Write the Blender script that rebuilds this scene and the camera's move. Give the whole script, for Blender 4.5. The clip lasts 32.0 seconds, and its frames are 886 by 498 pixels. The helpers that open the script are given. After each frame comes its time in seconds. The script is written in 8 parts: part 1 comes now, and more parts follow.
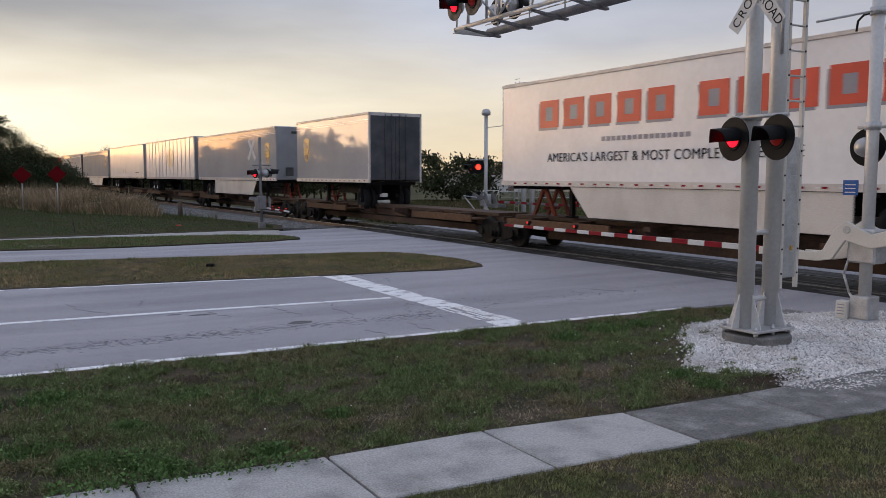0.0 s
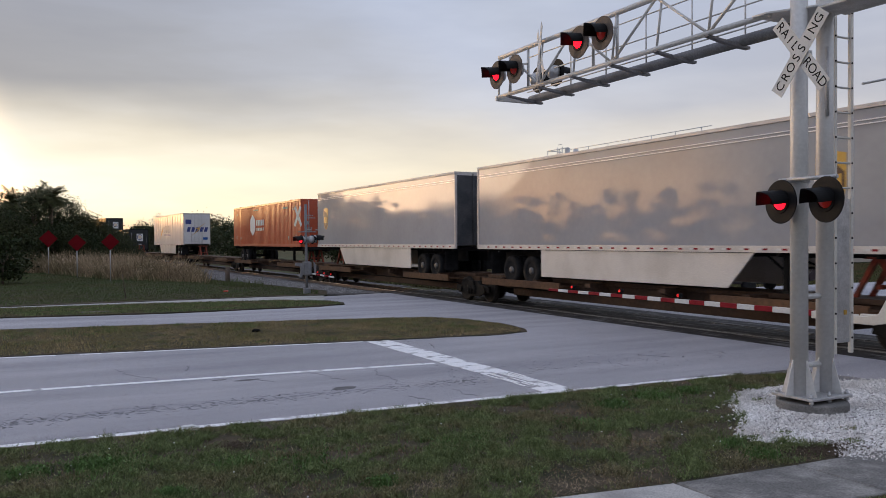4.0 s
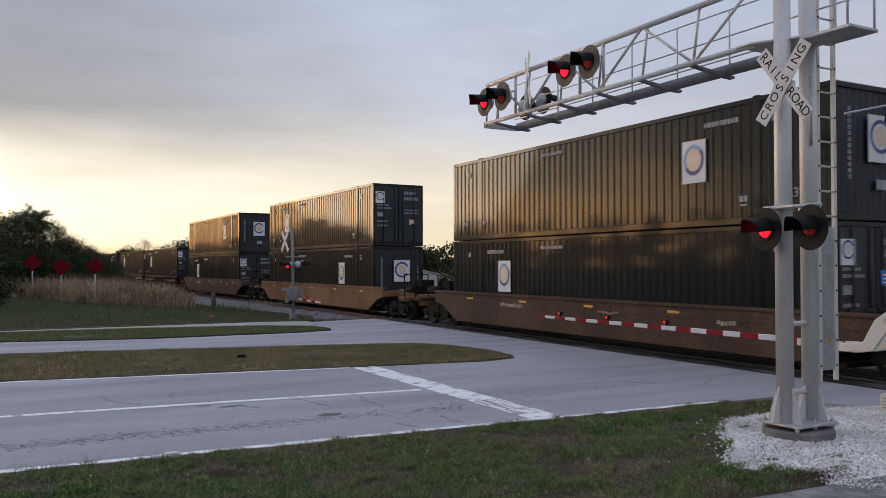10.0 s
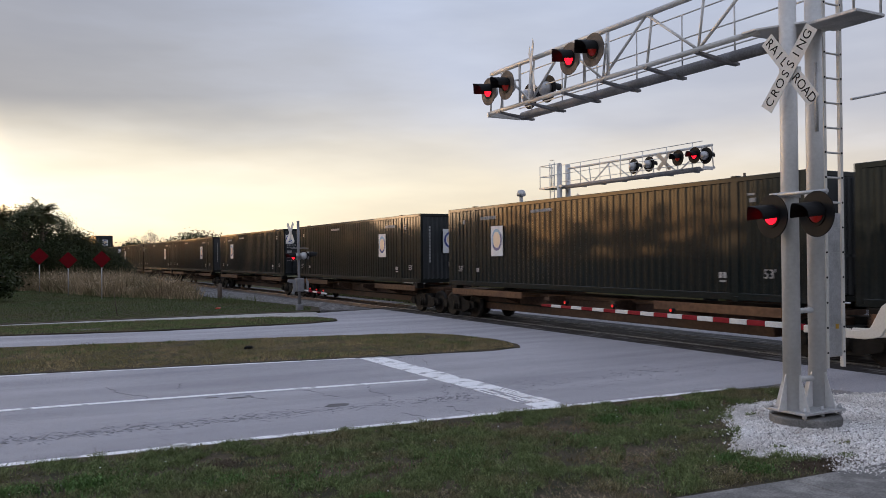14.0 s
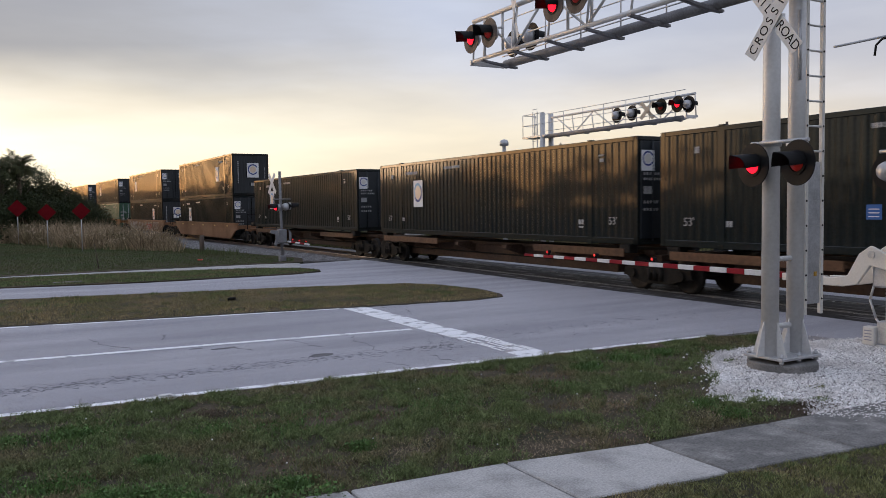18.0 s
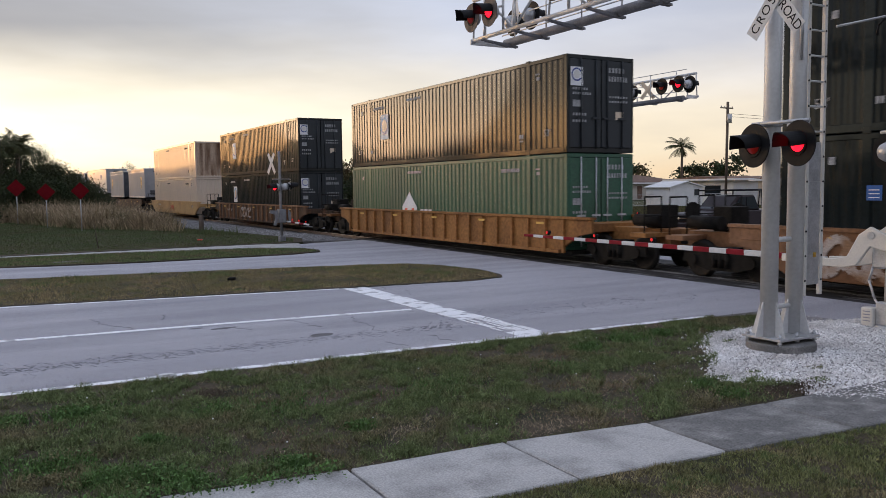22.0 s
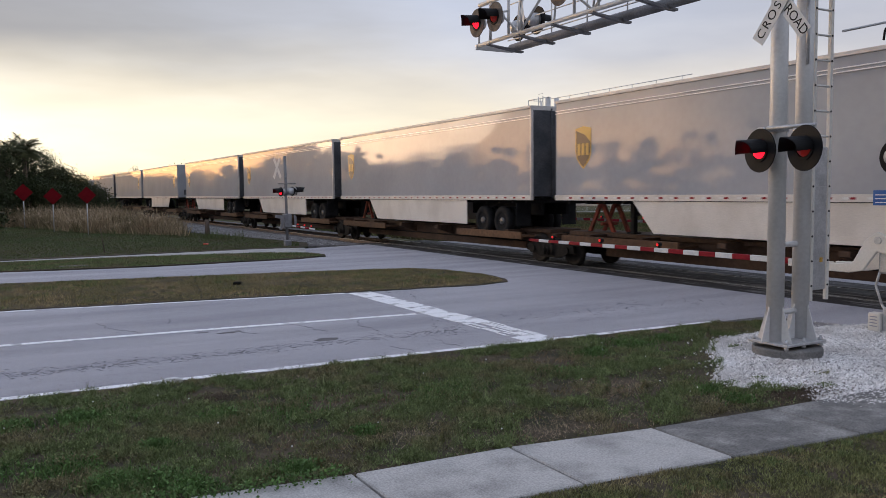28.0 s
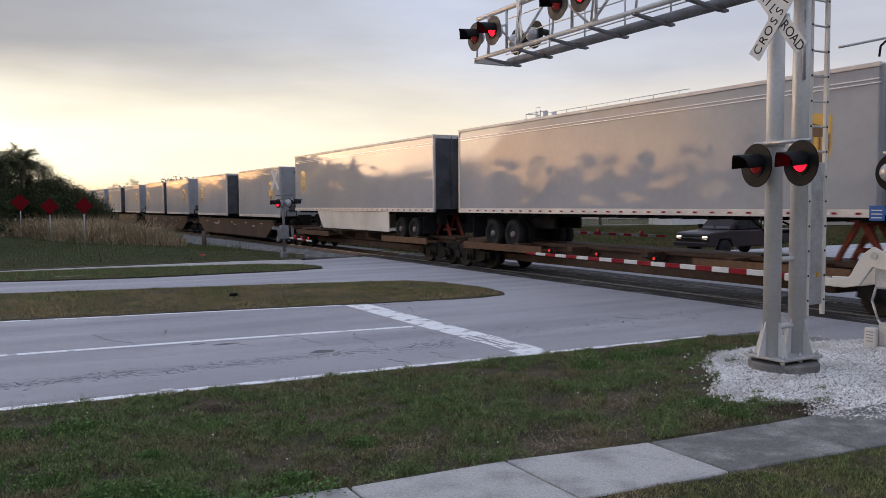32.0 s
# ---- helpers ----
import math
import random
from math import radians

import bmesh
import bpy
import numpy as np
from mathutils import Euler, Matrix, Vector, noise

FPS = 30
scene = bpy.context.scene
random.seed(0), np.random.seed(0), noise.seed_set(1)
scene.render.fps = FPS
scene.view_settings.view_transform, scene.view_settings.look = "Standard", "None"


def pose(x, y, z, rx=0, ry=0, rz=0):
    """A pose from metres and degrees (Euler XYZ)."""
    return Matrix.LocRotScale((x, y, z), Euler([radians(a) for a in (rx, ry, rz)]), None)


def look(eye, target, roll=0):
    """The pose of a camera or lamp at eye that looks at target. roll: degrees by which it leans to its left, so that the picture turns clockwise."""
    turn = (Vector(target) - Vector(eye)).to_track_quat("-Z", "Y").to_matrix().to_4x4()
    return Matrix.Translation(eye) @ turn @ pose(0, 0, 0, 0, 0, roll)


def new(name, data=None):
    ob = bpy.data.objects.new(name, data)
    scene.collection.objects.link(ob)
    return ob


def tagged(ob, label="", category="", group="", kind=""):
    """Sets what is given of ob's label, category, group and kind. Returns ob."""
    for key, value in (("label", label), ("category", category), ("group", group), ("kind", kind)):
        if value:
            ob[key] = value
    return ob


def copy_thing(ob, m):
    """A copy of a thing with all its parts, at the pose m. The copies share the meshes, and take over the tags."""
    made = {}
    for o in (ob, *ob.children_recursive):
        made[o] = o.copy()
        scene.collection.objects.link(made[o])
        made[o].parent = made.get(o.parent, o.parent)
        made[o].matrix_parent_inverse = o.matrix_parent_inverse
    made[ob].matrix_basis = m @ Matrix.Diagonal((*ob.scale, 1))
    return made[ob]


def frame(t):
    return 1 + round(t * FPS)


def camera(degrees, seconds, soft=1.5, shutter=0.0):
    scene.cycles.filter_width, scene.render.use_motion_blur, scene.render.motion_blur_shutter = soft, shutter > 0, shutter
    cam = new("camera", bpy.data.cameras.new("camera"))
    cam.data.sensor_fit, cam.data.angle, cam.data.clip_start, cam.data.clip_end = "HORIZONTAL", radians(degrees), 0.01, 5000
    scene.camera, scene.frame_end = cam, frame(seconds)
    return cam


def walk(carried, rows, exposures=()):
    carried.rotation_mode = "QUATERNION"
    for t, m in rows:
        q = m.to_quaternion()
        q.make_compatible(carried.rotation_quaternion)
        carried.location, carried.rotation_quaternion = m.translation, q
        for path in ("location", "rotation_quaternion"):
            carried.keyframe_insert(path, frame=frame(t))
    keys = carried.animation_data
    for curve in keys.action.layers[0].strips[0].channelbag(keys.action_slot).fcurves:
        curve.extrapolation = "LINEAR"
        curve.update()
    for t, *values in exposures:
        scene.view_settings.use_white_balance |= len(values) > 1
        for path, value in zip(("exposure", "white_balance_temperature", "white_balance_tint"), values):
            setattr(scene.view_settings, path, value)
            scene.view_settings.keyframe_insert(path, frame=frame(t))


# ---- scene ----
# camera: held by hand, standing in one spot
cam = camera(57.3, 32.0, soft=0.5, shutter=0.1)
EYE = (0.0, 0.0, 2.33)
PATH = [
    (0.0, pose(*EYE, 84.83, -0.11, -30.56)),
    (0.5, pose(*EYE, 85.15, 0.07, -29.76)),
    (1.0, pose(*EYE, 85.94, 0.06, -28.85)),
    (1.5, pose(*EYE, 86.82, -0.15, -28.37)),
    (2.0, pose(*EYE, 87.54, -0.42, -27.99)),
    (2.5, pose(*EYE, 88.09, -0.25, -27.89)),
    (3.0, pose(*EYE, 88.78, -0.13, -27.85)),
    (3.5, pose(*EYE, 89.20, 0.14, -27.67)),
    (4.0, pose(*EYE, 89.42, 0.28, -27.50)),
    (4.5, pose(*EYE, 89.66, 0.44, -27.42)),
    (6.5, pose(*EYE, 90.15, 0.17, -27.22)),
    (7.0, pose(*EYE, 90.14, 0.30, -27.06)),
    (7.5, pose(*EYE, 90.35, 0.52, -27.33)),
    (8.0, pose(*EYE, 90.61, 0.30, -27.74)),
    (8.5, pose(*EYE, 90.82, 0.25, -27.93)),
    (9.0, pose(*EYE, 91.00, 0.10, -27.91)),
    (9.5, pose(*EYE, 91.22, -0.02, -28.29)),
    (10.0, pose(*EYE, 91.24, 0.01, -28.40)),
    (10.5, pose(*EYE, 91.29, 0.29, -27.90)),
    (11.0, pose(*EYE, 91.51, 0.51, -27.31)),
    (11.5, pose(*EYE, 91.68, 0.51, -27.27)),
    (12.0, pose(*EYE, 91.88, 0.38, -27.52)),
    (12.5, pose(*EYE, 91.93, 0.34, -27.59)),
    (13.0, pose(*EYE, 91.70, 0.32, -27.51)),
    (13.5, pose(*EYE, 91.05, 0.60, -27.62)),
    (14.0, pose(*EYE, 90.54, 0.52, -28.01)),
    (14.5, pose(*EYE, 90.12, 0.23, -28.38)),
    (15.0, pose(*EYE, 89.07, 0.35, -28.77)),
    (15.5, pose(*EYE, 87.99, 0.38, -29.21)),
    (17.5, pose(*EYE, 87.42, 0.59, -29.12)),
    (18.0, pose(*EYE, 87.01, 0.79, -29.22)),
    (18.5, pose(*EYE, 86.77, 0.98, -29.28)),
    (19.0, pose(*EYE, 86.56, 1.05, -29.25)),
    (19.5, pose(*EYE, 86.22, 1.15, -29.17)),
    (20.0, pose(*EYE, 86.05, 0.99, -29.10)),
    (20.5, pose(*EYE, 85.94, 0.71, -29.05)),
    (21.0, pose(*EYE, 85.84, 0.61, -29.03)),
    (21.5, pose(*EYE, 85.79, 0.59, -29.10)),
    (22.0, pose(*EYE, 85.62, 0.71, -29.24)),
    (22.5, pose(*EYE, 85.62, 0.66, -29.37)),
    (23.0, pose(*EYE, 85.77, 0.53, -29.20)),
    (23.5, pose(*EYE, 85.90, 0.54, -29.06)),
    (24.0, pose(*EYE, 86.02, 0.60, -29.03)),
    (24.5, pose(*EYE, 86.04, 0.71, -29.05)),
    (25.0, pose(*EYE, 85.99, 0.76, -29.13)),
    (25.5, pose(*EYE, 85.97, 0.69, -29.12)),
    (27.5, pose(*EYE, 85.95, 0.68, -28.79)),
    (28.0, pose(*EYE, 85.95, 0.67, -28.86)),
    (28.5, pose(*EYE, 85.96, 0.71, -28.94)),
    (29.0, pose(*EYE, 85.90, 0.69, -28.97)),
    (29.5, pose(*EYE, 85.92, 0.78, -28.98)),
    (30.0, pose(*EYE, 86.11, 0.77, -29.10)),
    (30.5, pose(*EYE, 86.41, 0.60, -29.11)),
    (31.0, pose(*EYE, 86.71, 0.44, -29.09)),
    (31.5, pose(*EYE, 86.80, 0.35, -29.09)),
    (32.0, pose(*EYE, 86.84, 0.31, -29.05)),
]
walk(cam, PATH, [(0.0, -0.12, 6500, 12.5), (2.5, -0.12, 6500, 12.5), (3.2, -0.02, 6500, 12.5), (4.5, -0.08, 6500, 12.5), (9.0, -0.05, 6500, 12.5), (13.0, -0.02, 6500, 12.5), (18.0, 0.04, 6500, 12.5), (20.0, 0.06, 6500, 12.5), (21.0, 0.20, 6500, 12.5), (22.0, 0.12, 6500, 12.5), (24.0, 0.02, 6500, 12.5), (25.0, 0.00, 6500, 12.5), (28.0, 0.04, 6500, 12.5), (32.0, 0.08, 6500, 12.5)])

# ---- world, sun ----
SUN_AZ = radians(26)          # left of the far end of the track
SUNV = Vector((-math.sin(SUN_AZ), math.cos(SUN_AZ), 0.0))


def make_world():
    w = bpy.data.worlds.new("dusk_sky")
    w.use_nodes = True
    nt = w.node_tree
    nt.nodes.clear()
    N, L = nt.nodes.new, nt.links.new
    out, bg = N("ShaderNodeOutputWorld"), N("ShaderNodeBackground")
    L(bg.outputs[0], out.inputs[0])
    tc = N("ShaderNodeTexCoord")
    sep = N("ShaderNodeSeparateXYZ")
    L(tc.outputs["Generated"], sep.inputs[0])

    def ramp(stops, src):
        r = N("ShaderNodeValToRGB")
        e = r.color_ramp.elements
        while len(e) < len(stops):
            e.new(0.5)
        for i, (p, c) in enumerate(stops):
            e[i].position, e[i].color = p, (*c, 1)
        L(src, r.inputs[0])
        return r.outputs[0]

    # elevation, bent a little by large soft clouds
    mp = N("ShaderNodeMapping")
    mp.inputs["Scale"].default_value = (1.1, 1.1, 3.6)
    mp.inputs["Rotation"].default_value = (0.0, 0.16, 0.3)
    L(tc.outputs["Generated"], mp.inputs[0])
    nz = N("ShaderNodeTexNoise")
    nz.inputs["Scale"].default_value, nz.inputs["Detail"].default_value = 1.5, 5.0
    nz.inputs["Roughness"].default_value = 0.5
    L(mp.outputs[0], nz.inputs[0])
    ma = N("ShaderNodeMath")
    ma.operation = "MULTIPLY_ADD"
    L(nz.outputs[0], ma.inputs[0])
    ma.inputs[1].default_value, ma.inputs[2].default_value = 0.13, -0.065
    zz = N("ShaderNodeMath")
    zz.operation = "ADD"
    L(sep.outputs[2], zz.inputs[0])
    L(ma.outputs[0], zz.inputs[1])
    el = zz.outputs[0]
    warm = ramp([(0.0, (1.0, 0.62, 0.26)), (0.03, (1.22, 1.09, 0.77)), (0.085, (1.16, 1.09, 0.87)), (0.14, (0.82, 0.76, 0.62)),
                 (0.21, (0.39, 0.395, 0.41)), (0.34, (0.33, 0.36, 0.435)), (0.62, (0.58, 0.66, 0.84))], el)
    side = ramp([(0.0, (0.92, 0.72, 0.46)), (0.03, (0.98, 0.84, 0.60)), (0.09, (0.88, 0.79, 0.62)), (0.17, (0.60, 0.615, 0.66)),
                 (0.30, (0.56, 0.63, 0.77)), (0.42, (0.56, 0.64, 0.79)), (0.66, (0.58, 0.66, 0.84))], el)
    away = ramp([(0.0, (0.46, 0.45, 0.50)), (0.1, (0.50, 0.50, 0.56)), (0.3, (0.50, 0.54, 0.63)), (0.7, (0.58, 0.65, 0.80))], el)
    dot = N("ShaderNodeVectorMath")
    dot.operation = "DOT_PRODUCT"
    dot.inputs[1].default_value = SUNV
    L(tc.outputs["Generated"], dot.inputs[0])

    def mix(a, b, src, lo, hi):
        mr = N("ShaderNodeMapRange")
        mr.interpolation_type = "SMOOTHSTEP"
        mr.inputs[1].default_value, mr.inputs[2].default_value = lo, hi
        L(src, mr.inputs[0])
        m = N("ShaderNodeMix")
        m.data_type = "RGBA"
        L(mr.outputs[0], m.inputs[0])
        L(a, m.inputs[6])
        L(b, m.inputs[7])
        return m.outputs[2]
    col = mix(side, warm, dot.outputs["Value"], 0.38, 0.92)
    col = mix(away, col, dot.outputs["Value"], -0.35, 0.45)
    # thin cloud streaks
    mp2 = N("ShaderNodeMapping")
    mp2.inputs["Scale"].default_value = (1.0, 1.3, 5.0)
    mp2.inputs["Rotation"].default_value = (0.25, 0.5, 0.5)
    L(tc.outputs["Generated"], mp2.inputs[0])
    n2 = N("ShaderNodeTexNoise")
    n2.inputs["Scale"].default_value, n2.inputs["Detail"].default_value = 1.7, 5.0
    n2.inputs["Roughness"].default_value = 0.55
    L(mp2.outputs[0], n2.inputs[0])
    cl = ramp([(0.36, (0.86, 0.87, 0.90)), (0.52, (1.0, 1.0, 1.0)), (0.68, (1.14, 1.16, 1.20))], n2.outputs[0])
    mm = N("ShaderNodeMix")
    mm.data_type, mm.blend_type = "RGBA", "MULTIPLY"
    mm.inputs[0].default_value = 1.0
    L(col, mm.inputs[6])
    L(cl, mm.inputs[7])
    # a long pale blue gap between the clouds, high over the track
    g0, g1 = Vector((math.sin(radians(20.5)), math.cos(radians(20.5)), math.tan(radians(18.5)))), Vector((math.sin(radians(34)), math.cos(radians(34)), math.tan(radians(8.5))))
    gm = (g0.normalized() + g1.normalized()).normalized()

    def aim(v):
        q = N("ShaderNodeVectorMath")
        q.operation = "DOT_PRODUCT"
        q.inputs[1].default_value = v
        L(tc.outputs["Generated"], q.inputs[0])
        return q.outputs["Value"]

    def fade(src, lo, hi):
        q = N("ShaderNodeMapRange")
        q.interpolation_type = "SMOOTHSTEP"
        q.inputs[1].default_value, q.inputs[2].default_value = lo, hi
        L(src, q.inputs[0])
        return q.outputs[0]
    sw = N("ShaderNodeMath")
    sw.operation = "MULTIPLY_ADD"
    L(n2.outputs[0], sw.inputs[0])
    sw.inputs[1].default_value = 0.09
    L(aim(g0.cross(g1).normalized()), sw.inputs[2])
    ab = N("ShaderNodeMath")
    ab.operation = "ABSOLUTE"
    sb = N("ShaderNodeMath")
    sb.operation = "SUBTRACT"
    L(sw.outputs[0], sb.inputs[0])
    sb.inputs[1].default_value = 0.045
    L(sb.outputs[0], ab.inputs[0])
    gp = N("ShaderNodeMath")
    gp.operation = "MULTIPLY"
    L(fade(ab.outputs[0], 0.095, 0.0), gp.inputs[0])
    L(fade(aim(gm), math.cos(radians(15)), math.cos(radians(2))), gp.inputs[1])
    gx = N("ShaderNodeMix")
    gx.data_type = "RGBA"
    L(gp.outputs[0], gx.inputs[0])
    gx.inputs[6].default_value, gx.inputs[7].default_value = (1, 1, 1, 1), (1.10, 1.125, 1.17, 1)
    gy = N("ShaderNodeMix")
    gy.data_type, gy.blend_type = "RGBA", "MULTIPLY"
    gy.inputs[0].default_value = 1.0
    L(mm.outputs[2], gy.inputs[6])
    L(gx.outputs[2], gy.inputs[7])
    sky = N("ShaderNodeTexSky")
    sky.sky_type, sky.sun_disc = "NISHITA", False
    sky.sun_elevation, sky.sun_rotation = radians(3.0), -SUN_AZ
    sk = N("ShaderNodeMix")
    sk.data_type, sk.blend_type = "RGBA", "MULTIPLY"
    sk.inputs[0].default_value = 1.0
    L(sky.outputs[0], sk.inputs[6])
    sk.inputs[7].default_value = (0.012, 0.012, 0.012, 1)
    ad = N("ShaderNodeMix")
    ad.data_type, ad.blend_type = "RGBA", "ADD"
    ad.inputs[0].default_value = 1.0
    L(gy.outputs[2], ad.inputs[6])
    L(sk.outputs[2], ad.inputs[7])
    # low band of gold light over the place where the sun has gone down
    mp3 = N("ShaderNodeMapping")
    mp3.inputs["Scale"].default_value = (7.0, 7.0, 22.0)
    L(tc.outputs["Generated"], mp3.inputs[0])
    n3 = N("ShaderNodeTexNoise")
    n3.inputs["Scale"].default_value, n3.inputs["Detail"].default_value = 1.0, 5.0
    L(mp3.outputs[0], n3.inputs[0])
    sh = N("ShaderNodeMath")
    sh.operation = "MULTIPLY_ADD"
    L(n3.outputs[0], sh.inputs[0])
    sh.inputs[1].default_value, sh.inputs[2].default_value = 0.10, -0.05
    be = N("ShaderNodeMath")
    be.operation = "ADD"
    L(sep.outputs[2], be.inputs[0])
    L(sh.outputs[0], be.inputs[1])
    band = ramp([(0.0, (0.45, 0.22, 0.07)), (0.03, (1.0, 0.43, 0.10)), (0.075, (1.0, 0.50, 0.15)), (0.12, (0.42, 0.28, 0.15)), (0.19, (0.10, 0.08, 0.06)), (0.26, (0, 0, 0))], be.outputs[0])
    mr = N("ShaderNodeMapRange")
    mr.interpolation_type = "SMOOTHSTEP"
    mr.inputs[1].default_value, mr.inputs[2].default_value = 0.895, 0.955
    mr.inputs[4].default_value = GLOW
    gd = N("ShaderNodeVectorMath")
    gd.operation = "DOT_PRODUCT"
    gd.inputs[1].default_value = (-math.sin(GLOW_AZ), math.cos(GLOW_AZ), 0.0)
    L(tc.outputs["Generated"], gd.inputs[0])
    L(gd.outputs["Value"], mr.inputs[0])
    gl = N("ShaderNodeMix")
    gl.data_type, gl.blend_type, gl.clamp_factor = "RGBA", "MULTIPLY", False
    gl.inputs[0].default_value = 1.0
    L(band, gl.inputs[6])
    L(mr.outputs[0], gl.inputs[7])
    a2 = N("ShaderNodeMix")
    a2.data_type, a2.blend_type = "RGBA", "ADD"
    a2.inputs[0].default_value = 1.0
    L(ad.outputs[2], a2.inputs[6])
    L(gl.outputs[2], a2.inputs[7])
    L(a2.outputs[2], bg.inputs[0])
    bg.inputs[1].default_value = SKY
    scene.world = w


SKY = 1.0
GLOW = 6.8
GLOW_AZ = radians(25)
make_world()
sun = new("sun", bpy.data.lights.new("sun", "SUN"))
sun.data.energy, sun.data.angle, sun.data.color = 0.5, radians(18), (1.0, 0.80, 0.58)
sun.matrix_world = look(SUNV * 50 + Vector((0, 0, 9)), (0, 0, 0))

# ---- materials ----


def mat(name, c, rough=0.6, metal=0.0, var=0.25, scale=2.0, fine=30.0, bump=0.1, stretch=(1, 1, 1), c2=None, lo=0.4, hi=0.65, rand=0.0,
        island=0.0, coat=0.0, coat_rough=0.12, emit=0.0, spec=None):
    m = bpy.data.materials.new(name)
    m.use_nodes = True
    nt = m.node_tree
    N, L = nt.nodes.new, nt.links.new
    b = nt.nodes["Principled BSDF"]
    b.inputs["Roughness"].default_value, b.inputs["Metallic"].default_value = rough, metal
    b.inputs["Specular IOR Level"].default_value = (0.15 if rough > 0.55 else 0.5) if spec is None else spec
    b.inputs["Coat Weight"].default_value = coat
    b.inputs["Coat Roughness"].default_value = coat_rough
    tc, mp = N("ShaderNodeTexCoord"), N("ShaderNodeMapping")
    mp.inputs["Scale"].default_value = stretch
    L(tc.outputs["Object"], mp.inputs[0])
    n1, n2 = N("ShaderNodeTexNoise"), N("ShaderNodeTexNoise")
    n1.inputs["Scale"].default_value, n1.inputs["Detail"].default_value = scale, 6.0
    n2.inputs["Scale"].default_value, n2.inputs["Detail"].default_value = fine, 3.0
    L(mp.outputs[0], n1.inputs[0])
    L(tc.outputs["Object"], n2.inputs[0])
    mr = N("ShaderNodeMapRange")
    mr.inputs[1].default_value, mr.inputs[2].default_value = lo, hi
    L(n1.outputs[0], mr.inputs[0])
    mx = N("ShaderNodeMix")
    mx.data_type = "RGBA"
    L(mr.outputs[0], mx.inputs[0])
    mx.inputs[6].default_value = (*c, 1)
    mx.inputs[7].default_value = (*(c2 or [v * (1 - var) for v in c]), 1)
    hv = N("ShaderNodeHueSaturation")
    L(mx.outputs[2], hv.inputs["Color"])
    r2 = N("ShaderNodeMapRange")
    r2.inputs[1].default_value, r2.inputs[2].default_value = 0.3, 0.7
    r2.inputs[3].default_value, r2.inputs[4].default_value = 1 - var * 0.6, 1 + var * 0.6
    L(n2.outputs[0], r2.inputs[0])
    val = r2.outputs[0]
    for amount, node, sock in ((rand, "ShaderNodeObjectInfo", "Random"), (island, "ShaderNodeNewGeometry", "Random Per Island")):
        if amount:
            g = N(node)
            r3 = N("ShaderNodeMapRange")
            r3.inputs[3].default_value, r3.inputs[4].default_value = 1 - amount, 1 + amount
            L(g.outputs[sock], r3.inputs[0])
            mu = N("ShaderNodeMath")
            mu.operation = "MULTIPLY"
            L(val, mu.inputs[0])
            L(r3.outputs[0], mu.inputs[1])
            val = mu.outputs[0]
    L(val, hv.inputs["Value"])
    L(hv.outputs[0], b.inputs["Base Color"])
    if bump:
        bp = N("ShaderNodeBump")
        bp.inputs["Strength"].default_value, bp.inputs["Distance"].default_value = bump, 0.02
        L(n2.outputs[0], bp.inputs["Height"])
        L(bp.outputs[0], b.inputs["Normal"])
    if rough > 0.15:
        rr = N("ShaderNodeMapRange")
        rr.inputs[3].default_value, rr.inputs[4].default_value = max(0.05, rough - 0.1), min(1, rough + 0.12)
        L(n1.outputs[0], rr.inputs[0])
        L(rr.outputs[0], b.inputs["Roughness"])
    if emit:
        b.inputs["Emission Color"].default_value = (*c, 1)
        b.inputs["Emission Strength"].default_value = emit
    return m


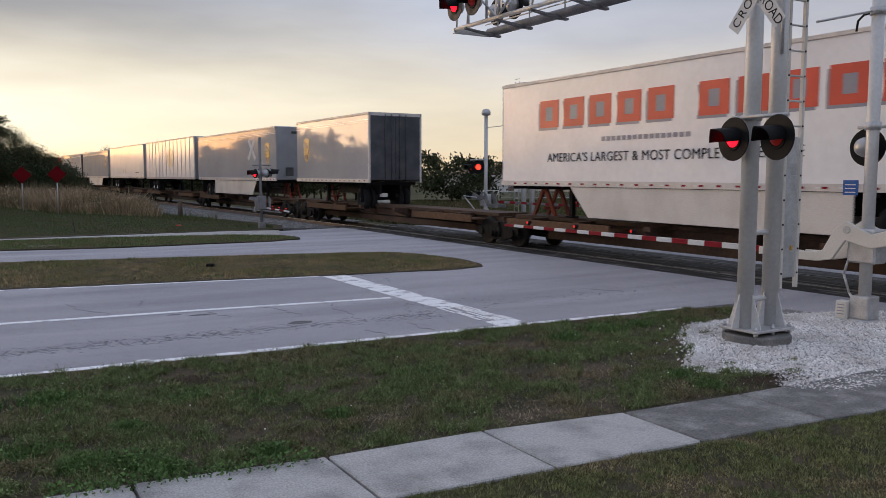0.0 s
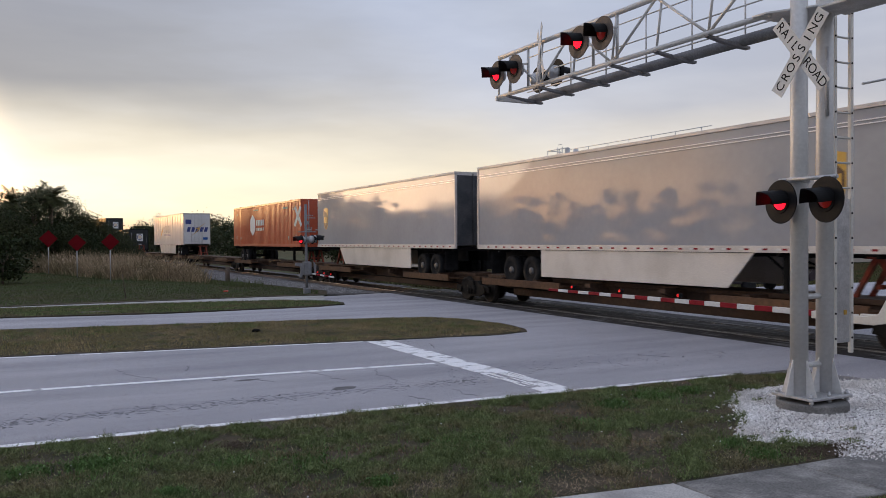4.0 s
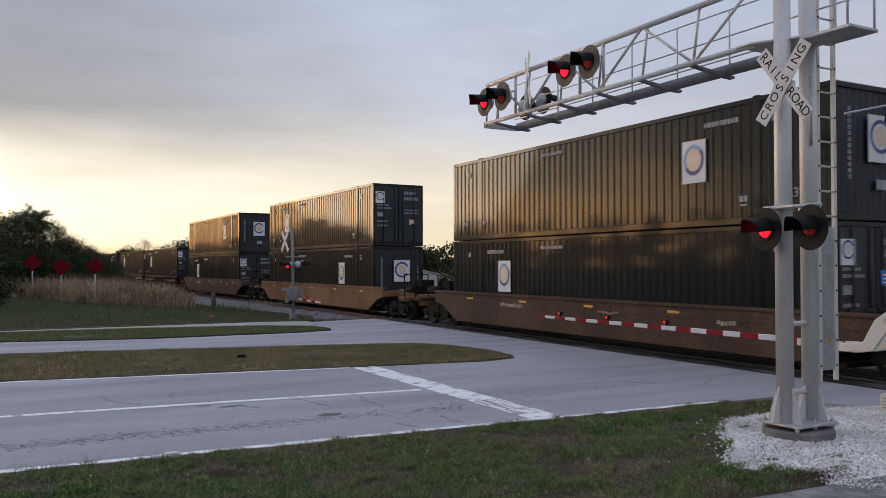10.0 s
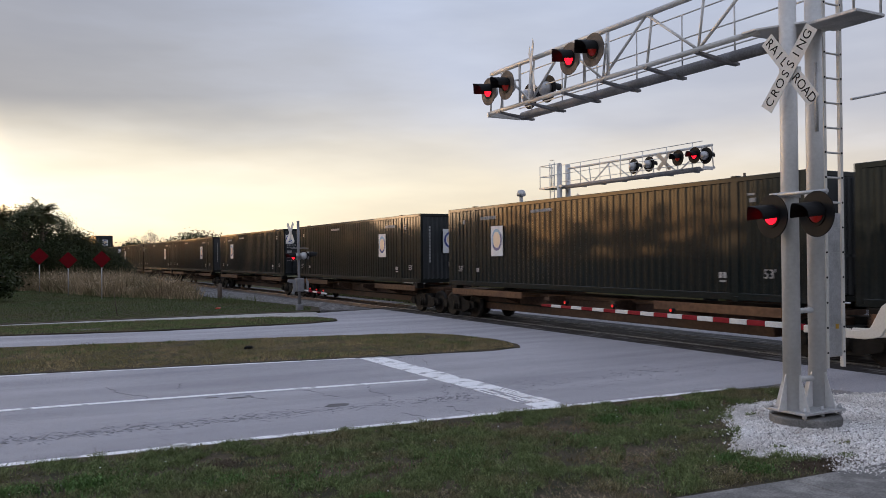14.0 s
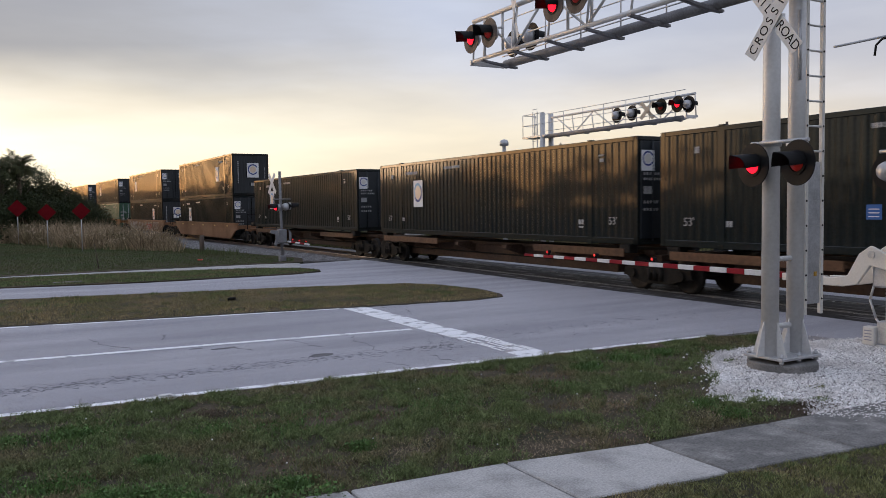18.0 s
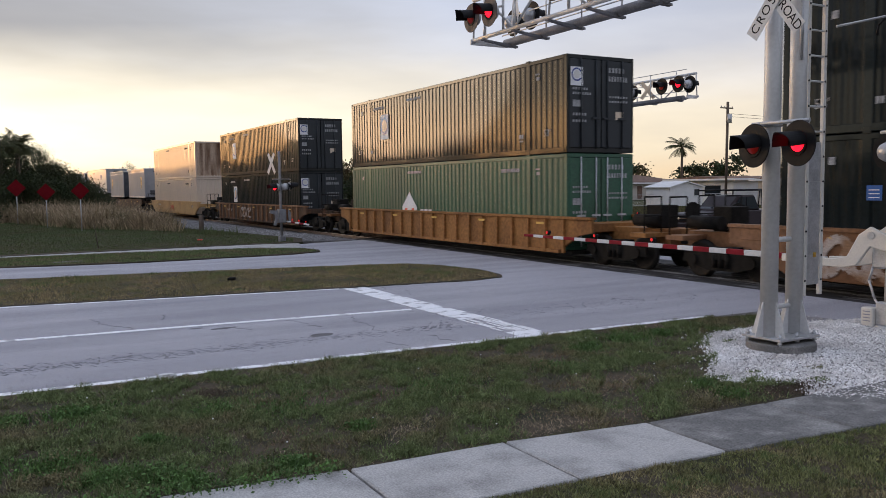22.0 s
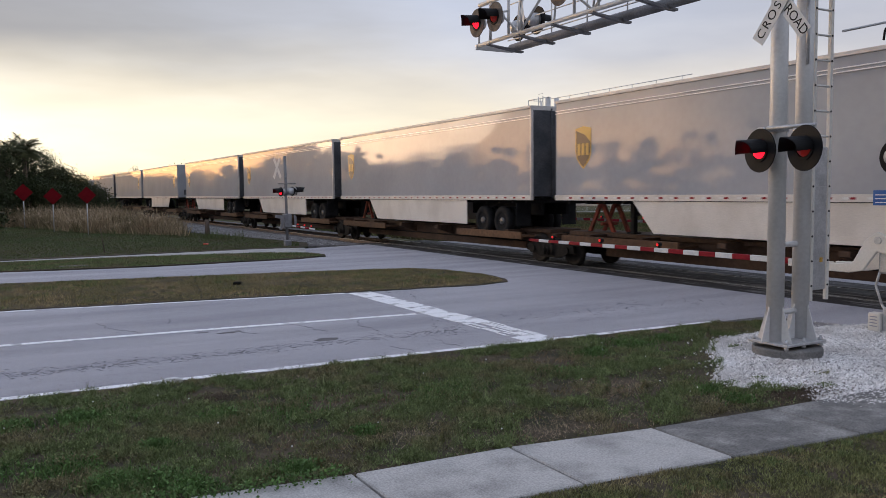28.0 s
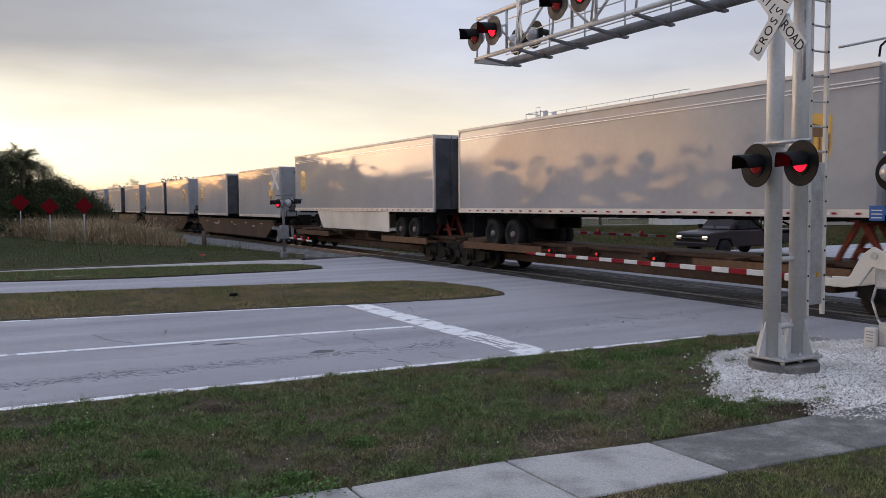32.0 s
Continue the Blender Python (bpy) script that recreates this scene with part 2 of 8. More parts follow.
M = dict(
    asphalt=mat("weathered_grey_asphalt", (0.44, 0.43, 0.46), 0.85, var=0.62, scale=0.9, fine=60, bump=0.7, c2=(0.32, 0.315, 0.345), stretch=(0.16, 1, 1), lo=0.35, hi=0.68),
    tar=mat("dark_tar", (0.19, 0.185, 0.19), 0.8, var=0.3, scale=3, fine=30),
    worn=mat("worn_wheel_track", (0.27, 0.265, 0.28), 0.9, var=0.3, scale=4, fine=40, bump=0.3),
    paint=mat("worn_white_road_paint", (0.88, 0.88, 0.90), 0.7, var=0.2, scale=3.2, fine=40, c2=(0.42, 0.41, 0.43), lo=0.55, hi=0.64),
    concrete=mat("sidewalk_concrete", (0.47, 0.455, 0.44), 0.85, var=0.4, scale=2.4, fine=60, bump=0.35, c2=(0.30, 0.29, 0.28), lo=0.46, hi=0.72, rand=0.12),
    concrete_dark=mat("stained_concrete", (0.165, 0.16, 0.155), 0.85, var=0.5, scale=3.0, fine=55, c2=(0.31, 0.30, 0.285), lo=0.45, hi=0.70, bump=0.3),
    kerb=mat("kerb_concrete", (0.50, 0.49, 0.47), 0.85, var=0.3, scale=2, fine=40),
    soil=mat("lawn_soil", (0.085, 0.066, 0.046), 0.95, var=0.5, scale=1.4, fine=30, bump=0.8, c2=(0.038, 0.038, 0.022)),
    far_ground=mat("far_grass_ground", (0.060, 0.066, 0.028), 0.95, var=0.5, scale=0.25, fine=3, c2=(0.105, 0.085, 0.045), bump=0.4),
    blade=mat("grass_blade", (0.150, 0.188, 0.076), 0.7, var=0.5, scale=1.1, fine=9, c2=(0.195, 0.172, 0.094), lo=0.48, hi=0.62, island=0.5, bump=0),
    blade_brown=mat("withered_blade", (0.22, 0.155, 0.095), 0.8, var=0.5, scale=1.2, fine=7, c2=(0.08, 0.085, 0.03), lo=0.5, hi=0.65, island=0.5, bump=0),
    blade_yard=mat("rough_yard_blade", (0.075, 0.085, 0.033), 0.8, var=0.5, scale=0.3, fine=4, c2=(0.125, 0.095, 0.05), lo=0.42, hi=0.62, island=0.6, bump=0),
    blade_rich=mat("lush_weed_blade", (0.110, 0.195, 0.060), 0.6, var=0.35, scale=2, fine=8, island=0.5, bump=0),
    blade_dull=mat("mown_lawn_blade", (0.195, 0.205, 0.085), 0.8, var=0.5, scale=0.8, fine=6, c2=(0.29, 0.235, 0.13), lo=0.47, hi=0.64, island=0.6, bump=0),
    blade_far=mat("far_lawn_blade", (0.088, 0.120, 0.046), 0.8, var=0.25, scale=0.25, fine=3, c2=(0.115, 0.112, 0.052), lo=0.4, hi=0.7, island=0.16, bump=0),
    blade_median=mat("dry_median_blade", (0.25, 0.215, 0.095), 0.8, var=0.5, scale=0.7, fine=5, c2=(0.37, 0.285, 0.15), lo=0.42, hi=0.62, island=0.6, bump=0),
    stencil=mat("weathered_stencil_paint", (0.40, 0.40, 0.40), 0.7, var=0.4, scale=6, bump=0),
    straw=mat("dry_straw", (0.46, 0.36, 0.25), 0.85, var=0.4, scale=1.3, fine=5, c2=(0.22, 0.17, 0.09), lo=0.5, hi=0.7, island=0.35, bump=0),
    reed=mat("dry_tall_grass", (0.34, 0.255, 0.16), 0.85, var=0.4, scale=0.35, fine=3, c2=(0.10, 0.095, 0.040), lo=0.45, hi=0.68, island=0.55, bump=0),
    leaf=mat("dark_leaf", (0.030, 0.043, 0.017), 0.6, var=0.5, scale=0.5, fine=5, c2=(0.052, 0.056, 0.024), island=0.35, bump=0),
    leaf_warm=mat("russet_leaf", (0.13, 0.078, 0.038), 0.7, var=0.4, scale=0.5, fine=5, c2=(0.08, 0.08, 0.03), island=0.5, bump=0),
    palm=mat("palm_frond", (0.07, 0.075, 0.03), 0.6, var=0.3, island=0.4, bump=0),
    bark=mat("bark", (0.13, 0.10, 0.075), 0.9, var=0.4, scale=4, fine=30, bump=0.5, stretch=(1, 1, 0.2)),
    twig=mat("bare_twig", (0.30, 0.21, 0.15), 0.9, var=0.3, bump=0),
    white_gravel=mat("white_marble_gravel", (0.82, 0.80, 0.79), 0.75, var=0.2, scale=1.5, fine=30, c2=(0.62, 0.59, 0.57), island=0.3),
    # bed under the chips, a darker grey that sets off the gaps
    gravel_bed=mat("grey_gravel_bed", (0.40, 0.38, 0.365), 0.95, var=0.4, scale=6, fine=50, bump=0.6),
    ballast=mat("grey_ballast", (0.30, 0.29, 0.29), 0.9, var=0.3, scale=2, fine=20, island=0.45, bump=0.4),
    ballast_bed=mat("ballast_bed", (0.20, 0.19, 0.19), 0.95, var=0.5, scale=9, fine=40, bump=0.8),
    tie=mat("timber_tie", (0.09, 0.07, 0.055), 0.9, var=0.4, scale=4, fine=30, rand=0.2),
    rail=mat("steel_rail", (0.26, 0.20, 0.17), 0.45, 0.7, var=0.3, scale=6),
    railtop=mat("worn_rail_head", (0.42, 0.40, 0.38), 0.42, 1.0, var=0.25, scale=3),
    rubber_panel=mat("crossing_panel", (0.040, 0.037, 0.037), 0.75, var=0.5, scale=2.2, fine=20, c2=(0.20, 0.19, 0.185), lo=0.52, hi=0.68, stretch=(2.5, 0.35, 1)),
    alu=mat("silver_painted_steel", (0.63, 0.625, 0.62), 0.45, 0.2, var=0.10, scale=1.2, fine=20, bump=0.03, stretch=(1, 1, 0.4), c2=(0.52, 0.515, 0.505)),
    # darker grey than the other truss parts
    steel_dull=mat("dark_grey_steel", (0.23, 0.23, 0.24), 0.6, 0.2, var=0.25, scale=3, fine=30, bump=0.04),
    mast_grey=mat("weathered_mast_grey", (0.24, 0.24, 0.25), 0.6, 0.2, var=0.25, scale=5, fine=40, bump=0.04),
    galv=mat("galvanised_steel", (0.55, 0.55, 0.56), 0.5, 0.6, var=0.2, scale=5, fine=40, bump=0.04),
    black=mat("black_enamel", (0.010, 0.010, 0.011), 0.6, var=0.2),
    black_soft=mat("black_rubber", (0.016, 0.016, 0.017), 0.85, var=0.3, scale=4),
    disc_tan=mat("weathered_tan_disc", (0.14, 0.115, 0.10), 0.6, var=0.25, scale=4),
    silver_back=mat("silver_lamp_back", (0.45, 0.45, 0.46), 0.4, 0.5, var=0.15),
    red_on=mat("lit_red_lens", (1.0, 0.008, 0.022), 0.3, var=0.0, emit=2.6, bump=0),
    # unlit lens with a faint glow added to keep it red
    red_dim=mat("unlit_lens_faint_glow", (0.30, 0.010, 0.006), 0.3, var=0.05, emit=0.13, bump=0),
    red_mid=mat("small_arm_lamp_lens", (0.9, 0.02, 0.02), 0.3, var=0.0, emit=0.45, bump=0),
    red_hot=mat("bright_signal_lens", (1.0, 0.04, 0.02), 0.3, var=0.0, emit=3.0, bump=0),
    headlight=mat("lit_headlight", (1.0, 0.86, 0.66), 0.2, var=0.0, emit=1.6, bump=0),
    white_sheet=mat("white_reflective_sheet", (0.66, 0.66, 0.655), 0.6, var=0.1, scale=3),
    red_sheet=mat("red_reflective_sheet", (0.24, 0.008, 0.018), 0.6, var=0.15, scale=3),
    sign_red=mat("red_sign_face", (0.15, 0.006, 0.010), 0.9, var=0.15, spec=0.1),
    black_ink=mat("black_sign_ink", (0.02, 0.02, 0.022), 0.6, var=0.1, bump=0),
    blue_sign=mat("blue_sign", (0.006, 0.09, 0.34), 0.5, var=0.1),
    white_ink=mat("white_ink", (0.76, 0.76, 0.76), 0.6, var=0.12, bump=0),
    off_white=mat("painted_box_white", (0.66, 0.635, 0.59), 0.5, 0.1, var=0.08, scale=2),
    box_green=mat("charcoal_green_container", (0.0098, 0.0146, 0.0152), 0.45, var=0.35, scale=0.7, fine=14, bump=0.03, stretch=(1, 1, 0.25), c2=(0.0160, 0.0172, 0.0160), rand=0.18, coat=0.4, coat_rough=0.06, spec=0.03),
    box_dk=mat("container_end_dark_blue_grey", (0.012, 0.017, 0.021), 0.45, var=0.3, scale=1.2, fine=14, bump=0.03),
    box_hub=mat("green_container", (0.022, 0.095, 0.050), 0.45, var=0.3, scale=0.8, fine=14, bump=0.03, stretch=(1, 1, 0.25), c2=(0.032, 0.08, 0.046)),
    box_white=mat("dirty_cream_container", (0.58, 0.465, 0.36), 0.5, var=0.12, scale=0.5, fine=12, bump=0.03, stretch=(1, 1, 0.35), c2=(0.54, 0.44, 0.35), rand=0.08, coat=0.75, coat_rough=0.1),
    box_orange=mat("orange_container", (0.52, 0.085, 0.03), 0.45, var=0.2, scale=0.8, fine=12, bump=0.03, stretch=(1, 1, 0.3), coat=0.5, coat_rough=0.12),
    box_rust_end=mat("rust_stained_cream_end", (0.46, 0.34, 0.25), 0.7, var=0.3, scale=1.7, fine=12, bump=0.05, stretch=(1.6, 1, 0.22), c2=(0.13, 0.066, 0.036), lo=0.42, hi=0.70),
    rust=mat("rust_stain", (0.21, 0.125, 0.08), 0.9, var=0.4, scale=4, stretch=(1, 1, 0.2)),
    trailer=mat("glossy_grey_trailer_skin", (0.355, 0.363, 0.385), 0.6, 0.0, var=0.05, scale=0.5, fine=6, bump=0.012, coat=0.5, coat_rough=0.035, c2=(0.32, 0.327, 0.345), rand=0.05),
    trailer_white=mat("white_trailer_skin", (0.66, 0.65, 0.655), 0.35, 0.0, var=0.06, scale=0.6, fine=6, bump=0.012, coat=0.3, coat_rough=0.05, c2=(0.60, 0.585, 0.58)),
    trailer_bright=mat("bright_white_trailer_skin", (0.84, 0.83, 0.835), 0.35, 0.0, var=0.05, scale=0.6, fine=6, bump=0.012, coat=0.3, coat_rough=0.05, c2=(0.78, 0.765, 0.76)),
    trailer_nose=mat("grey_trailer_end", (0.33, 0.34, 0.36), 0.4, 0.2, var=0.15, scale=1.2),
    trailer_door=mat("dark_grey_trailer_door", (0.060, 0.064, 0.072), 0.6, 0.1, var=0.35, scale=1.6, c2=(0.10, 0.10, 0.105), spec=0.2),
    rail_alu=mat("aluminium_rail", (0.60, 0.57, 0.545), 0.5, 0.2, var=0.15),
    skirt=mat("off_white_side_skirt", (0.66, 0.62, 0.57), 0.5, var=0.15, scale=1.0, c2=(0.56, 0.52, 0.47)),
    under=mat("dark_underframe", (0.016, 0.015, 0.0145), 0.8, var=0.4, scale=3),
    gold=mat("gold_emblem", (0.62, 0.36, 0.06), 0.4, var=0.1),
    brown=mat("brown_emblem", (0.10, 0.045, 0.02), 0.4, var=0.1),
    logo_red=mat("red_lettering_shape", (0.66, 0.075, 0.04), 0.4, var=0.1, rand=0.05),
    logo_navy=mat("navy_lettering_shape", (0.03, 0.05, 0.22), 0.4, var=0.1),
    logo_grey=mat("grey_lettering_shape", (0.28, 0.28, 0.33), 0.4, var=0.1),
    logo_blue=mat("pale_blue_swirl", (0.22, 0.38, 0.58), 0.5, var=0.1),
    # emblem cream, lightened to hold its reflected highlight in the colour
    dome_cream=mat("cream_emblem_highlight", (0.72, 0.62, 0.47), 0.35, var=0.1, coat=0.6, coat_rough=0.05),
    logo_tan=mat("tan_swirl", (0.72, 0.58, 0.43), 0.5, var=0.1),
    car_brown=mat("brown_wagon_paint", (0.058, 0.036, 0.027), 0.7, var=0.4, scale=0.8, fine=10, c2=(0.098, 0.058, 0.038), stretch=(1, 1, 0.5), rand=0.15),
    car_tan=mat("tan_brown_wagon_paint", (0.25, 0.13, 0.07), 0.65, var=0.35, scale=0.8, fine=10, c2=(0.16, 0.075, 0.035), stretch=(1, 0.6, 0.4), rand=0.12),
    car_ledge=mat("faded_brown_ledge_paint", (0.13, 0.07, 0.038), 0.7, var=0.4, scale=1.2, fine=10, c2=(0.09, 0.05, 0.032), stretch=(1, 0.5, 1), rand=0.2),
    car_rust=mat("rusty_dark_wagon_paint", (0.135, 0.068, 0.036), 0.75, var=0.45, scale=1.6, fine=12, c2=(0.055, 0.040, 0.032), lo=0.4, hi=0.6, stretch=(1, 1, 0.3)),
    car_orange=mat("orange_wagon_paint", (0.31, 0.14, 0.045), 0.6, var=0.4, scale=1.0, fine=10, c2=(0.17, 0.075, 0.03), stretch=(1, 0.6, 0.4), rand=0.1),
    car_yellow=mat("yellow_wagon_paint", (0.44, 0.26, 0.095), 0.55, var=0.4, scale=1.1, fine=10, c2=(0.27, 0.125, 0.04), lo=0.45, hi=0.7, stretch=(1, 0.6, 0.35)),
    iron=mat("greasy_iron", (0.016, 0.014, 0.012), 0.75, 0.1, var=0.4, scale=5),
    wheel=mat("worn_wheel_steel", (0.03, 0.026, 0.023), 0.65, 0.2, var=0.3, scale=6),
    tyre=mat("tyre", (0.018, 0.018, 0.019), 0.8, var=0.25, scale=6),
    rim=mat("wheel_rim", (0.12, 0.12, 0.125), 0.4, 0.6, var=0.2),
    rim_white=mat("white_wheel_rim", (0.7, 0.7, 0.7), 0.4, 0.1, var=0.15),
    house=mat("cream_stucco", (0.52, 0.47, 0.42), 0.9, var=0.12, scale=1.0),
    house_white=mat("white_siding", (0.72, 0.71, 0.70), 0.7, var=0.1, scale=1.0),
    roof=mat("brown_shingle_roof", (0.20, 0.13, 0.10), 0.9, var=0.3, scale=2),
    glass=mat("dark_window_glass", (0.02, 0.025, 0.03), 0.08, 0.0, var=0.0, bump=0),
    hitch_red=mat("faded_red_hitch_paint", (0.25, 0.050, 0.032), 0.7, var=0.35, scale=3, fine=20, c2=(0.12, 0.05, 0.035)),
    truck_paint=mat("dark_maroon_car_paint", (0.022, 0.013, 0.014), 0.4, 0.0, var=0.1, coat=0.06, spec=0.2),
    chrome=mat("chrome", (0.7, 0.7, 0.7), 0.12, 1.0, var=0.05),
    wood_pole=mat("weathered_pole_wood", (0.13, 0.10, 0.08), 0.9, var=0.3, scale=3, stretch=(1, 1, 0.15)),
    graffiti=mat("pale_graffiti_paint", (0.42, 0.36, 0.32), 0.7, var=0.4, scale=3, c2=(0.26, 0.15, 0.085), lo=0.4, hi=0.62),
    graffiti_red=mat("red_graffiti_paint", (0.50, 0.05, 0.03), 0.6, var=0.2, scale=4),
)

# ---- mesh helpers ----


def box(bm, x0, x1, y0, y1, z0, z1, m=None):
    v = [bm.verts.new((x, y, z)) for x in (x0, x1) for y in (y0, y1) for z in (z0, z1)]
    if m is not None:
        for a in v:
            a.co = m @ a.co
    for f in ((0, 1, 3, 2), (4, 6, 7, 5), (0, 4, 5, 1), (2, 3, 7, 6), (0, 2, 6, 4), (1, 5, 7, 3)):
        bm.faces.new([v[i] for i in f])
    return v


def cyl(bm, p, q, r, r2=None, n=14, caps=True):
    p, q = Vector(p), Vector(q)
    r2 = r if r2 is None else r2
    d = (q - p).normalized()
    a = d.orthogonal().normalized()
    b = d.cross(a)
    A, B = [], []
    for i in range(n):
        w = 2 * math.pi * i / n
        o = a * math.cos(w) + b * math.sin(w)
        A.append(bm.verts.new(p + o * r))
        B.append(bm.verts.new(q + o * r2))
    for i in range(n):
        f = bm.faces.new((A[i], A[(i + 1) % n], B[(i + 1) % n], B[i]))
        f.smooth = True
    if caps:
        bm.faces.new(A[::-1])
        bm.faces.new(B)


def lathe(bm, profile, n=20, m=None, smooth=True):
    """A body of revolution about z from (radius, height) pairs."""
    rings = []
    for r, z in profile:
        ring = [bm.verts.new((r * math.cos(2 * math.pi * i / n), r * math.sin(2 * math.pi * i / n), z)) for i in range(n)]
        rings.append(ring)
    for A, B in zip(rings, rings[1:]):
        for i in range(n):
            f = bm.faces.new((A[i], A[(i + 1) % n], B[(i + 1) % n], B[i]))
            f.smooth = smooth
    bm.faces.new(rings[0][::-1])
    bm.faces.new(rings[-1])
    if m is not None:
        for ring in rings:
            for v in ring:
                v.co = m @ v.co


def prism(bm, pts, axis, a, b):
    """Extrude a polygon given in the other two axes along axis from a to b."""
    def at(p, w):
        return {"x": (w, p[0], p[1]), "y": (p[0], w, p[1]), "z": (p[0], p[1], w)}[axis]
    A = [bm.verts.new(at(p, a)) for p in pts]
    B = [bm.verts.new(at(p, b)) for p in pts]
    n = len(pts)
    for i in range(n):
        bm.faces.new((A[i], A[(i + 1) % n], B[(i + 1) % n], B[i]))
    bm.faces.new(A[::-1])
    bm.faces.new(B)


def finish(bm, bev=0.0):
    bmesh.ops.recalc_face_normals(bm, faces=bm.faces)
    if bev:
        sharp = [e for e in bm.edges if len(e.link_faces) == 2 and e.calc_face_angle(0) > 0.6]
        bmesh.ops.bevel(bm, geom=sharp, offset=bev, segments=1, affect="EDGES", clamp_overlap=True)


def mesh_of(name, bm, material, bev=0.0):
    finish(bm, bev)
    me = bpy.data.meshes.new(name)
    bm.to_mesh(me)
    bm.free()
    me.materials.append(material)
    return me


def part(name, bm, material, parent=None, label="", bev=0.0, at=None):
    ob = new(name, mesh_of(name, bm, material, bev))
    if parent is not None:
        ob.parent = parent
    if at is not None:
        ob.matrix_basis = at
    return tagged(ob, label)


def piece(name, me, parent, at):
    ob = new(name, me)
    ob.parent = parent
    ob.matrix_basis = at
    return ob


def thing(name, label, category, group="", at=None, kind=""):
    ob = new(name)
    ob.empty_display_size = 0.2
    if at is not None:
        ob.matrix_basis = at
    return tagged(ob, label, category, group, kind)


def raw(name, verts, faces, material, label="", category="", kind="", parent=None):
    me = bpy.data.meshes.new(name)
    me.from_pydata(verts, [], faces)
    me.materials.append(material)
    ob = new(name, me)
    if parent is not None:
        ob.parent = parent
    return tagged(ob, label, category, "", kind)


def words(name, text, size, material, parent, m, thick=0.004, spread=1.0, align="CENTER"):
    cu = bpy.data.curves.new(name, "FONT")
    cu.body, cu.size, cu.extrude, cu.align_x, cu.align_y = text, size, thick, align, "CENTER"
    cu.space_character = spread
    tmp = bpy.data.objects.new(name, cu)
    scene.collection.objects.link(tmp)
    bpy.context.view_layer.update()
    me = bpy.data.meshes.new_from_object(tmp.evaluated_get(bpy.context.evaluated_depsgraph_get()))
    bpy.data.objects.remove(tmp)
    me.materials.clear()
    me.materials.append(material)
    ob = new(name, me)
    ob.parent = parent
    ob.matrix_basis = m
    return ob


def tri_cloud(name, n, place, size, material, label, category, seed=1, parent=None, kind="", ratio=0.5):
    """Many small leaf triangles: place(rng, n) gives centres, size their lengths."""
    rng = np.random.default_rng(seed)
    c = place(rng, n)
    n = len(c)
    d = rng.normal(size=(n, 3))
    d /= np.linalg.norm(d, axis=1, keepdims=True)
    e = np.cross(d, rng.normal(size=(n, 3)))
    e /= np.linalg.norm(e, axis=1, keepdims=True)
    s = (size * rng.uniform(0.6, 1.3, n))[:, None]
    v = np.empty((n, 4, 3))
    v[:, 0], v[:, 1], v[:, 2], v[:, 3] = c - d * s * 0.5, c + e * s * ratio * 0.5, c + d * s * 0.5, c - e * s * ratio * 0.5
    return quick(name, v.reshape(-1, 3), 4, material, label, category, parent, kind)


def quick(name, v, k, material, label="", category="", parent=None, kind=""):
    """A mesh of loose k-sided faces."""
    n = len(v) // k
    me = bpy.data.meshes.new(name)
    me.vertices.add(n * k)
    me.vertices.foreach_set("co", np.ascontiguousarray(v, dtype=np.float32).ravel())
    me.loops.add(n * k)
    me.loops.foreach_set("vertex_index", np.arange(n * k, dtype=np.int32))
    me.polygons.add(n)
    me.polygons.foreach_set("loop_start", np.arange(0, n * k, k, dtype=np.int32))
    me.update(calc_edges=True)
    me.materials.append(material)
    ob = new(name, me)
    if parent is not None:
        ob.parent = parent
    return tagged(ob, label, category, "", kind)


def blades(name, xy, h, w, material, label, category="grass", seed=1, lean=0.5, z=0.0, parent=None):
    rng = np.random.default_rng(seed)
    n = len(xy)
    a = rng.uniform(0, 2 * math.pi, n)
    hh = h * rng.uniform(0.45, 1.25, n)
    ln = hh * lean * rng.uniform(0.1, 1.0, n)
    b = rng.uniform(0, 2 * math.pi, n)
    zb = z if np.isscalar(z) else np.asarray(z)
    v = np.zeros((n, 3, 3))
    ww = w * rng.uniform(0.7, 1.4, n)
    v[:, 0, 0], v[:, 0, 1], v[:, 0, 2] = xy[:, 0] - np.cos(a) * ww, xy[:, 1] - np.sin(a) * ww, zb
    v[:, 1, 0], v[:, 1, 1], v[:, 1, 2] = xy[:, 0] + np.cos(a) * ww, xy[:, 1] + np.sin(a) * ww, zb
    v[:, 2, 0], v[:, 2, 1], v[:, 2, 2] = xy[:, 0] + np.cos(b) * ln, xy[:, 1] + np.sin(b) * ln, zb + hh
    return quick(name, v.reshape(-1, 3), 3, material, label, category, parent, "stuff")


def inside(poly, p):
    x, y = p[:, 0], p[:, 1]
    ok = np.zeros(len(p), bool)
    j = len(poly) - 1
    for i in range(len(poly)):
        (xi, yi), (xj, yj) = poly[i], poly[j]
        if yi != yj:
            ok ^= ((yi > y) != (yj > y)) & (x < (xj - xi) * (y - yi) / (yj - yi) + xi)
        j = i
    return ok


def scatter(poly, n, seed):
    rng = np.random.default_rng(seed)
    P = np.array(poly)
    p = rng.uniform(P.min(0), P.max(0), (n, 2))
    return p[inside(poly, p)]


def slab(name, poly, z0, z1, material, label="", category="", kind="structure", bev=0.0):
    bm = bmesh.new()
    prism(bm, poly, "z", z0, z1)
    ob = part(name, bm, material, None, label, bev)
    return tagged(ob, "", category, "", kind)


# ---- plan: rails at z 0, track along y with a slow bend to the left far off ----
BEND = 2.2e-4
TRACK = 16.36


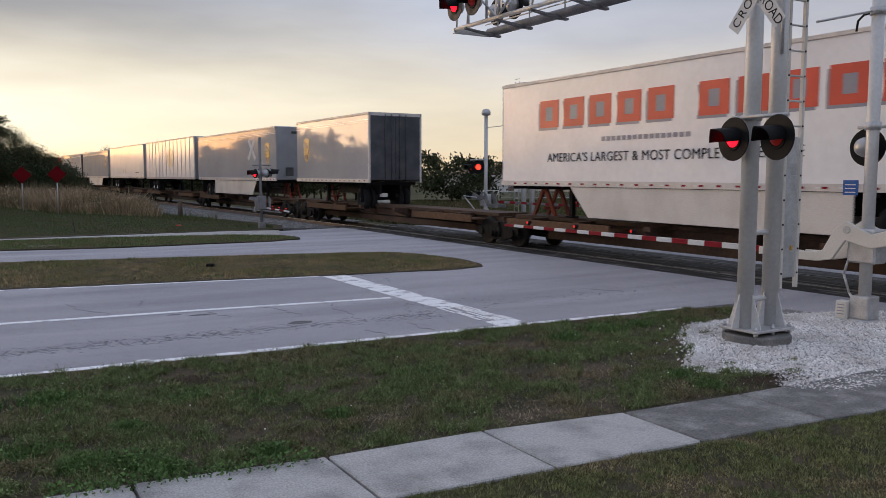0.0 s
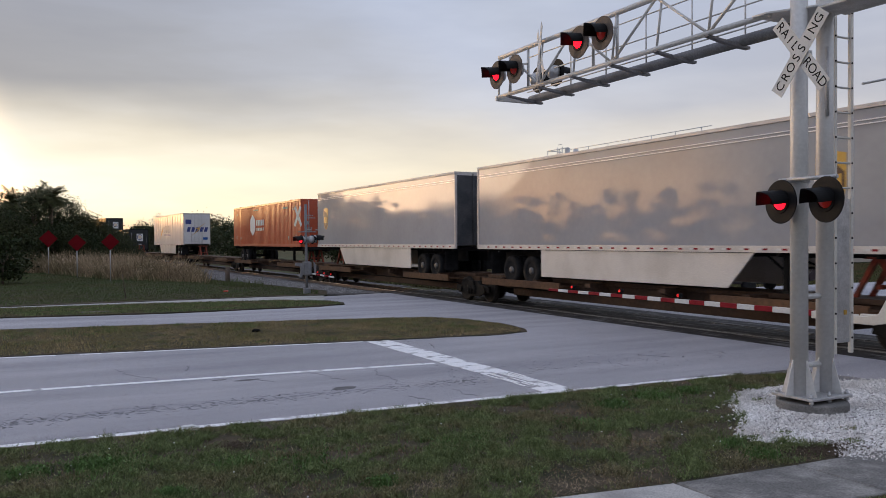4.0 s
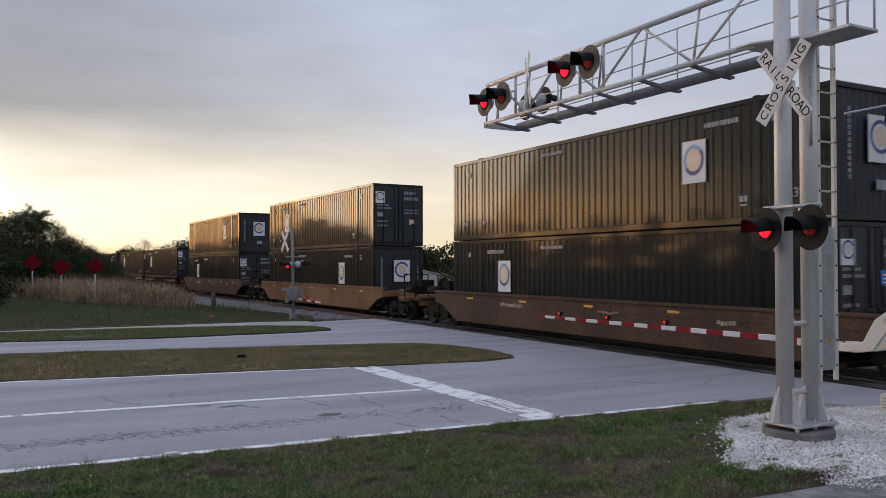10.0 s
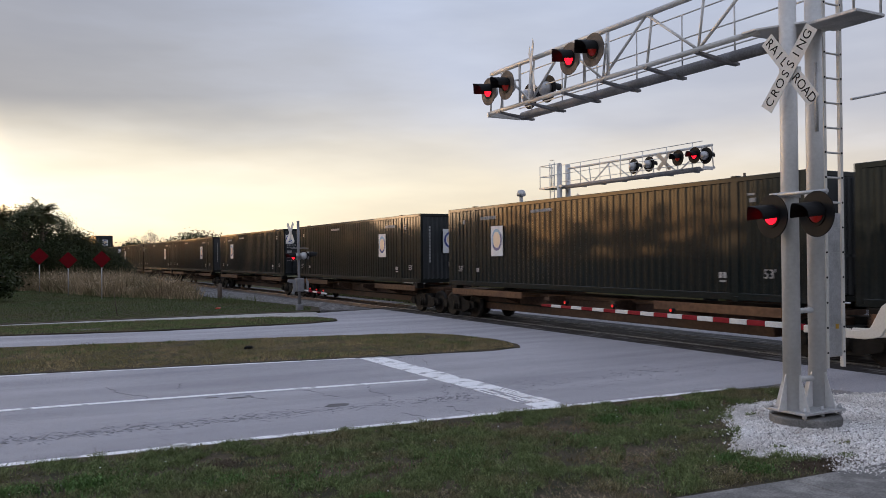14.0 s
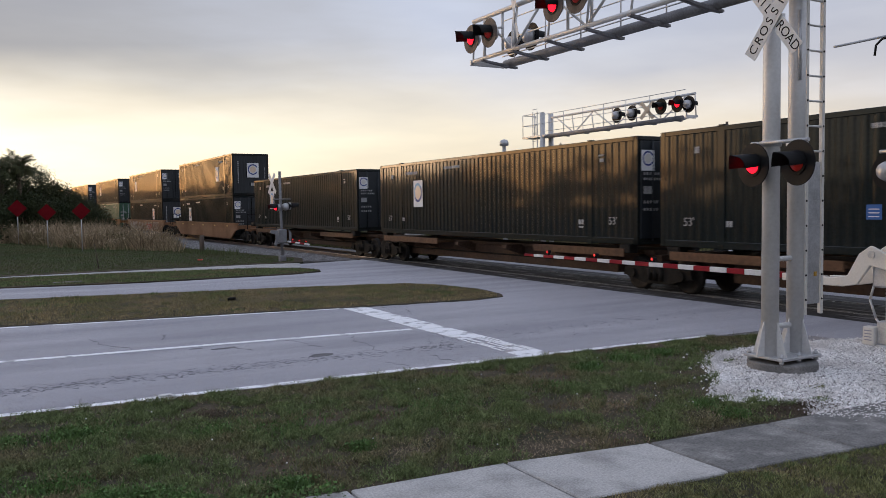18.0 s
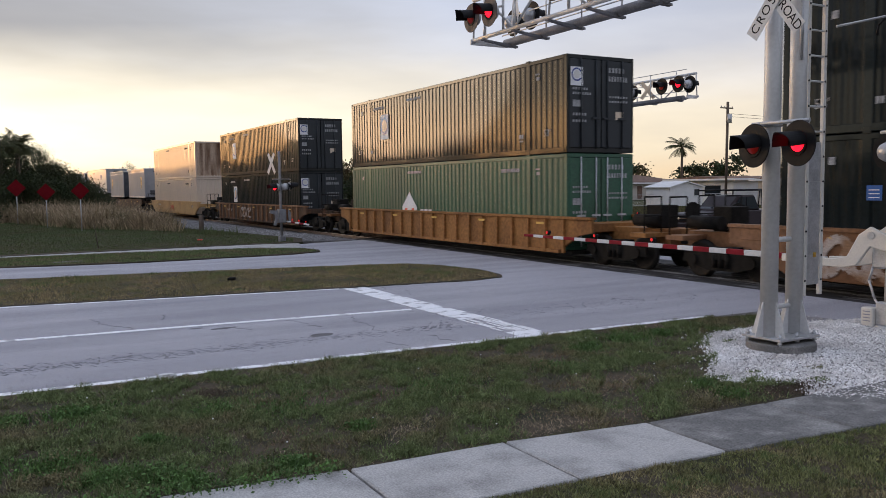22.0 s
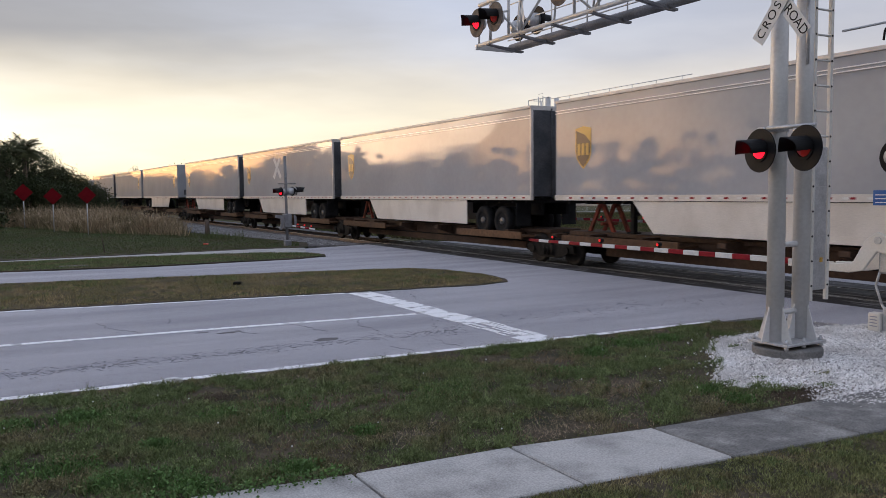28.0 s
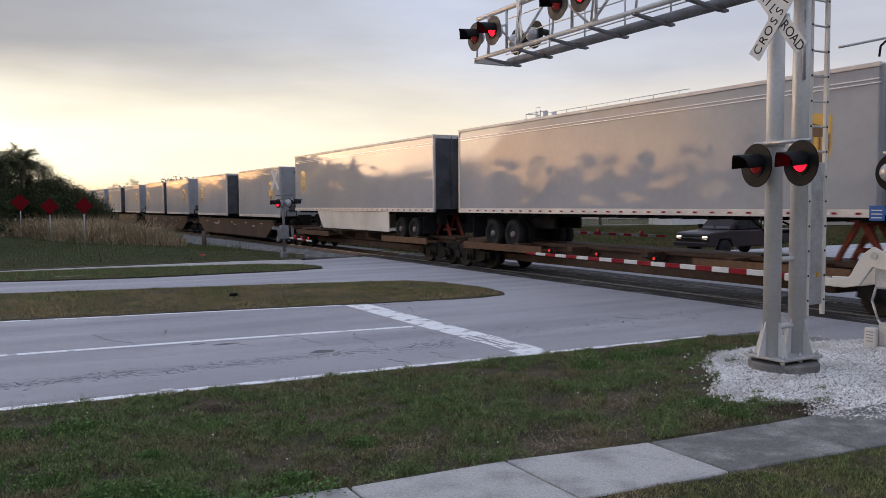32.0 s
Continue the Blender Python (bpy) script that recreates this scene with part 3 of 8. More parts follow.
def track_x(y):
    if y < 20:
        return TRACK
    if y < 160:
        return TRACK - BEND * (y - 20) ** 2
    return TRACK - BEND * 140 ** 2 - 2 * BEND * 140 * (y - 160)


def track_pose(y):
    s = 0 if y < 20 else -2 * BEND * (min(y, 160) - 20)
    return pose(track_x(y), y, 0, 0, 0, math.degrees(math.atan2(-s, 1)))


# ---- ground ----
def ground_sheet():
    bm = bmesh.new()
    R = 2600
    ring = [(R * math.cos(a), R * math.sin(a)) for a in [2 * math.pi * i / 48 for i in range(48)]]
    c = bm.verts.new((0, 0, -0.16))
    vs = [bm.verts.new((x, y, -0.16)) for x, y in ring]
    for i in range(48):
        bm.faces.new((c, vs[i], vs[(i + 1) % 48]))
    ob = part("ground", bm, M["far_ground"], None, "flat rough grass and sandy ground reaching the horizon")
    tagged(ob, "", "ground", "", "structure")


def near_edge(x):
    return 10.42 - 0.036 * x


def lane_y(x):
    return 14.25 - 0.07 * x


NOSE = [(-60, 21.8), (-60, 18.85), (-0.3, 18.8), (3.5, 18.15), (7.07, 17.55), (9.2, 17.25), (10.6, 17.1), (11.4, 17.3), (11.75, 18.0), (11.95, 19.4),
        (11.7, 21.0), (11.1, 22.05), (9.5, 22.6), (6.0, 23.4), (-0.4, 24.7), (-60, 26.0)]
FARGRASS = [(-60, 28.6), (-0.45, 28.45), (4.4, 27.5), (9.4, 27.6), (10.5, 28.0), (10.75, 28.8), (10.5, 29.8), (9.0, 31.0), (4.0, 32.0), (-0.5, 32.5), (-60, 33.0)]
LAWN = [(-40, 10.4 + 1.4), (-40, 6.6), (0.45, 6.30), (2.48, 6.05), (3.96, 5.97), (5.47, 5.76), (6.89, 5.66), (7.5, 5.62), (8.7, 6.2), (9.3, 7.0), (10.2, 8.6), (11.7, 9.3), (12.2, 9.55),
        (11.6, 9.72), (10.7, 9.99), (7.0, 10.13), (4.7, 10.23), (0.3, 10.4)]
FRONT = [(-40, 4.6), (-40, -30), (45, -30), (45, 1.2), (14, 3.7), (9.4, 4.35), (7.94, 4.52), (5.42, 4.78), (2.6, 5.02), (0.5, 5.15)]
GRAVEL = [(7.75, 5.62), (8.21, 5.24), (9.6, 5.2), (11.0, 5.5), (12.6, 5.9), (14.0, 6.4), (14.3, 7.4), (13.0, 8.2), (11.9, 8.6), (10.8, 8.75), (9.7, 8.75), (9.1, 8.35), (8.35, 7.5), (7.55, 6.8), (7.6, 6.5), (8.1, 6.25), (8.15, 5.98)]


def wobble(poly, amp, step, seed):
    """Give the outline of a lawn an uneven edge."""
    rnd = random.Random(seed)
    out = []
    for i, (x, y) in enumerate(poly):
        x2, y2 = poly[(i + 1) % len(poly)]
        n = max(1, min(60, int(math.hypot(x2 - x, y2 - y) / step)))
        for k in range(n):
            t = k / n
            out.append((x + (x2 - x) * t + (rnd.uniform(-amp, amp) if k else 0), y + (y2 - y) * t + (rnd.uniform(-amp, amp) if k else 0)))
    return out


def roads():
    # near carriageway, cross-over and far carriageway in one paved sheet
    road = slab("road", [(-300, 21), (-300, near_edge(-40) + 0.1), (-40, near_edge(-40)), (12.2, near_edge(12.2)), (12.6, 6.0), (14.55, 3.0), (14.55, -60), (12.5, -60), (14.55, -60.01), (14.6, 38),
                         (11.5, 33.2), (10.6, 32.2), (-60, 33.4), (-300, 33.4)][0:4] +
                [(12.6, 8.2), (14.62, 7.0), (14.62, 33.6), (11.0, 32.6), (-60, 33.2), (-300, 33.2)], -0.2, 0.0, M["asphalt"],
                "weathered light grey asphalt road with cracks and patches", "road")
    slab("road_beyond", [(18.2, 7), (300, 4), (300, 29), (26, 28), (21, 30.5), (18.2, 33.6)], -0.2, 0.0, M["asphalt"], "grey asphalt road beyond the tracks", "road")
    return road


def strip(name, pts, w, z, material, label, parent=None, seed=3, gap=0.0, thick=0.006):
    """A painted line of short worn slabs along a polyline."""
    rnd = random.Random(seed)
    bm = bmesh.new()
    for (x0, y0), (x1, y1) in zip(pts, pts[1:]):
        L = math.hypot(x1 - x0, y1 - y0)
        n = max(1, int(L / 0.45))
        ux, uy = (x1 - x0) / L, (y1 - y0) / L
        for i in range(n):
            if rnd.random() < gap:
                continue
            a, b = L * i / n, L * (i + 1) / n + 0.004
            wl, wr = w * 0.5 * rnd.uniform(0.93, 1.04), w * 0.5 * rnd.uniform(0.93, 1.04)
            q = [(x0 + ux * s - uy * o, y0 + uy * s + ux * o) for s, o in ((a, -wl), (b, -wr), (b, wr), (a, wl))]
            prism(bm, q, "z", z - thick, z)
    ob = part(name, bm, material, parent, label)
    if parent is None:
        tagged(ob, "", "road marking", "", "structure")
    return ob


def markings(road):
    strip("lane_line", [(-60, 16.6), (0.05, 14.36), (3.49, 14.10), (6.95, 13.74)], 0.15, 0.005, M["paint"], "worn solid white lane line", road, 1, 0.01)
    strip("edge_line", [(-60, near_edge(-60) + 0.12), (4.7, 10.36), (10.9, 10.06)], 0.14, 0.005, M["paint"], "worn white edge line beside the lawn", road, 2, 0.03)
    strip("median_line", [(-60, 18.75), (-0.3, 18.66), (7.0, 17.5)], 0.10, 0.005, M["paint"], "faded white line along the median", road, 4, 0.08)
    bm = bmesh.new()
    rnd = random.Random(9)
    # stop line in two coats of worn slabs
    for i in range(15):
        t0, t1 = i / 15, (i + 1) / 15 - 0.004
        y0, y1 = 17.45 - 7.25 * t0, 17.45 - 7.25 * t1
        worn = 0.3 if 11.1 < y0 < 12.5 else 0.0
        k = 0
        while k < 14:
            wide = 1 if worn else 14
            if rnd.random() >= worn:
                xa = 7.08 + 0.04 * k + 0.03 * t0 + rnd.uniform(-0.012, 0.012)
                prism(bm, [(xa, y0), (xa, y1), (xa + 0.04 * wide, y1), (xa + 0.04 * wide, y0)], "z", -0.002, 0.006)
            k += wide
    part("stop_line", bm, M["paint"], road, "wide worn white stop line")
    # scuffed, tar-flecked wheel tracks
    bm = bmesh.new()
    for i in range(2600):
        x = rnd.uniform(-12, 6.8)
        y = near_edge(x) + 1.45 + rnd.gauss(0, 0.15) + 0.02 * x
        if i % 8 == 0:
            x = rnd.uniform(6.5, 13)
            y = near_edge(x) + 2.2 + rnd.gauss(0, 0.45)
        L, W = rnd.uniform(0.012, 0.06), rnd.uniform(0.005, 0.015)
        prism(bm, [(x, y), (x + L, y - 0.02 * L), (x + L * 0.9, y + W), (x + L * 0.2, y + W * 1.3)], "z", -0.002, 0.004)
    part("tar_fleck", bm, M["worn"], road, "dark worn flecks in the wheel track", )["kind"] = "stuff"
    bm = bmesh.new()
    for cx, cy, rx, ry in ((3.35, 13.62, 0.24, 0.06), (2.95, 13.85, 0.12, 0.04), (4.53, 12.11, 0.22, 0.13)):
        pts = [(cx + rx * math.cos(a) * rnd.uniform(0.75, 1.1), cy + ry * math.sin(a) * rnd.uniform(0.7, 1.2)) for a in [k * math.pi / 7 for k in range(14)]]
        prism(bm, pts, "z", -0.002, 0.005)
    part("tar_patch", bm, M["tar"], road, "small dark asphalt patch")
    bm = bmesh.new()
    for s in range(15):
        x, y = rnd.uniform(-4, 13), rnd.uniform(11, 17)
        for k in range(rnd.randint(7, 18)):
            nx, ny = x + rnd.uniform(-0.05, 0.09), y + rnd.uniform(0.05, 0.14) * (1 if s % 2 else -1)
            d = Vector((nx - x, ny - y, 0)).normalized().cross(Vector((0, 0, 1))) * 0.0035
            prism(bm, [(x - d.x, y - d.y), (nx - d.x, ny - d.y), (nx + d.x, ny + d.y), (x + d.x, y + d.y)], "z", -0.002, 0.004)
            x, y = nx, ny
            if not 10.6 < y < 17.4:
                break
    part("crack", bm, M["tar"], road, "thin crack in the asphalt")
    # coarse stones showing in the worn surface
    rng = np.random.default_rng(77)
    for nm, n, mm, lab in (("dark_aggregate", 15000, "worn", "dark stones in the asphalt"), ("pale_aggregate", 8000, "kerb", "pale stones in the asphalt")):
        c = scatter([(-9, 10.9), (3, 10.6), (12, 10.2), (14.5, 9), (14.5, 16.5), (7, 17.2), (-9, 18.5)], n, 78 + n)
        L, W = rng.uniform(0.006, 0.026, len(c)), rng.uniform(0.004, 0.010, len(c))
        v = np.zeros((len(c), 4, 3))
        for k, (a, b) in enumerate(((-1, -1), (1, -0.6), (0.8, 1), (-0.7, 0.8))):
            v[:, k, 0], v[:, k, 1], v[:, k, 2] = c[:, 0] + a * L, c[:, 1] + b * W, 0.0025
        quick(nm, v.reshape(-1, 3), 4, M[mm], lab, "", road, "stuff")


def lawns():
    for nm, poly, lab in (("lawn_verge", LAWN, "patchy green verge between sidewalk and road"), ("lawn_front", FRONT, "dry mown lawn at the camera's side of the sidewalk")):
        slab(nm, wobble(poly, 0.05, 0.35, 5), -0.2, 0.012, M["soil"], lab, "lawn")
    slab("median", wobble(NOSE, 0.06, 0.3, 6), -0.2, 0.014, M["soil"], "grassed median with a rounded nose", "median")
    slab("far_verge", wobble(FARGRASS, 0.05, 0.5, 7), -0.2, 0.04, M["soil"], "narrow green verge beyond the far carriageway", "lawn")
    slab("far_sidewalk", [(-60, 33.0), (-0.5, 32.5), (4.0, 32.0), (9.0, 31.0), (10.6, 30.4), (11.4, 32.9), (9.7, 33.3), (4, 33.35), (-60, 34.4)], -0.2, 0.03, M["concrete"], "thin pale sidewalk across the road", "sidewalk")
    slab("far_lawn", [(-80, 33.2), (-0.5, 33.0), (9.0, 33.3), (11.6, 33.0), (12.6, 36.0), (11.2, 45.0), (8.0, 60), (2, 78), (-80, 110)], -0.2, 0.05, M["soil"], "green slope of rough lawn across the road", "lawn")


def patches(p, k=1.0, o=0.0):
    """A smooth uneven field over the ground, about -1 to 1."""
    x, y = p[:, 0] * k + o, p[:, 1] * k - o
    return 0.4 * np.sin(x * 1.9 + 1.4 * np.sin(y * 1.3 + o)) + 0.35 * np.sin(y * 3.1 + x * 1.1 + 1.2 * np.sin(x * 2.3)) + 0.3 * np.sin(x * 6.1 - y * 4.7 + np.sin(y * 5.0))


def clumps(poly, n, per, spread, seed):
    """Grass points gathered in tufts."""
    rng = np.random.default_rng(seed)
    c = scatter(poly, n, seed + 1)
    k = np.repeat(np.arange(len(c)), per)
    p = c[k] + rng.normal(size=(len(k), 2)) * (spread * rng.uniform(0.4, 1.3, len(c)))[k][:, None]
    tall = rng.uniform(0.55, 1.3, len(c))[k]
    ok = inside(poly, p)
    return p[ok], tall[ok]


# bare or straw-covered spots in the verge: x, y, reach along x and y
BARE = ((2.05, 9.2, 0.30, 0.20), (7.7, 5.95, 0.5, 0.22), (8.8, 8.8, 0.7, 0.35), (7.0, 7.4, 0.4, 0.5), (4.7, 6.35, 0.55, 0.28), (3.4, 6.85, 0.4, 0.2), (1.9, 6.6, 0.22, 0.12), (5.9, 6.6, 0.5, 0.18), (0.4, 9.6, 0.5, 0.3), (6.9, 6.1, 0.3, 0.25), (7.55, 7.2, 0.45, 0.5), (8.2, 7.9, 0.45, 0.4))
STRAW = ((4.6, 6.3, 0.5, 0.3), (3.4, 6.9, 0.4, 0.22), (1.9, 6.62, 0.25, 0.14), (5.3, 6.35, 0.4, 0.2), (7.2, 6.2, 0.5, 0.3), (6.2, 7.2, 0.4, 0.3))


def spot(p, spots):
    f = np.zeros(len(p))
    for x, y, a, b in spots:
        f = np.maximum(f, np.exp(-(((p[:, 0] - x) / a) ** 2 + ((p[:, 1] - y) / b) ** 2)))
    return f


REEDS = [(-9, 72), (-1, 68.5), (1.5, 66.8), (3.3, 59.2), (4.8, 53.2), (6.6, 50.0), (8.4, 46.6), (9.0, 45.2), (9.5, 47.0), (10.4, 56), (8.5, 66), (4, 78), (-10, 84)]


def grass():
    rng = np.random.default_rng(4)
    # near verge: thick in hummocks, thin and brown in worn spots
    vis = [(-8.5, 10.6), (-1.5, 6.62), (2.48, 6.12), (5.47, 5.84), (7.5, 5.70), (8.5, 6.2), (9.1, 7.0), (10.0, 8.7), (12.2, 9.42), (10.7, 9.84), (4.7, 10.13), (0.3, 10.30), (-8.5, 10.60)]
    p = scatter(vis, 560000, 11)
    f = patches(p)
    bare = spot(p, BARE)
    keep = rng.uniform(0, 1, len(p)) < np.clip(0.80 + 0.28 * f - 0.035 * (p[:, 0] - 3) - 0.85 * bare, 0.05, 1)
    brown = keep & (rng.uniform(0, 1, len(p)) < np.clip(0.12 - 0.6 * f + 0.06 * (p[:, 0] - 4.5), 0.05, 0.85))
    fine = patches(p, 3.6, 5.0)
    keep &= ~inside(GRAVEL, p) & (rng.uniform(0, 1, len(p)) < np.clip(0.55 + 0.9 * fine, 0.06, 1))
    brown &= keep
    g = p[keep & ~brown]
    blades("verge_grass", g, 0.026 + 0.010 * patches(g, 1.7, 2.0) + 0.040 * np.clip(patches(g, 3.6, 5.0), 0, 1), 0.0042, M["blade"], "short uneven green grass with brown thatch", seed=3, lean=1.4, z=0.012)
    blades("verge_brown_grass", p[brown], 0.032, 0.0038, M["blade_brown"], "withered brown grass between the green", seed=4, lean=1.5, z=0.012)
    c, tall = clumps(vis, 2100, 150, 0.085, 41)
    k = (rng.uniform(0, 1, len(c)) > spot(c, BARE)) & (patches(c) > -0.45) & ~inside(GRAVEL, c)
    blades("verge_hummocks", c[k][::2], 0.085 * tall[k][::2], 0.0042, M["blade"], "taller green hummocks in the verge", seed=13, lean=1.5, z=0.012)
    cz = np.column_stack((c[k], 0.014 + 0.056 * tall[k] * rng.uniform(0, 1, k.sum()) ** 0.7))
    tri_cloud("verge_weed_leaves", len(cz), lambda r, n: cz, 0.021, M["blade"], "small weed leaves matted in the verge", "grass", 47, kind="stuff", ratio=0.6)
    dry = scatter(vis, 150000, 12)
    dry = dry[rng.uniform(0, 1, len(dry)) < 0.07 + 0.10 * np.clip(patches(dry, 1.3, 3.0), 0, 1) + 0.85 * spot(dry, STRAW)]
    blades("verge_thatch", dry, 0.022, 0.0032, M["straw"], "dry straw-coloured thatch between the grass", seed=5, lean=2.6, z=0.014)
    tr = [(0.3, 5.15), (2.6, 5.02), (5.42, 4.78), (7.94, 4.52), (9.4, 4.35), (13, 3.8), (9, 2.6), (4.0, 2.6), (1.5, 3.2)]
    q = scatter(tr, 250000, 13)
    q = q[rng.uniform(0, 1, len(q)) < np.clip(0.7 + 0.7 * patches(q, 4.0, 2.0), 0.15, 1)]
    blades("front_grass", q, 0.026 + 0.010 * patches(q, 1.5, 1.0), 0.0046, M["blade_dull"], "short dry yellow-green lawn grass", seed=6, lean=1.2, z=0.012)
    near = scatter([(-9, 5.2), (-4, 5.35), (0.5, 5.1), (1.5, 3.25), (4.0, 2.65), (9, 2.65), (13, 3.7), (14, -5), (-9, -5)], 170000, 71)
    blades("mown_grass", near, 0.028, 0.005, M["blade_dull"], "short dry mown lawn underfoot", seed=22, lean=1.3, z=0.012)
    c, tall = clumps(tr, 420, 110, 0.06, 43)
    blades("front_hummocks", c, 0.036 * tall, 0.004, M["blade"], "greener hummocks in the dry lawn", seed=14, lean=1.1, z=0.012)
    m = scatter([(-12, 18.95), (-0.3, 18.9), (3.5, 18.25), (7.07, 17.65), (9.2, 17.35), (10.6, 17.2), (11.3, 17.4), (11.65, 18.0), (11.85, 19.4), (11.6, 20.95), (11.0, 21.95), (9.5, 22.5), (6.0, 23.3), (-0.4, 24.6), (-12, 25)], 150000, 14)
    blades("median_grass", m, 0.036 + 0.018 * patches(m, 0.8, 3.0), 0.008, M["blade_median"], "dull olive grass on the median", seed=7, lean=0.9, z=0.01)
    c, tall = clumps([(-12, 19.0), (-0.3, 18.95), (7.07, 17.7), (10.6, 17.3), (11.6, 18.2), (11.7, 20.5), (9.5, 22.4), (-0.4, 24.5), (-12, 25)], 330, 60, 0.16, 45)
    blades("median_tufts", c, 0.075 * tall, 0.010, M["blade"], "darker tufts on the median", seed=15, lean=1.0, z=0.01)
    fg = scatter([(-12, 28.6), (-0.45, 28.5), (4.4, 27.6), (9.4, 27.7), (10.4, 28.1), (10.6, 28.8), (10.4, 29.7), (9.0, 30.9), (4.0, 31.9), (-12, 32.4)], 60000, 15)
    blades("far_verge_grass", fg, 0.055, 0.012, M["blade"], "green grass on the far verge", seed=8, lean=0.8, z=0.04)
    fl = scatter([(-12, 33.4), (9.0, 33.5), (11.4, 33.6), (12.2, 36.0), (11.0, 45.0), (8.0, 58), (2, 72), (-12, 75)], 230000, 16)
    blades("far_lawn_grass", fl, 0.04, 0.016, M["blade_far"], "dark green rough grass across the road", seed=9, lean=1.6, z=0.05)
    # lush weed tufts
    rnd = np.random.default_rng(8)
    tufts = []
    for cx, cy, s, n in ((0.75, 6.85, 0.22, 700), (1.06, 6.67, 0.2, 700), (1.25, 6.45, 0.14, 420), (1.18, 7.66, 0.12, 420), (0.67, 9.08, 0.22, 420), (0.05, 9.06, 0.16, 360), (3.03, 7.1, 0.12, 360), (1.98, 8.41, 0.2, 260), (2.1, 6.42, 0.18, 380), (8.95, 9.17, 0.22, 420), (7.42, 8.95, 0.14, 200), (7.04, 6.54, 0.15, 200), (6.98, 6.07, 0.18, 260),
                         (0.4, 7.4, 0.3, 500), (-0.3, 7.6, 0.3, 600), (8.2, 9.1, 0.4, 380), (7.2, 8.9, 0.25, 300), (6.2, 8.2, 0.3, 160),
                         (8.35, 6.0, 0.07, 80), (9.35, 8.15, 0.08, 70), (8.05, 6.66, 0.10, 70), (4.4, 8.0, 0.5, 300), (2.6, 8.2, 0.5, 260), (0.8, 9.0, 0.5, 300)):
        tufts.append(np.column_stack((rnd.normal(cx, s * 0.55, n), rnd.normal(cy, s * 0.45, n))))
    w = np.concatenate(tufts)
    w = w[~inside(GRAVEL, w)]
    blades("weed_tufts", w, 0.085, 0.006, M["blade_rich"], "lush bright green weed tufts in the verge", seed=10, lean=1.1, z=0.012)
    wz = np.column_stack((w, 0.015 + 0.085 * rnd.uniform(0, 1, len(w))))
    tri_cloud("weed_leaves", len(wz), lambda r, n: wz, 0.030, M["blade_rich"], "broad bright green weed leaves in the verge", "weeds", 48, kind="stuff", ratio=0.6)
    few = np.concatenate([np.column_stack((rnd.normal(x, 0.07, 60), rnd.normal(y, 0.05, 60), rnd.uniform(0.02, 0.06, 60))) for x, y in ((8.35, 6.0), (8.05, 6.66), (9.35, 8.2), (8.9, 6.4))])
    tri_cloud("gravel_weeds", len(few), lambda r, n: few, 0.03, M["blade"], "few low weeds among the white chips", "weeds", 49, kind="stuff", ratio=0.5)
    yard = scatter([(19.0, 34.5), (22.5, 30.9), (26, 28.6), (60, 29.6), (76, 34), (74, 66), (50, 66), (30, 75), (18.6, 60)], 190000, 61)
    blades("yard_grass", yard, 0.14 + 0.07 * patches(yard, 0.25, 1.0), 0.035, M["blade_yard"], "uneven rough grass of the yards beyond the tracks", seed=21, lean=1.0, z=-0.16)
    # leaves hanging over the sidewalk's edge
    ov = np.column_stack((rnd.uniform(0.4, 2.4, 900), np.zeros(900), rnd.uniform(0.02, 0.11, 900)))
    ov[:, 1] = 6.34 - 0.12 * ov[:, 0] + rnd.normal(0, 0.07, 900)
    tri_cloud("edge_weed_leaves", 900, lambda r, n: ov, 0.035, M["blade_rich"], "green weeds hanging over the sidewalk edge", "weeds", 62, kind="stuff", ratio=0.6)
    tw = np.column_stack((rnd.normal(2.05, 0.13, 700), rnd.normal(9.17, 0.10, 700), rnd.uniform(0.015, 0.045, 700)))
    tri_cloud("dead_twigs", 700, lambda r, n: tw, 0.06, M["bark"], "dark heap of dead twigs and mulch in the verge", "twigs", 63, kind="stuff", ratio=0.12)
    mu = np.column_stack((rnd.normal(7.85, 0.28, 2600), rnd.normal(5.95, 0.13, 2600), rnd.uniform(0.014, 0.035, 2600)))
    tri_cloud("brown_mulch", 2600, lambda r, n: mu, 0.03, M["bark"], "brown leaf mulch beside the white chips", "mulch", 64, kind="stuff", ratio=0.4)
    # white clover heads and scraps
    bm = bmesh.new()
    r = random.Random(5)
    for i in range(30):
        x, y = r.uniform(-1, 8), r.uniform(6.4, 9.8)
        z = r.uniform(0.04, 0.06)
        lathe(bm, [(0.003, 0), (0.009, 0.004), (0.008, 0.011), (0.002, 0.014)], 6, pose(x, y, z))
    tagged(part("clover_heads", bm, M["white_ink"], None, "tiny white clover flowers in the grass"), "", "flower", "", "stuff")
    # tall dry grass along the far edge
    tall = scatter(REEDS, 110000, 17)
    blades("tall_dry_grass", tall[::3], 0.75 + 0.3 * patches(tall[::3], 0.35, 1.0), 0.022, M["reed"], "band of tall dry tan grass before the trees", seed=11, lean=0.8, z=0.0)
    c, up = clumps(REEDS, 520, 130, 0.26, 51)
    edge = np.clip((11.4 - c[:, 0]) / 3.6, 0.5, 1.0)
    blades("reed_clumps", c, 1.3 * up * edge, 0.020, M["reed"], "arching clumps of tall dry grass", seed=16, lean=1.1, z=0.0)
    r2 = np.random.default_rng(52)
    sd = np.column_stack((c + r2.normal(0, 0.3, c.shape), 1.0 * up * edge * r2.uniform(0.7, 1.15, len(c))))[::2]
    tri_cloud("reed_plumes", len(sd), lambda r, n: sd, 0.16, M["straw"], "pale feathery plumes on the tall grass", "grass", 53, kind="stuff", ratio=0.3)
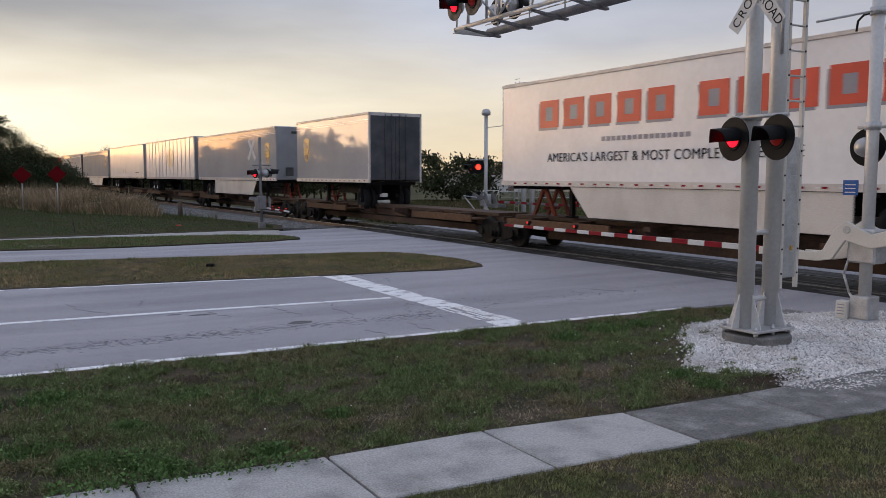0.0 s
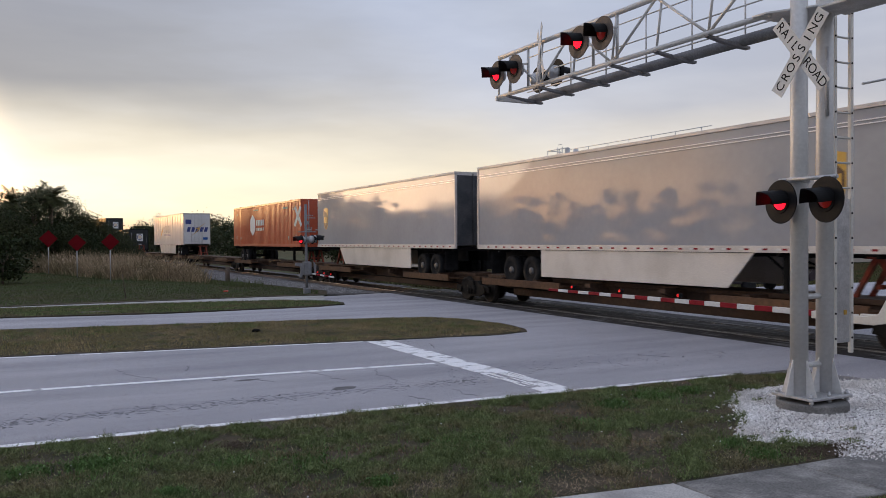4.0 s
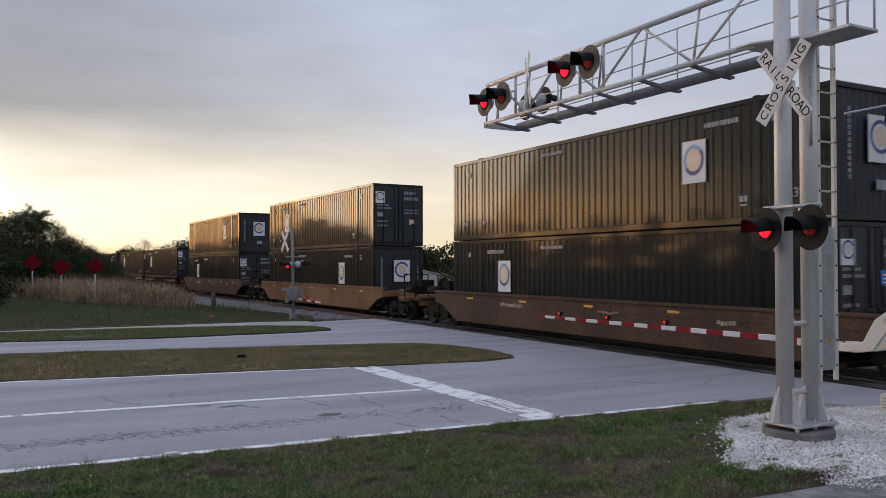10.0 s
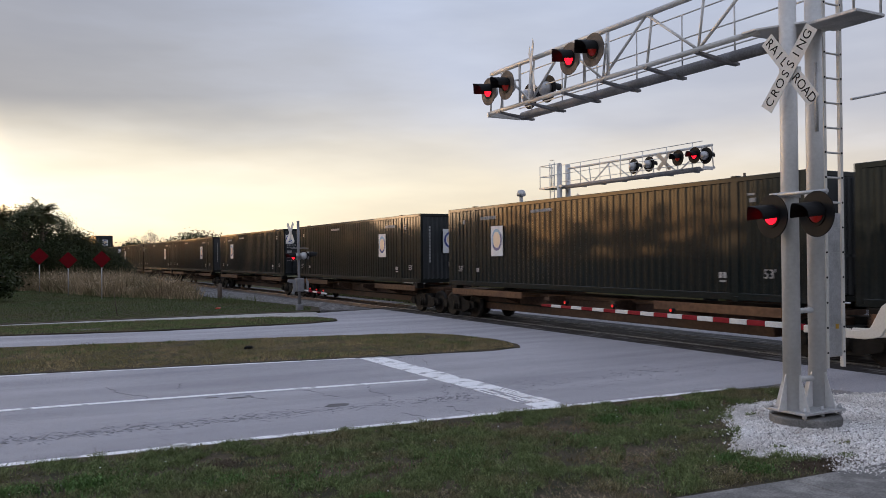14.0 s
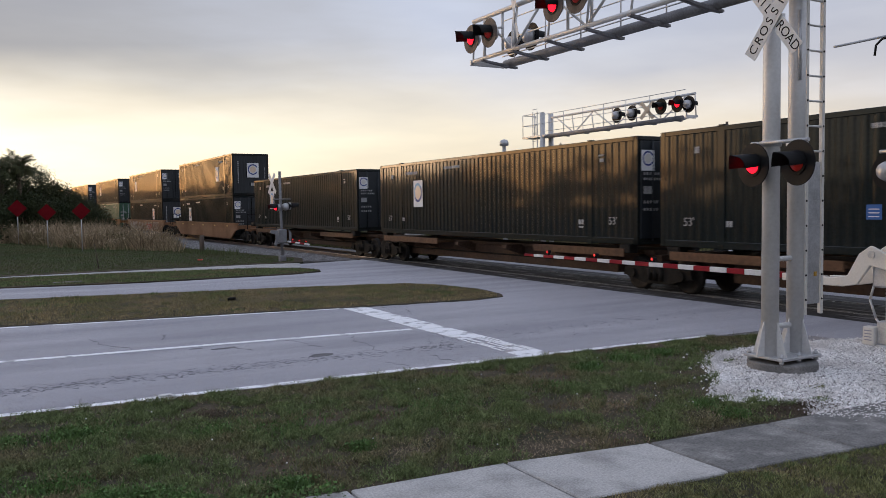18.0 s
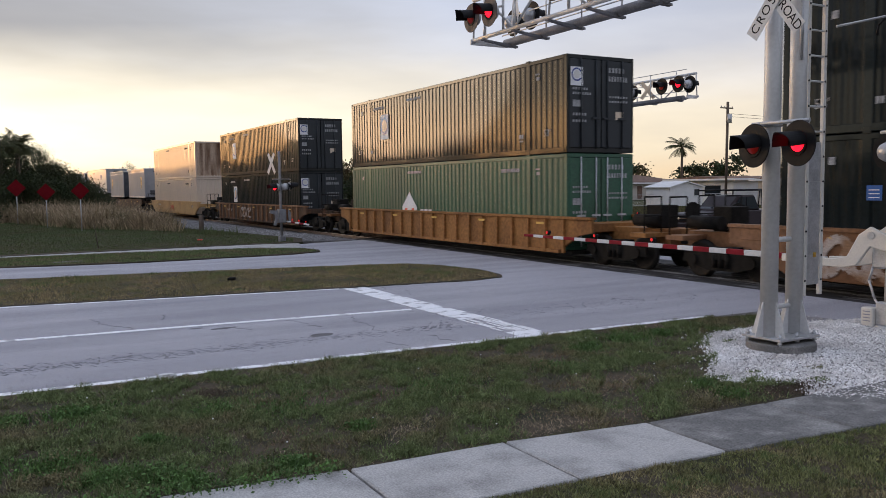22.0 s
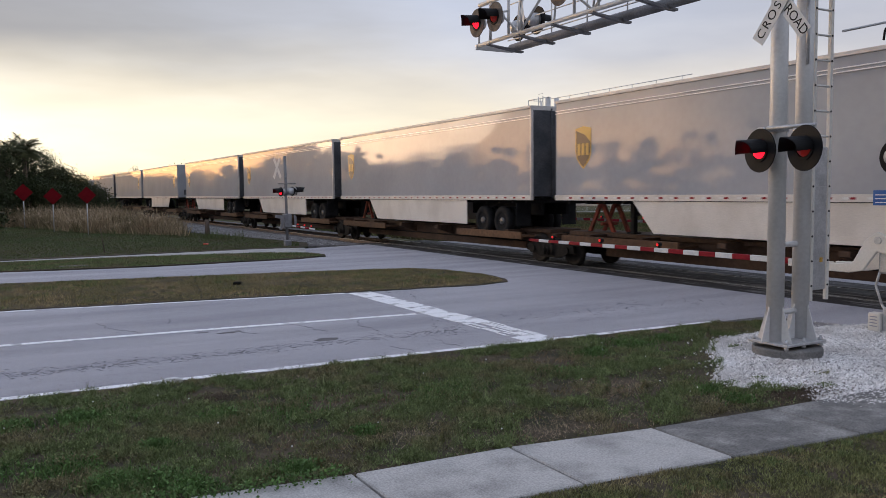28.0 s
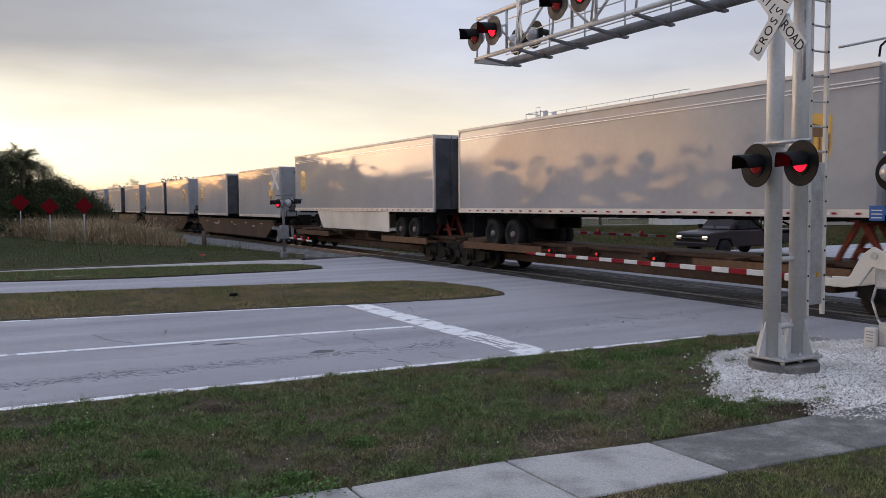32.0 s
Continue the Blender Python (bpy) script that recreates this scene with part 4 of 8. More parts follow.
    lo = scatter([(-9, 71), (-1, 67.5), (1.5, 65.8), (3.3, 58.2), (4.8, 52.2), (6.6, 49.0), (8.4, 45.6), (9.6, 40.5), (11.2, 40), (10.6, 47), (7.4, 51.5), (4.2, 57), (1.8, 67.5), (-9, 73)], 20000, 18)
    blades("rough_green_grass", lo, 0.30 + 0.22 * patches(lo, 0.5, 2.0), 0.022, M["blade_far"], "rough knee-high green grass", seed=12, lean=0.6, z=0.0)


def sidewalk():
    walk_ = new("sidewalk")
    tagged(walk_, "pale concrete sidewalk of square slabs, darker and stained at one end", "sidewalk", "", "structure")
    # slab joints along the walk
    xs = sorted(set(round(x, 2) for x in [2.48 - 1.49 * i for i in range(1, 14)] + [2.48, 3.96, 5.47, 7.0, 8.6, 10.4, 12.4, 14.6]))

    def top(x):
        return float(np.interp(x, [-20, 0.45, 2.48, 3.96, 5.47, 7.0, 8.6, 10.4, 15], [7.4, 6.32, 6.07, 6.0, 5.78, 5.66, 5.6, 5.55, 5.6]))

    def bot(x):
        return float(np.interp(x, [-20, 0.5, 2.6, 5.42, 7.94, 9.4, 15], [5.9, 5.15, 5.04, 4.8, 4.55, 4.38, 3.7]))
    for i, (a, b) in enumerate(zip(xs, xs[1:])):
        bm = bmesh.new()
        g = 0.013
        prism(bm, [(a + g, bot(a)), (b - g, bot(b)), (b - g, top(b)), (a + g, top(a))], "z", -0.08, 0.03)
        part("slab", bm, M["concrete_dark"] if a > 5.3 else M["concrete"], walk_, "stained dark slab" if a > 5.3 else "", bev=0.012)
    return walk_


def gravel():
    slab("gravel_bed", wobble(GRAVEL, 0.10, 0.14, 8), -0.1, 0.014, M["gravel_bed"], "bed of white marble chips round the signal mast", "gravel")
    rng = np.random.default_rng(21)
    p = scatter(GRAVEL, 30000, 22)
    ring = np.array(wobble(GRAVEL, 0.0, 0.05, 1))
    halo = ring[rng.integers(0, len(ring), 5200)] + rng.normal(0, 0.07, (5200, 2))
    far_chips = ring[rng.integers(0, len(ring), 260)] + rng.normal(0, 0.28, (260, 2))
    p = np.concatenate((p, halo, far_chips))
    p = p[(p[:, 0] < 14.5)]
    n = len(p)
    base = np.array([(1, 0, 0), (-0.5, 0.87, 0), (-0.5, -0.87, 0), (0.1, 0.1, 0.9)])
    s = rng.uniform(0.010, 0.026, n)
    a = rng.uniform(0, 6.28, n)
    tilt = rng.normal(0, 0.3, (n, 2))
    v = np.empty((n, 4, 3))
    for k in range(4):
        x = base[k, 0] * np.cos(a) - base[k, 1] * np.sin(a)
        y = base[k, 0] * np.sin(a) + base[k, 1] * np.cos(a)
        v[:, k, 0] = p[:, 0] + s * x
        v[:, k, 1] = p[:, 1] + s * y
        v[:, k, 2] = 0.018 + s * (base[k, 2] + tilt[:, 0] * x + tilt[:, 1] * y)
    f = v[:, [0, 1, 3, 1, 2, 3, 2, 0, 3]].reshape(-1, 3)
    quick("gravel_chips", f, 3, M["white_gravel"], "loose white marble chips", "gravel", None, "stuff")


def railway():
    ys = [-90, -40, 0, 20] + list(range(30, 170, 10)) + [220, 320, 420]
    bm, bt, bb = bmesh.new(), bmesh.new(), bmesh.new()
    for y0, y1 in zip(ys, ys[1:]):
        for side in (-0.7175, 0.7175):
            for tgt, prof in ((bm, [(-0.07, -0.18), (0.07, -0.18), (0.07, -0.16), (0.015, -0.13), (0.015, -0.04), (0.034, -0.035), (0.034, -0.008), (-0.034, -0.008), (-0.034, -0.035), (-0.015, -0.04), (-0.015, -0.13), (-0.07, -0.16)]),
                              (bt, [(-0.03, -0.0075), (0.03, -0.0075), (0.028, 0.0), (-0.028, 0.0)])):
                A = [tgt.verts.new((track_x(y0) + side + x, y0, z)) for x, z in prof]
                B = [tgt.verts.new((track_x(y1) + side + x, y1, z)) for x, z in prof]
                for i in range(len(prof)):
                    tgt.faces.new((A[i], A[(i + 1) % len(prof)], B[(i + 1) % len(prof)], B[i]))
        if not -1 < y0 < 31:
            prof = [(-3.6, -0.2), (-2.2, -0.14), (2.2, -0.14), (3.6, -0.2)]
            A = [bb.verts.new((track_x(y0) + x, y0, z)) for x, z in prof]
            B = [bb.verts.new((track_x(y1) + x, y1, z)) for x, z in prof]
            for i in range(3):
                bb.faces.new((A[i], A[i + 1], B[i + 1], B[i]))
    tr = thing("railway_track", "single railway track of steel rails on timber ties in grey ballast", "railway track", kind="structure")
    part("rail", bm, M["rail"], tr, "rusty rail web and foot")
    part("rail_head", bt, M["railtop"], tr, "polished rail head")
    part("ballast_bed", bb, M["ballast_bed"], tr, "bed of grey ballast")
    tie = mesh_of("tie", (lambda b: (box(b, -1.3, 1.3, -0.11, 0.11, -0.3, -0.145), b)[1])(bmesh.new()), M["tie"])
    y = 36.0
    while y < 130:
        piece("tie", tie, tr, pose(track_x(y), y, 0, 0, 0, 0))
        y += 0.55
    p = scatter([(9.6, 35.6), (13.6, 34.2), (14.4, 36), (13.6, 60), (12.6, 74), (9.5, 74), (10.8, 52), (10.2, 42)], 16000, 31)
    rng = np.random.default_rng(3)
    n = len(p)
    s = rng.uniform(0.02, 0.055, n)
    c = np.column_stack((p, -0.02 + 0.02 * rng.uniform(0, 1, n)))
    v = np.empty((n, 4, 3))
    a = rng.uniform(0, 6.28, n)
    for k, (dx, dy, dz) in enumerate(((1, 0, 0), (-0.5, 0.87, 0), (-0.5, -0.87, 0), (0, 0, 1.0))):
        v[:, k, 0] = c[:, 0] + s * (dx * np.cos(a) - dy * np.sin(a))
        v[:, k, 1] = c[:, 1] + s * (dx * np.sin(a) + dy * np.cos(a))
        v[:, k, 2] = c[:, 2] + s * dz
    quick("ballast_stones", v[:, [0, 1, 3, 1, 2, 3, 2, 0, 3]].reshape(-1, 3), 3, M["ballast"], "loose grey ballast stones", "ballast", None, "stuff")
    slab("ballast_apron", wobble([(9.2, 35.8), (13.6, 34.0), (14.6, 34.2), (13.9, 60), (12.8, 90), (9.5, 90), (10.9, 52), (10.2, 42)], 0.15, 1.0, 2), -0.2, -0.02, M["ballast_bed"], "spread grey ballast beside the track", "ballast")
    # crossing surface: dark panels between and beside the rails
    cr = thing("crossing_panels", "dark worn rubber and asphalt crossing panels between the rails", "crossing surface", kind="structure")
    for x0, x1, nm in ((14.62, 15.60, "field_panel"), (15.78, 17.02, "gauge_panel"), (17.2, 18.2, "field_panel")):
        yy = 3.0
        while yy < 34:
            bm = bmesh.new()
            box(bm, x0, x1, yy, yy + 2.42, -0.2, -0.004)
            part(nm, bm, M["rubber_panel"], cr, "", bev=0.01)
            yy += 2.44
    bm = bmesh.new()
    for x in (15.57, 15.74, 17.05, 17.24):
        for k in range(20):
            box(bm, x - 0.035, x + 0.035, 3 + k * 1.5, 3 + k * 1.5 + 1.42, -0.1, 0.004)
    part("flangeway_edge", bm, M["concrete_dark"], cr, "pale worn edge beside the rail")


ground_sheet()
ROAD = roads()
markings(ROAD)
lawns()
grass()
sidewalk()
gravel()
railway()

# ---- train ----
LEN53 = 16.15


def truck(parent, y):
    """A two-axle bogie under a wagon."""
    t = new("bogie")
    t.parent = parent
    t.matrix_basis = pose(0, y, 0)
    bm = bmesh.new()
    for s in (-1, 1):
        x = s * 0.98
        prism(bm, [(-1.25, 0.40), (-1.2, 0.62), (-0.6, 0.66), (-0.38, 0.80), (0.38, 0.80), (0.6, 0.66), (1.2, 0.62), (1.25, 0.40), (0.95, 0.36), (0.45, 0.22), (-0.45, 0.22), (-0.95, 0.36)], "x", x - 0.06, x + 0.06)
        for yy in (-0.89, 0.89):
            cyl(bm, (x - 0.09, yy, 0.46), (x + 0.12 * s, yy, 0.46), 0.14, n=10)
        for yy in (-0.2, 0, 0.2):
            cyl(bm, (x + 0.07 * s, yy, 0.3), (x + 0.07 * s, yy, 0.62), 0.07, n=8)
    box(bm, -1.1, 1.1, -0.2, 0.2, 0.5, 0.78)
    part("side_frame", bm, M["iron"], t)
    for yy in (-0.89, 0.89):
        bm = bmesh.new()
        for s in (-1, 1):
            m = pose(s * 0.7175, yy, 0.457, 0, 90 * s, 0)
            lathe(bm, [(0.12, -0.07), (0.36, -0.05), (0.485, -0.06), (0.457, -0.02), (0.450, 0.07), (0.38, 0.055), (0.32, 0.02), (0.14, 0.06)], 20, m)
        cyl(bm, (-0.8, yy, 0.457), (0.8, yy, 0.457), 0.085, n=8)
        part("wheelset", bm, M["wheel"], t)
    return t


def spine_wagon(half_f, half_r, truck_f, truck_r, paint, loaded):
    """One platform of a spine car: half_f, half_r are its reaches towards the train's head and tail."""
    w = thing("spine_wagon", "", "rail wagon", "wagons of the train")
    bm = bmesh.new()
    box(bm, -0.50, 0.50, -half_f + 2.1, half_r - 2.1, 0.36, 0.935)
    part("centre_sill", bm, M[paint], w, bev=0.01)
    bm = bmesh.new()
    box(bm, -0.62, 0.62, -half_f + 0.5, half_r - 0.5, 0.94, 1.06)
    part("deck_plate", bm, M[paint], w, bev=0.01)
    for y, L in ((-half_f + 0.3, 1.7), (half_r - 2.0, 1.7)):
        bm = bmesh.new()
        box(bm, -0.55, 0.55, y, y + L, 0.62, 0.935)
        part("end_sill", bm, M[paint], w, bev=0.01)
    for y in (-6.6, -4.4, -1.6, 1.6, 4.4, 6.6):
        bm = bmesh.new()
        prism(bm, [(-1.25, 1.02), (-1.25, 0.90), (-0.40, 0.62), (0.40, 0.62), (1.25, 0.90), (1.25, 1.02)], "y", y - 0.12, y + 0.12)
        part("cross_bearer", bm, M[paint], w)
    # side ledges that carry trailer tyres
    for y0, y1 in ((-7.6, -3.4), (2.9, 7.7)):
        for s in (-1, 1):
            bm = bmesh.new()
            xa, xb = sorted((s * 0.62, s * 1.30))
            box(bm, xa, xb, y0, y1, 0.80 if not loaded else 0.95, 0.86 if not loaded else 1.02)
            xo, xi = sorted((s * 1.30, s * 1.36))
            box(bm, xo, xi, y0, y1, 0.74 if not loaded else 0.9, 0.98 if not loaded else 1.12)
            part("side_ledge", bm, M["car_ledge"], w, "faded brown ledge", bev=0.008)
    if loaded:
        for y in (-7.6, 7.6):
            for s in (-1, 1):
                bm = bmesh.new()
                box(bm, s * 1.18 - 0.16, s * 1.18 + 0.16, y - 0.2, y + 0.2, 1.0, 1.235)
                part("container_pedestal", bm, M["iron"], w, bev=0.02)
    else:
        bm = bmesh.new()
        for s in (-0.28, 0.28):
            prism(bm, [(-0.62, 1.05), (-0.48, 1.05), (0.05, 1.93), (-0.12, 1.93)], "x", s - 0.04, s + 0.04)
            prism(bm, [(0.62, 1.05), (0.50, 1.05), (-0.02, 1.93), (0.12, 1.93)], "x", s - 0.04, s + 0.04)
        box(bm, -0.42, 0.42, -0.28, 0.28, 1.90, 1.97)
        cyl(bm, (-0.3, 0, 1.3), (0.3, 0, 1.3), 0.05, n=8)
        part("hitch_stand", bm, M["hitch_red"], w, "faded red trailer hitch", at=pose(0, 0, 0))
        w["hitch"] = 1
    bm = bmesh.new()
    for s in (-1, 1):
        cyl(bm, (s * 0.5, -half_f + 1, 0.62), (s * 0.5, half_r - 1, 0.62), 0.03, n=6)
    part("brake_pipe", bm, M["iron"], w)
    for y in truck_f + truck_r:
        truck(w, y)
    bm = bmesh.new()
    box(bm, -0.13, 0.13, -half_f - 0.02, -half_f + 0.5, 0.72, 0.95)
    box(bm, -0.13, 0.13, half_r - 0.5, half_r + 0.02, 0.72, 0.95)
    part("coupler", bm, M["iron"], w)
    return w


def scrawl(parent, x, y0, y1, z0, z1, n, material, seed, w=0.035):
    """Looping spray-paint strokes on a side at x."""
    rnd = random.Random(seed)
    bm = bmesh.new()
    for k in range(n):
        c = y0 + (y1 - y0) * (k + 0.5) / n
        a, b = (y1 - y0) / n * 0.62, (z1 - z0) * 0.5
        ph, e1, e2 = rnd.uniform(0, 6.28), rnd.choice((1, 2, 1.5)), rnd.choice((1, 2, 3))
        span = rnd.uniform(3.5, 6.0)
        m = 16
        pts = [Vector((c + a * math.sin(e1 * (ph + span * i / m)), (z0 + z1) / 2 + b * math.cos(e2 * 0.8 * (ph + span * i / m)))) for i in range(m + 1)]
        for i in range(m):
            d = pts[i + 1] - pts[i]
            if d.length < 1e-4:
                continue
            q = Vector((-d.y, d.x)).normalized() * w * rnd.uniform(0.7, 1.2)
            bm.faces.new([bm.verts.new((x - 0.0008 * (i % 3), p.x, p.y)) for p in (pts[i] - q, pts[i + 1] - q, pts[i + 1] + q, pts[i] + q)])
    part("graffiti_scrawl", bm, M[material], parent, "looping spray-painted scrawl")


def well_wagon(paint, ribbed, label, marks=None):
    w = tagged(thing("well_wagon", label, "rail wagon", "wagons of the train"))
    H, X = 11.82, 1.42
    # side sills: full depth over the well, tapering up to the end platforms
    for s in (-1, 1):
        bm = bmesh.new()
        xa, xb = sorted((s * X, s * (X - 0.10)))
        prism(bm, [(-9.35, 1.32), (-9.35, 0.95), (-8.75, 0.85), (-7.7, 0.30), (7.7, 0.30), (8.75, 0.85), (9.35, 0.95), (9.35, 1.32)], "x", xa, xb)
        part("side_sill", bm, M[paint], w, bev=0.012)
        bm = bmesh.new()
        xa, xb = sorted((s * (X + 0.06), s * (X - 0.18)))
        box(bm, xa, xb, -9.35, 9.35, 1.321, 1.40)
        if not ribbed:
            xa, xb = sorted((s * (X + 0.012), s * X))
            box(bm, xa, xb, -9.0, 9.0, 1.05, 1.32)
        # the rusty wagon's chord takes a lighter brown, as if lit
        part("top_chord", bm, M["car_tan" if paint == "car_rust" else paint], w, bev=0.01)
        if ribbed:
            me = None
            for k in range(19):
                y = -8.1 + 0.9 * k
                bm = bmesh.new()
                xa, xb = sorted((s * (X + 0.085), s * (X + 0.002)))
                box(bm, xa, xb, -0.05, 0.05, 0.32, 1.315)
                # its ribs too: the light they catch is put into the colour
                me = me or mesh_of("rib", bm, M["car_tan" if paint == "car_rust" else paint])
                piece("rib", me, w, pose(0, y, 0))
            bm = bmesh.new()
            xa, xb = sorted((s * (X + 0.07), s * (X + 0.002)))
            box(bm, xa, xb, -7.9, 7.9, 0.30, 0.40)
            part("bottom_chord", bm, M[paint], w, bev=0.01)
    bm = bmesh.new()
    box(bm, -1.3, 1.3, -8.3, 8.3, 0.26, 0.36)
    part("well_floor", bm, M["iron"], w)
    for e in (-1, 1):
        bm = bmesh.new()
        a, b = sorted((e * 8.4, e * 11.5))
        box(bm, -0.5, 0.5, a, b, 0.62, 1.12)
        a, b = sorted((e * 8.35, e * 9.3))
        box(bm, -1.36, 1.36, a, b, 0.98, 1.22)
        a, b = sorted((e * 10.85, e * 11.45))
        box(bm, -1.35, 1.35, a, b, 0.92, 1.04)
        part("end_platform", bm, M[paint], w, bev=0.01)
        for x, xe, za, zb in ((-1.3, -1.3, 1.0, 2.0), (-0.7, -0.7, 1.0, 2.0), (0.7, 0.7, 1.0, 2.0), (1.3, 1.3, 1.0, 2.0), (-1.3, -0.7, 2.0, 2.0), (0.7, 1.3, 2.0, 2.0), (0.7, 1.3, 1.5, 1.5), (-1.3, -0.7, 1.5, 1.5)):
            bm = bmesh.new()
            cyl(bm, (x, e * 11.35, za), (xe, e * 11.35, zb), 0.022, n=6)
            part("rail_post" if x == xe else "handrail", bm, M["iron"], w)
        bm = bmesh.new()
        box(bm, -0.25, 0.4, e * 10.6 - 0.3, e * 10.6 + 0.3, 1.12, 1.75)
        part("brake_valve_box", bm, M["iron"], w, bev=0.02)
        bm = bmesh.new()
        cyl(bm, (-0.6, e * 10.8 - 0.5, 1.35), (-0.6, e * 10.8 + 0.5, 1.35), 0.17, n=10)
        part("air_reservoir", bm, M["iron"], w)
        bm = bmesh.new()
        cyl(bm, (0.8, e * 11.0, 1.55), (0.8, e * 11.06, 1.55), 0.28, n=12)
        cyl(bm, (0.8, e * 11.0, 1.0), (0.8, e * 11.0, 1.6), 0.03, n=6)
        part("hand_brake_wheel", bm, M["iron"], w)
        bm = bmesh.new()
        a, b = sorted((e * 11.45, e * H))
        box(bm, -0.13, 0.13, a, b + 0.02, 0.72, 0.95)
        part("coupler", bm, M["iron"], w)
        truck(w, e * 9.9)
    bm = bmesh.new()
    box(bm, -0.004, 0.004, -0.2, 0.2, -0.035, 0.035)
    refl = mesh_of("reflector", bm, M["gold"])
    for k in range(5):
        piece("reflector", refl, w, pose(-X - (0.092 if ribbed else 0.024), -7.0 + 3.4 * k, 1.18))
    if marks:
        rnd = random.Random(len(marks) * 7 + len(paint))
        bm = bmesh.new()
        for y0, y1, z0, z1, n in marks:
            for k in range(n):
                a = y0 + (y1 - y0) * (k + 0.08) / n
                b = y0 + (y1 - y0) * (k + 0.8) / n
                j = rnd.uniform(-0.02, 0.02)
                box(bm, -X - 0.026, -X - 0.016, a, b, z0 + j, z1 + j)
        if "scrawl" in label or "graffiti" in label:
            xo = -X - (0.09 if ribbed else 0.03)
            for q, (ya, yb, za, zb, mm) in list(enumerate(((-7.2, -4.6, 0.5, 1.2, "graffiti"), (-4.2, -0.8, 0.45, 1.15, "graffiti"), (0.4, 2.6, 0.55, 1.15, "graffiti"), (3.4, 7.4, 0.45, 1.2, "graffiti"), (-3.9, -1.5, 0.5, 1.0, "graffiti_red"))))[2 if ribbed else 0:3 if ribbed else 5]:
                scrawl(w, xo - 0.004 * q, ya, yb, za, zb, int(2.2 * (yb - ya)), mm, 31 + q, 0.10 if q % 2 else 0.05)
        if paint == "car_yellow":
            bm2 = bmesh.new()
            for k in range(3):
                prism(bm2, [(0.75 - 0.42 * k, 0.62), (0.60 - 0.42 * k, 0.62), (0.50 - 0.42 * k, 1.0), (0.78 - 0.42 * k, 1.0)], "x", -X - 0.026, -X - 0.016)
            part("name_shape", bm2, M["logo_red"], w, "faded red name shape")
        part("stencil_lettering", bm, M["graffiti"], w, "pale stencilled marks and scrawls on the side")["kind"] = "stuff"
    return w


def swirl(c, s, y, z, k=1.0, h=None, name="emblem_panel"):
    """White square with a pale blue ring and a tan disc, on the side at x = s."""
    a, b = 0.385 * k, (h or 0.53 * k)
    d = math.copysign(1, s)
    bm = bmesh.new()
    xa, xb = sorted((s, s + 0.012 * d))
    box(bm, xa, xb, y - a, y + a, z - b, z + b)
    p = part(name, bm, M["white_ink"], c, "white panel with a ring emblem")
    for r0, r1, mm, o, a0, a1 in ((0.25, 0.34, "logo_navy", 0.018, 2.4, 5.7), (0.24, 0.33, "logo_blue", 0.020, -0.6, 2.5), (0.0, 0.24, "logo_tan", 0.016, 0, 6.2832)):
        bm = bmesh.new()
        n = 22
        pts = []
        for i in range(n + 1):
            w = a0 + (a1 - a0) * i / n
            pts.append((math.cos(w), math.sin(w)))
        for i in range(n):
            q = [(y + u * r * k, z + 0.05 * k + v * r * k * 1.15) for (u, v), r in ((pts[i], r0), (pts[i], r1), (pts[i + 1], r1), (pts[i + 1], r0))]
            if r0 == 0:
                q = q[1:]
            bm.faces.new([bm.verts.new((s + o * d, *v)) for v in q])
        part("emblem", bm, M[mm], p)
    return p


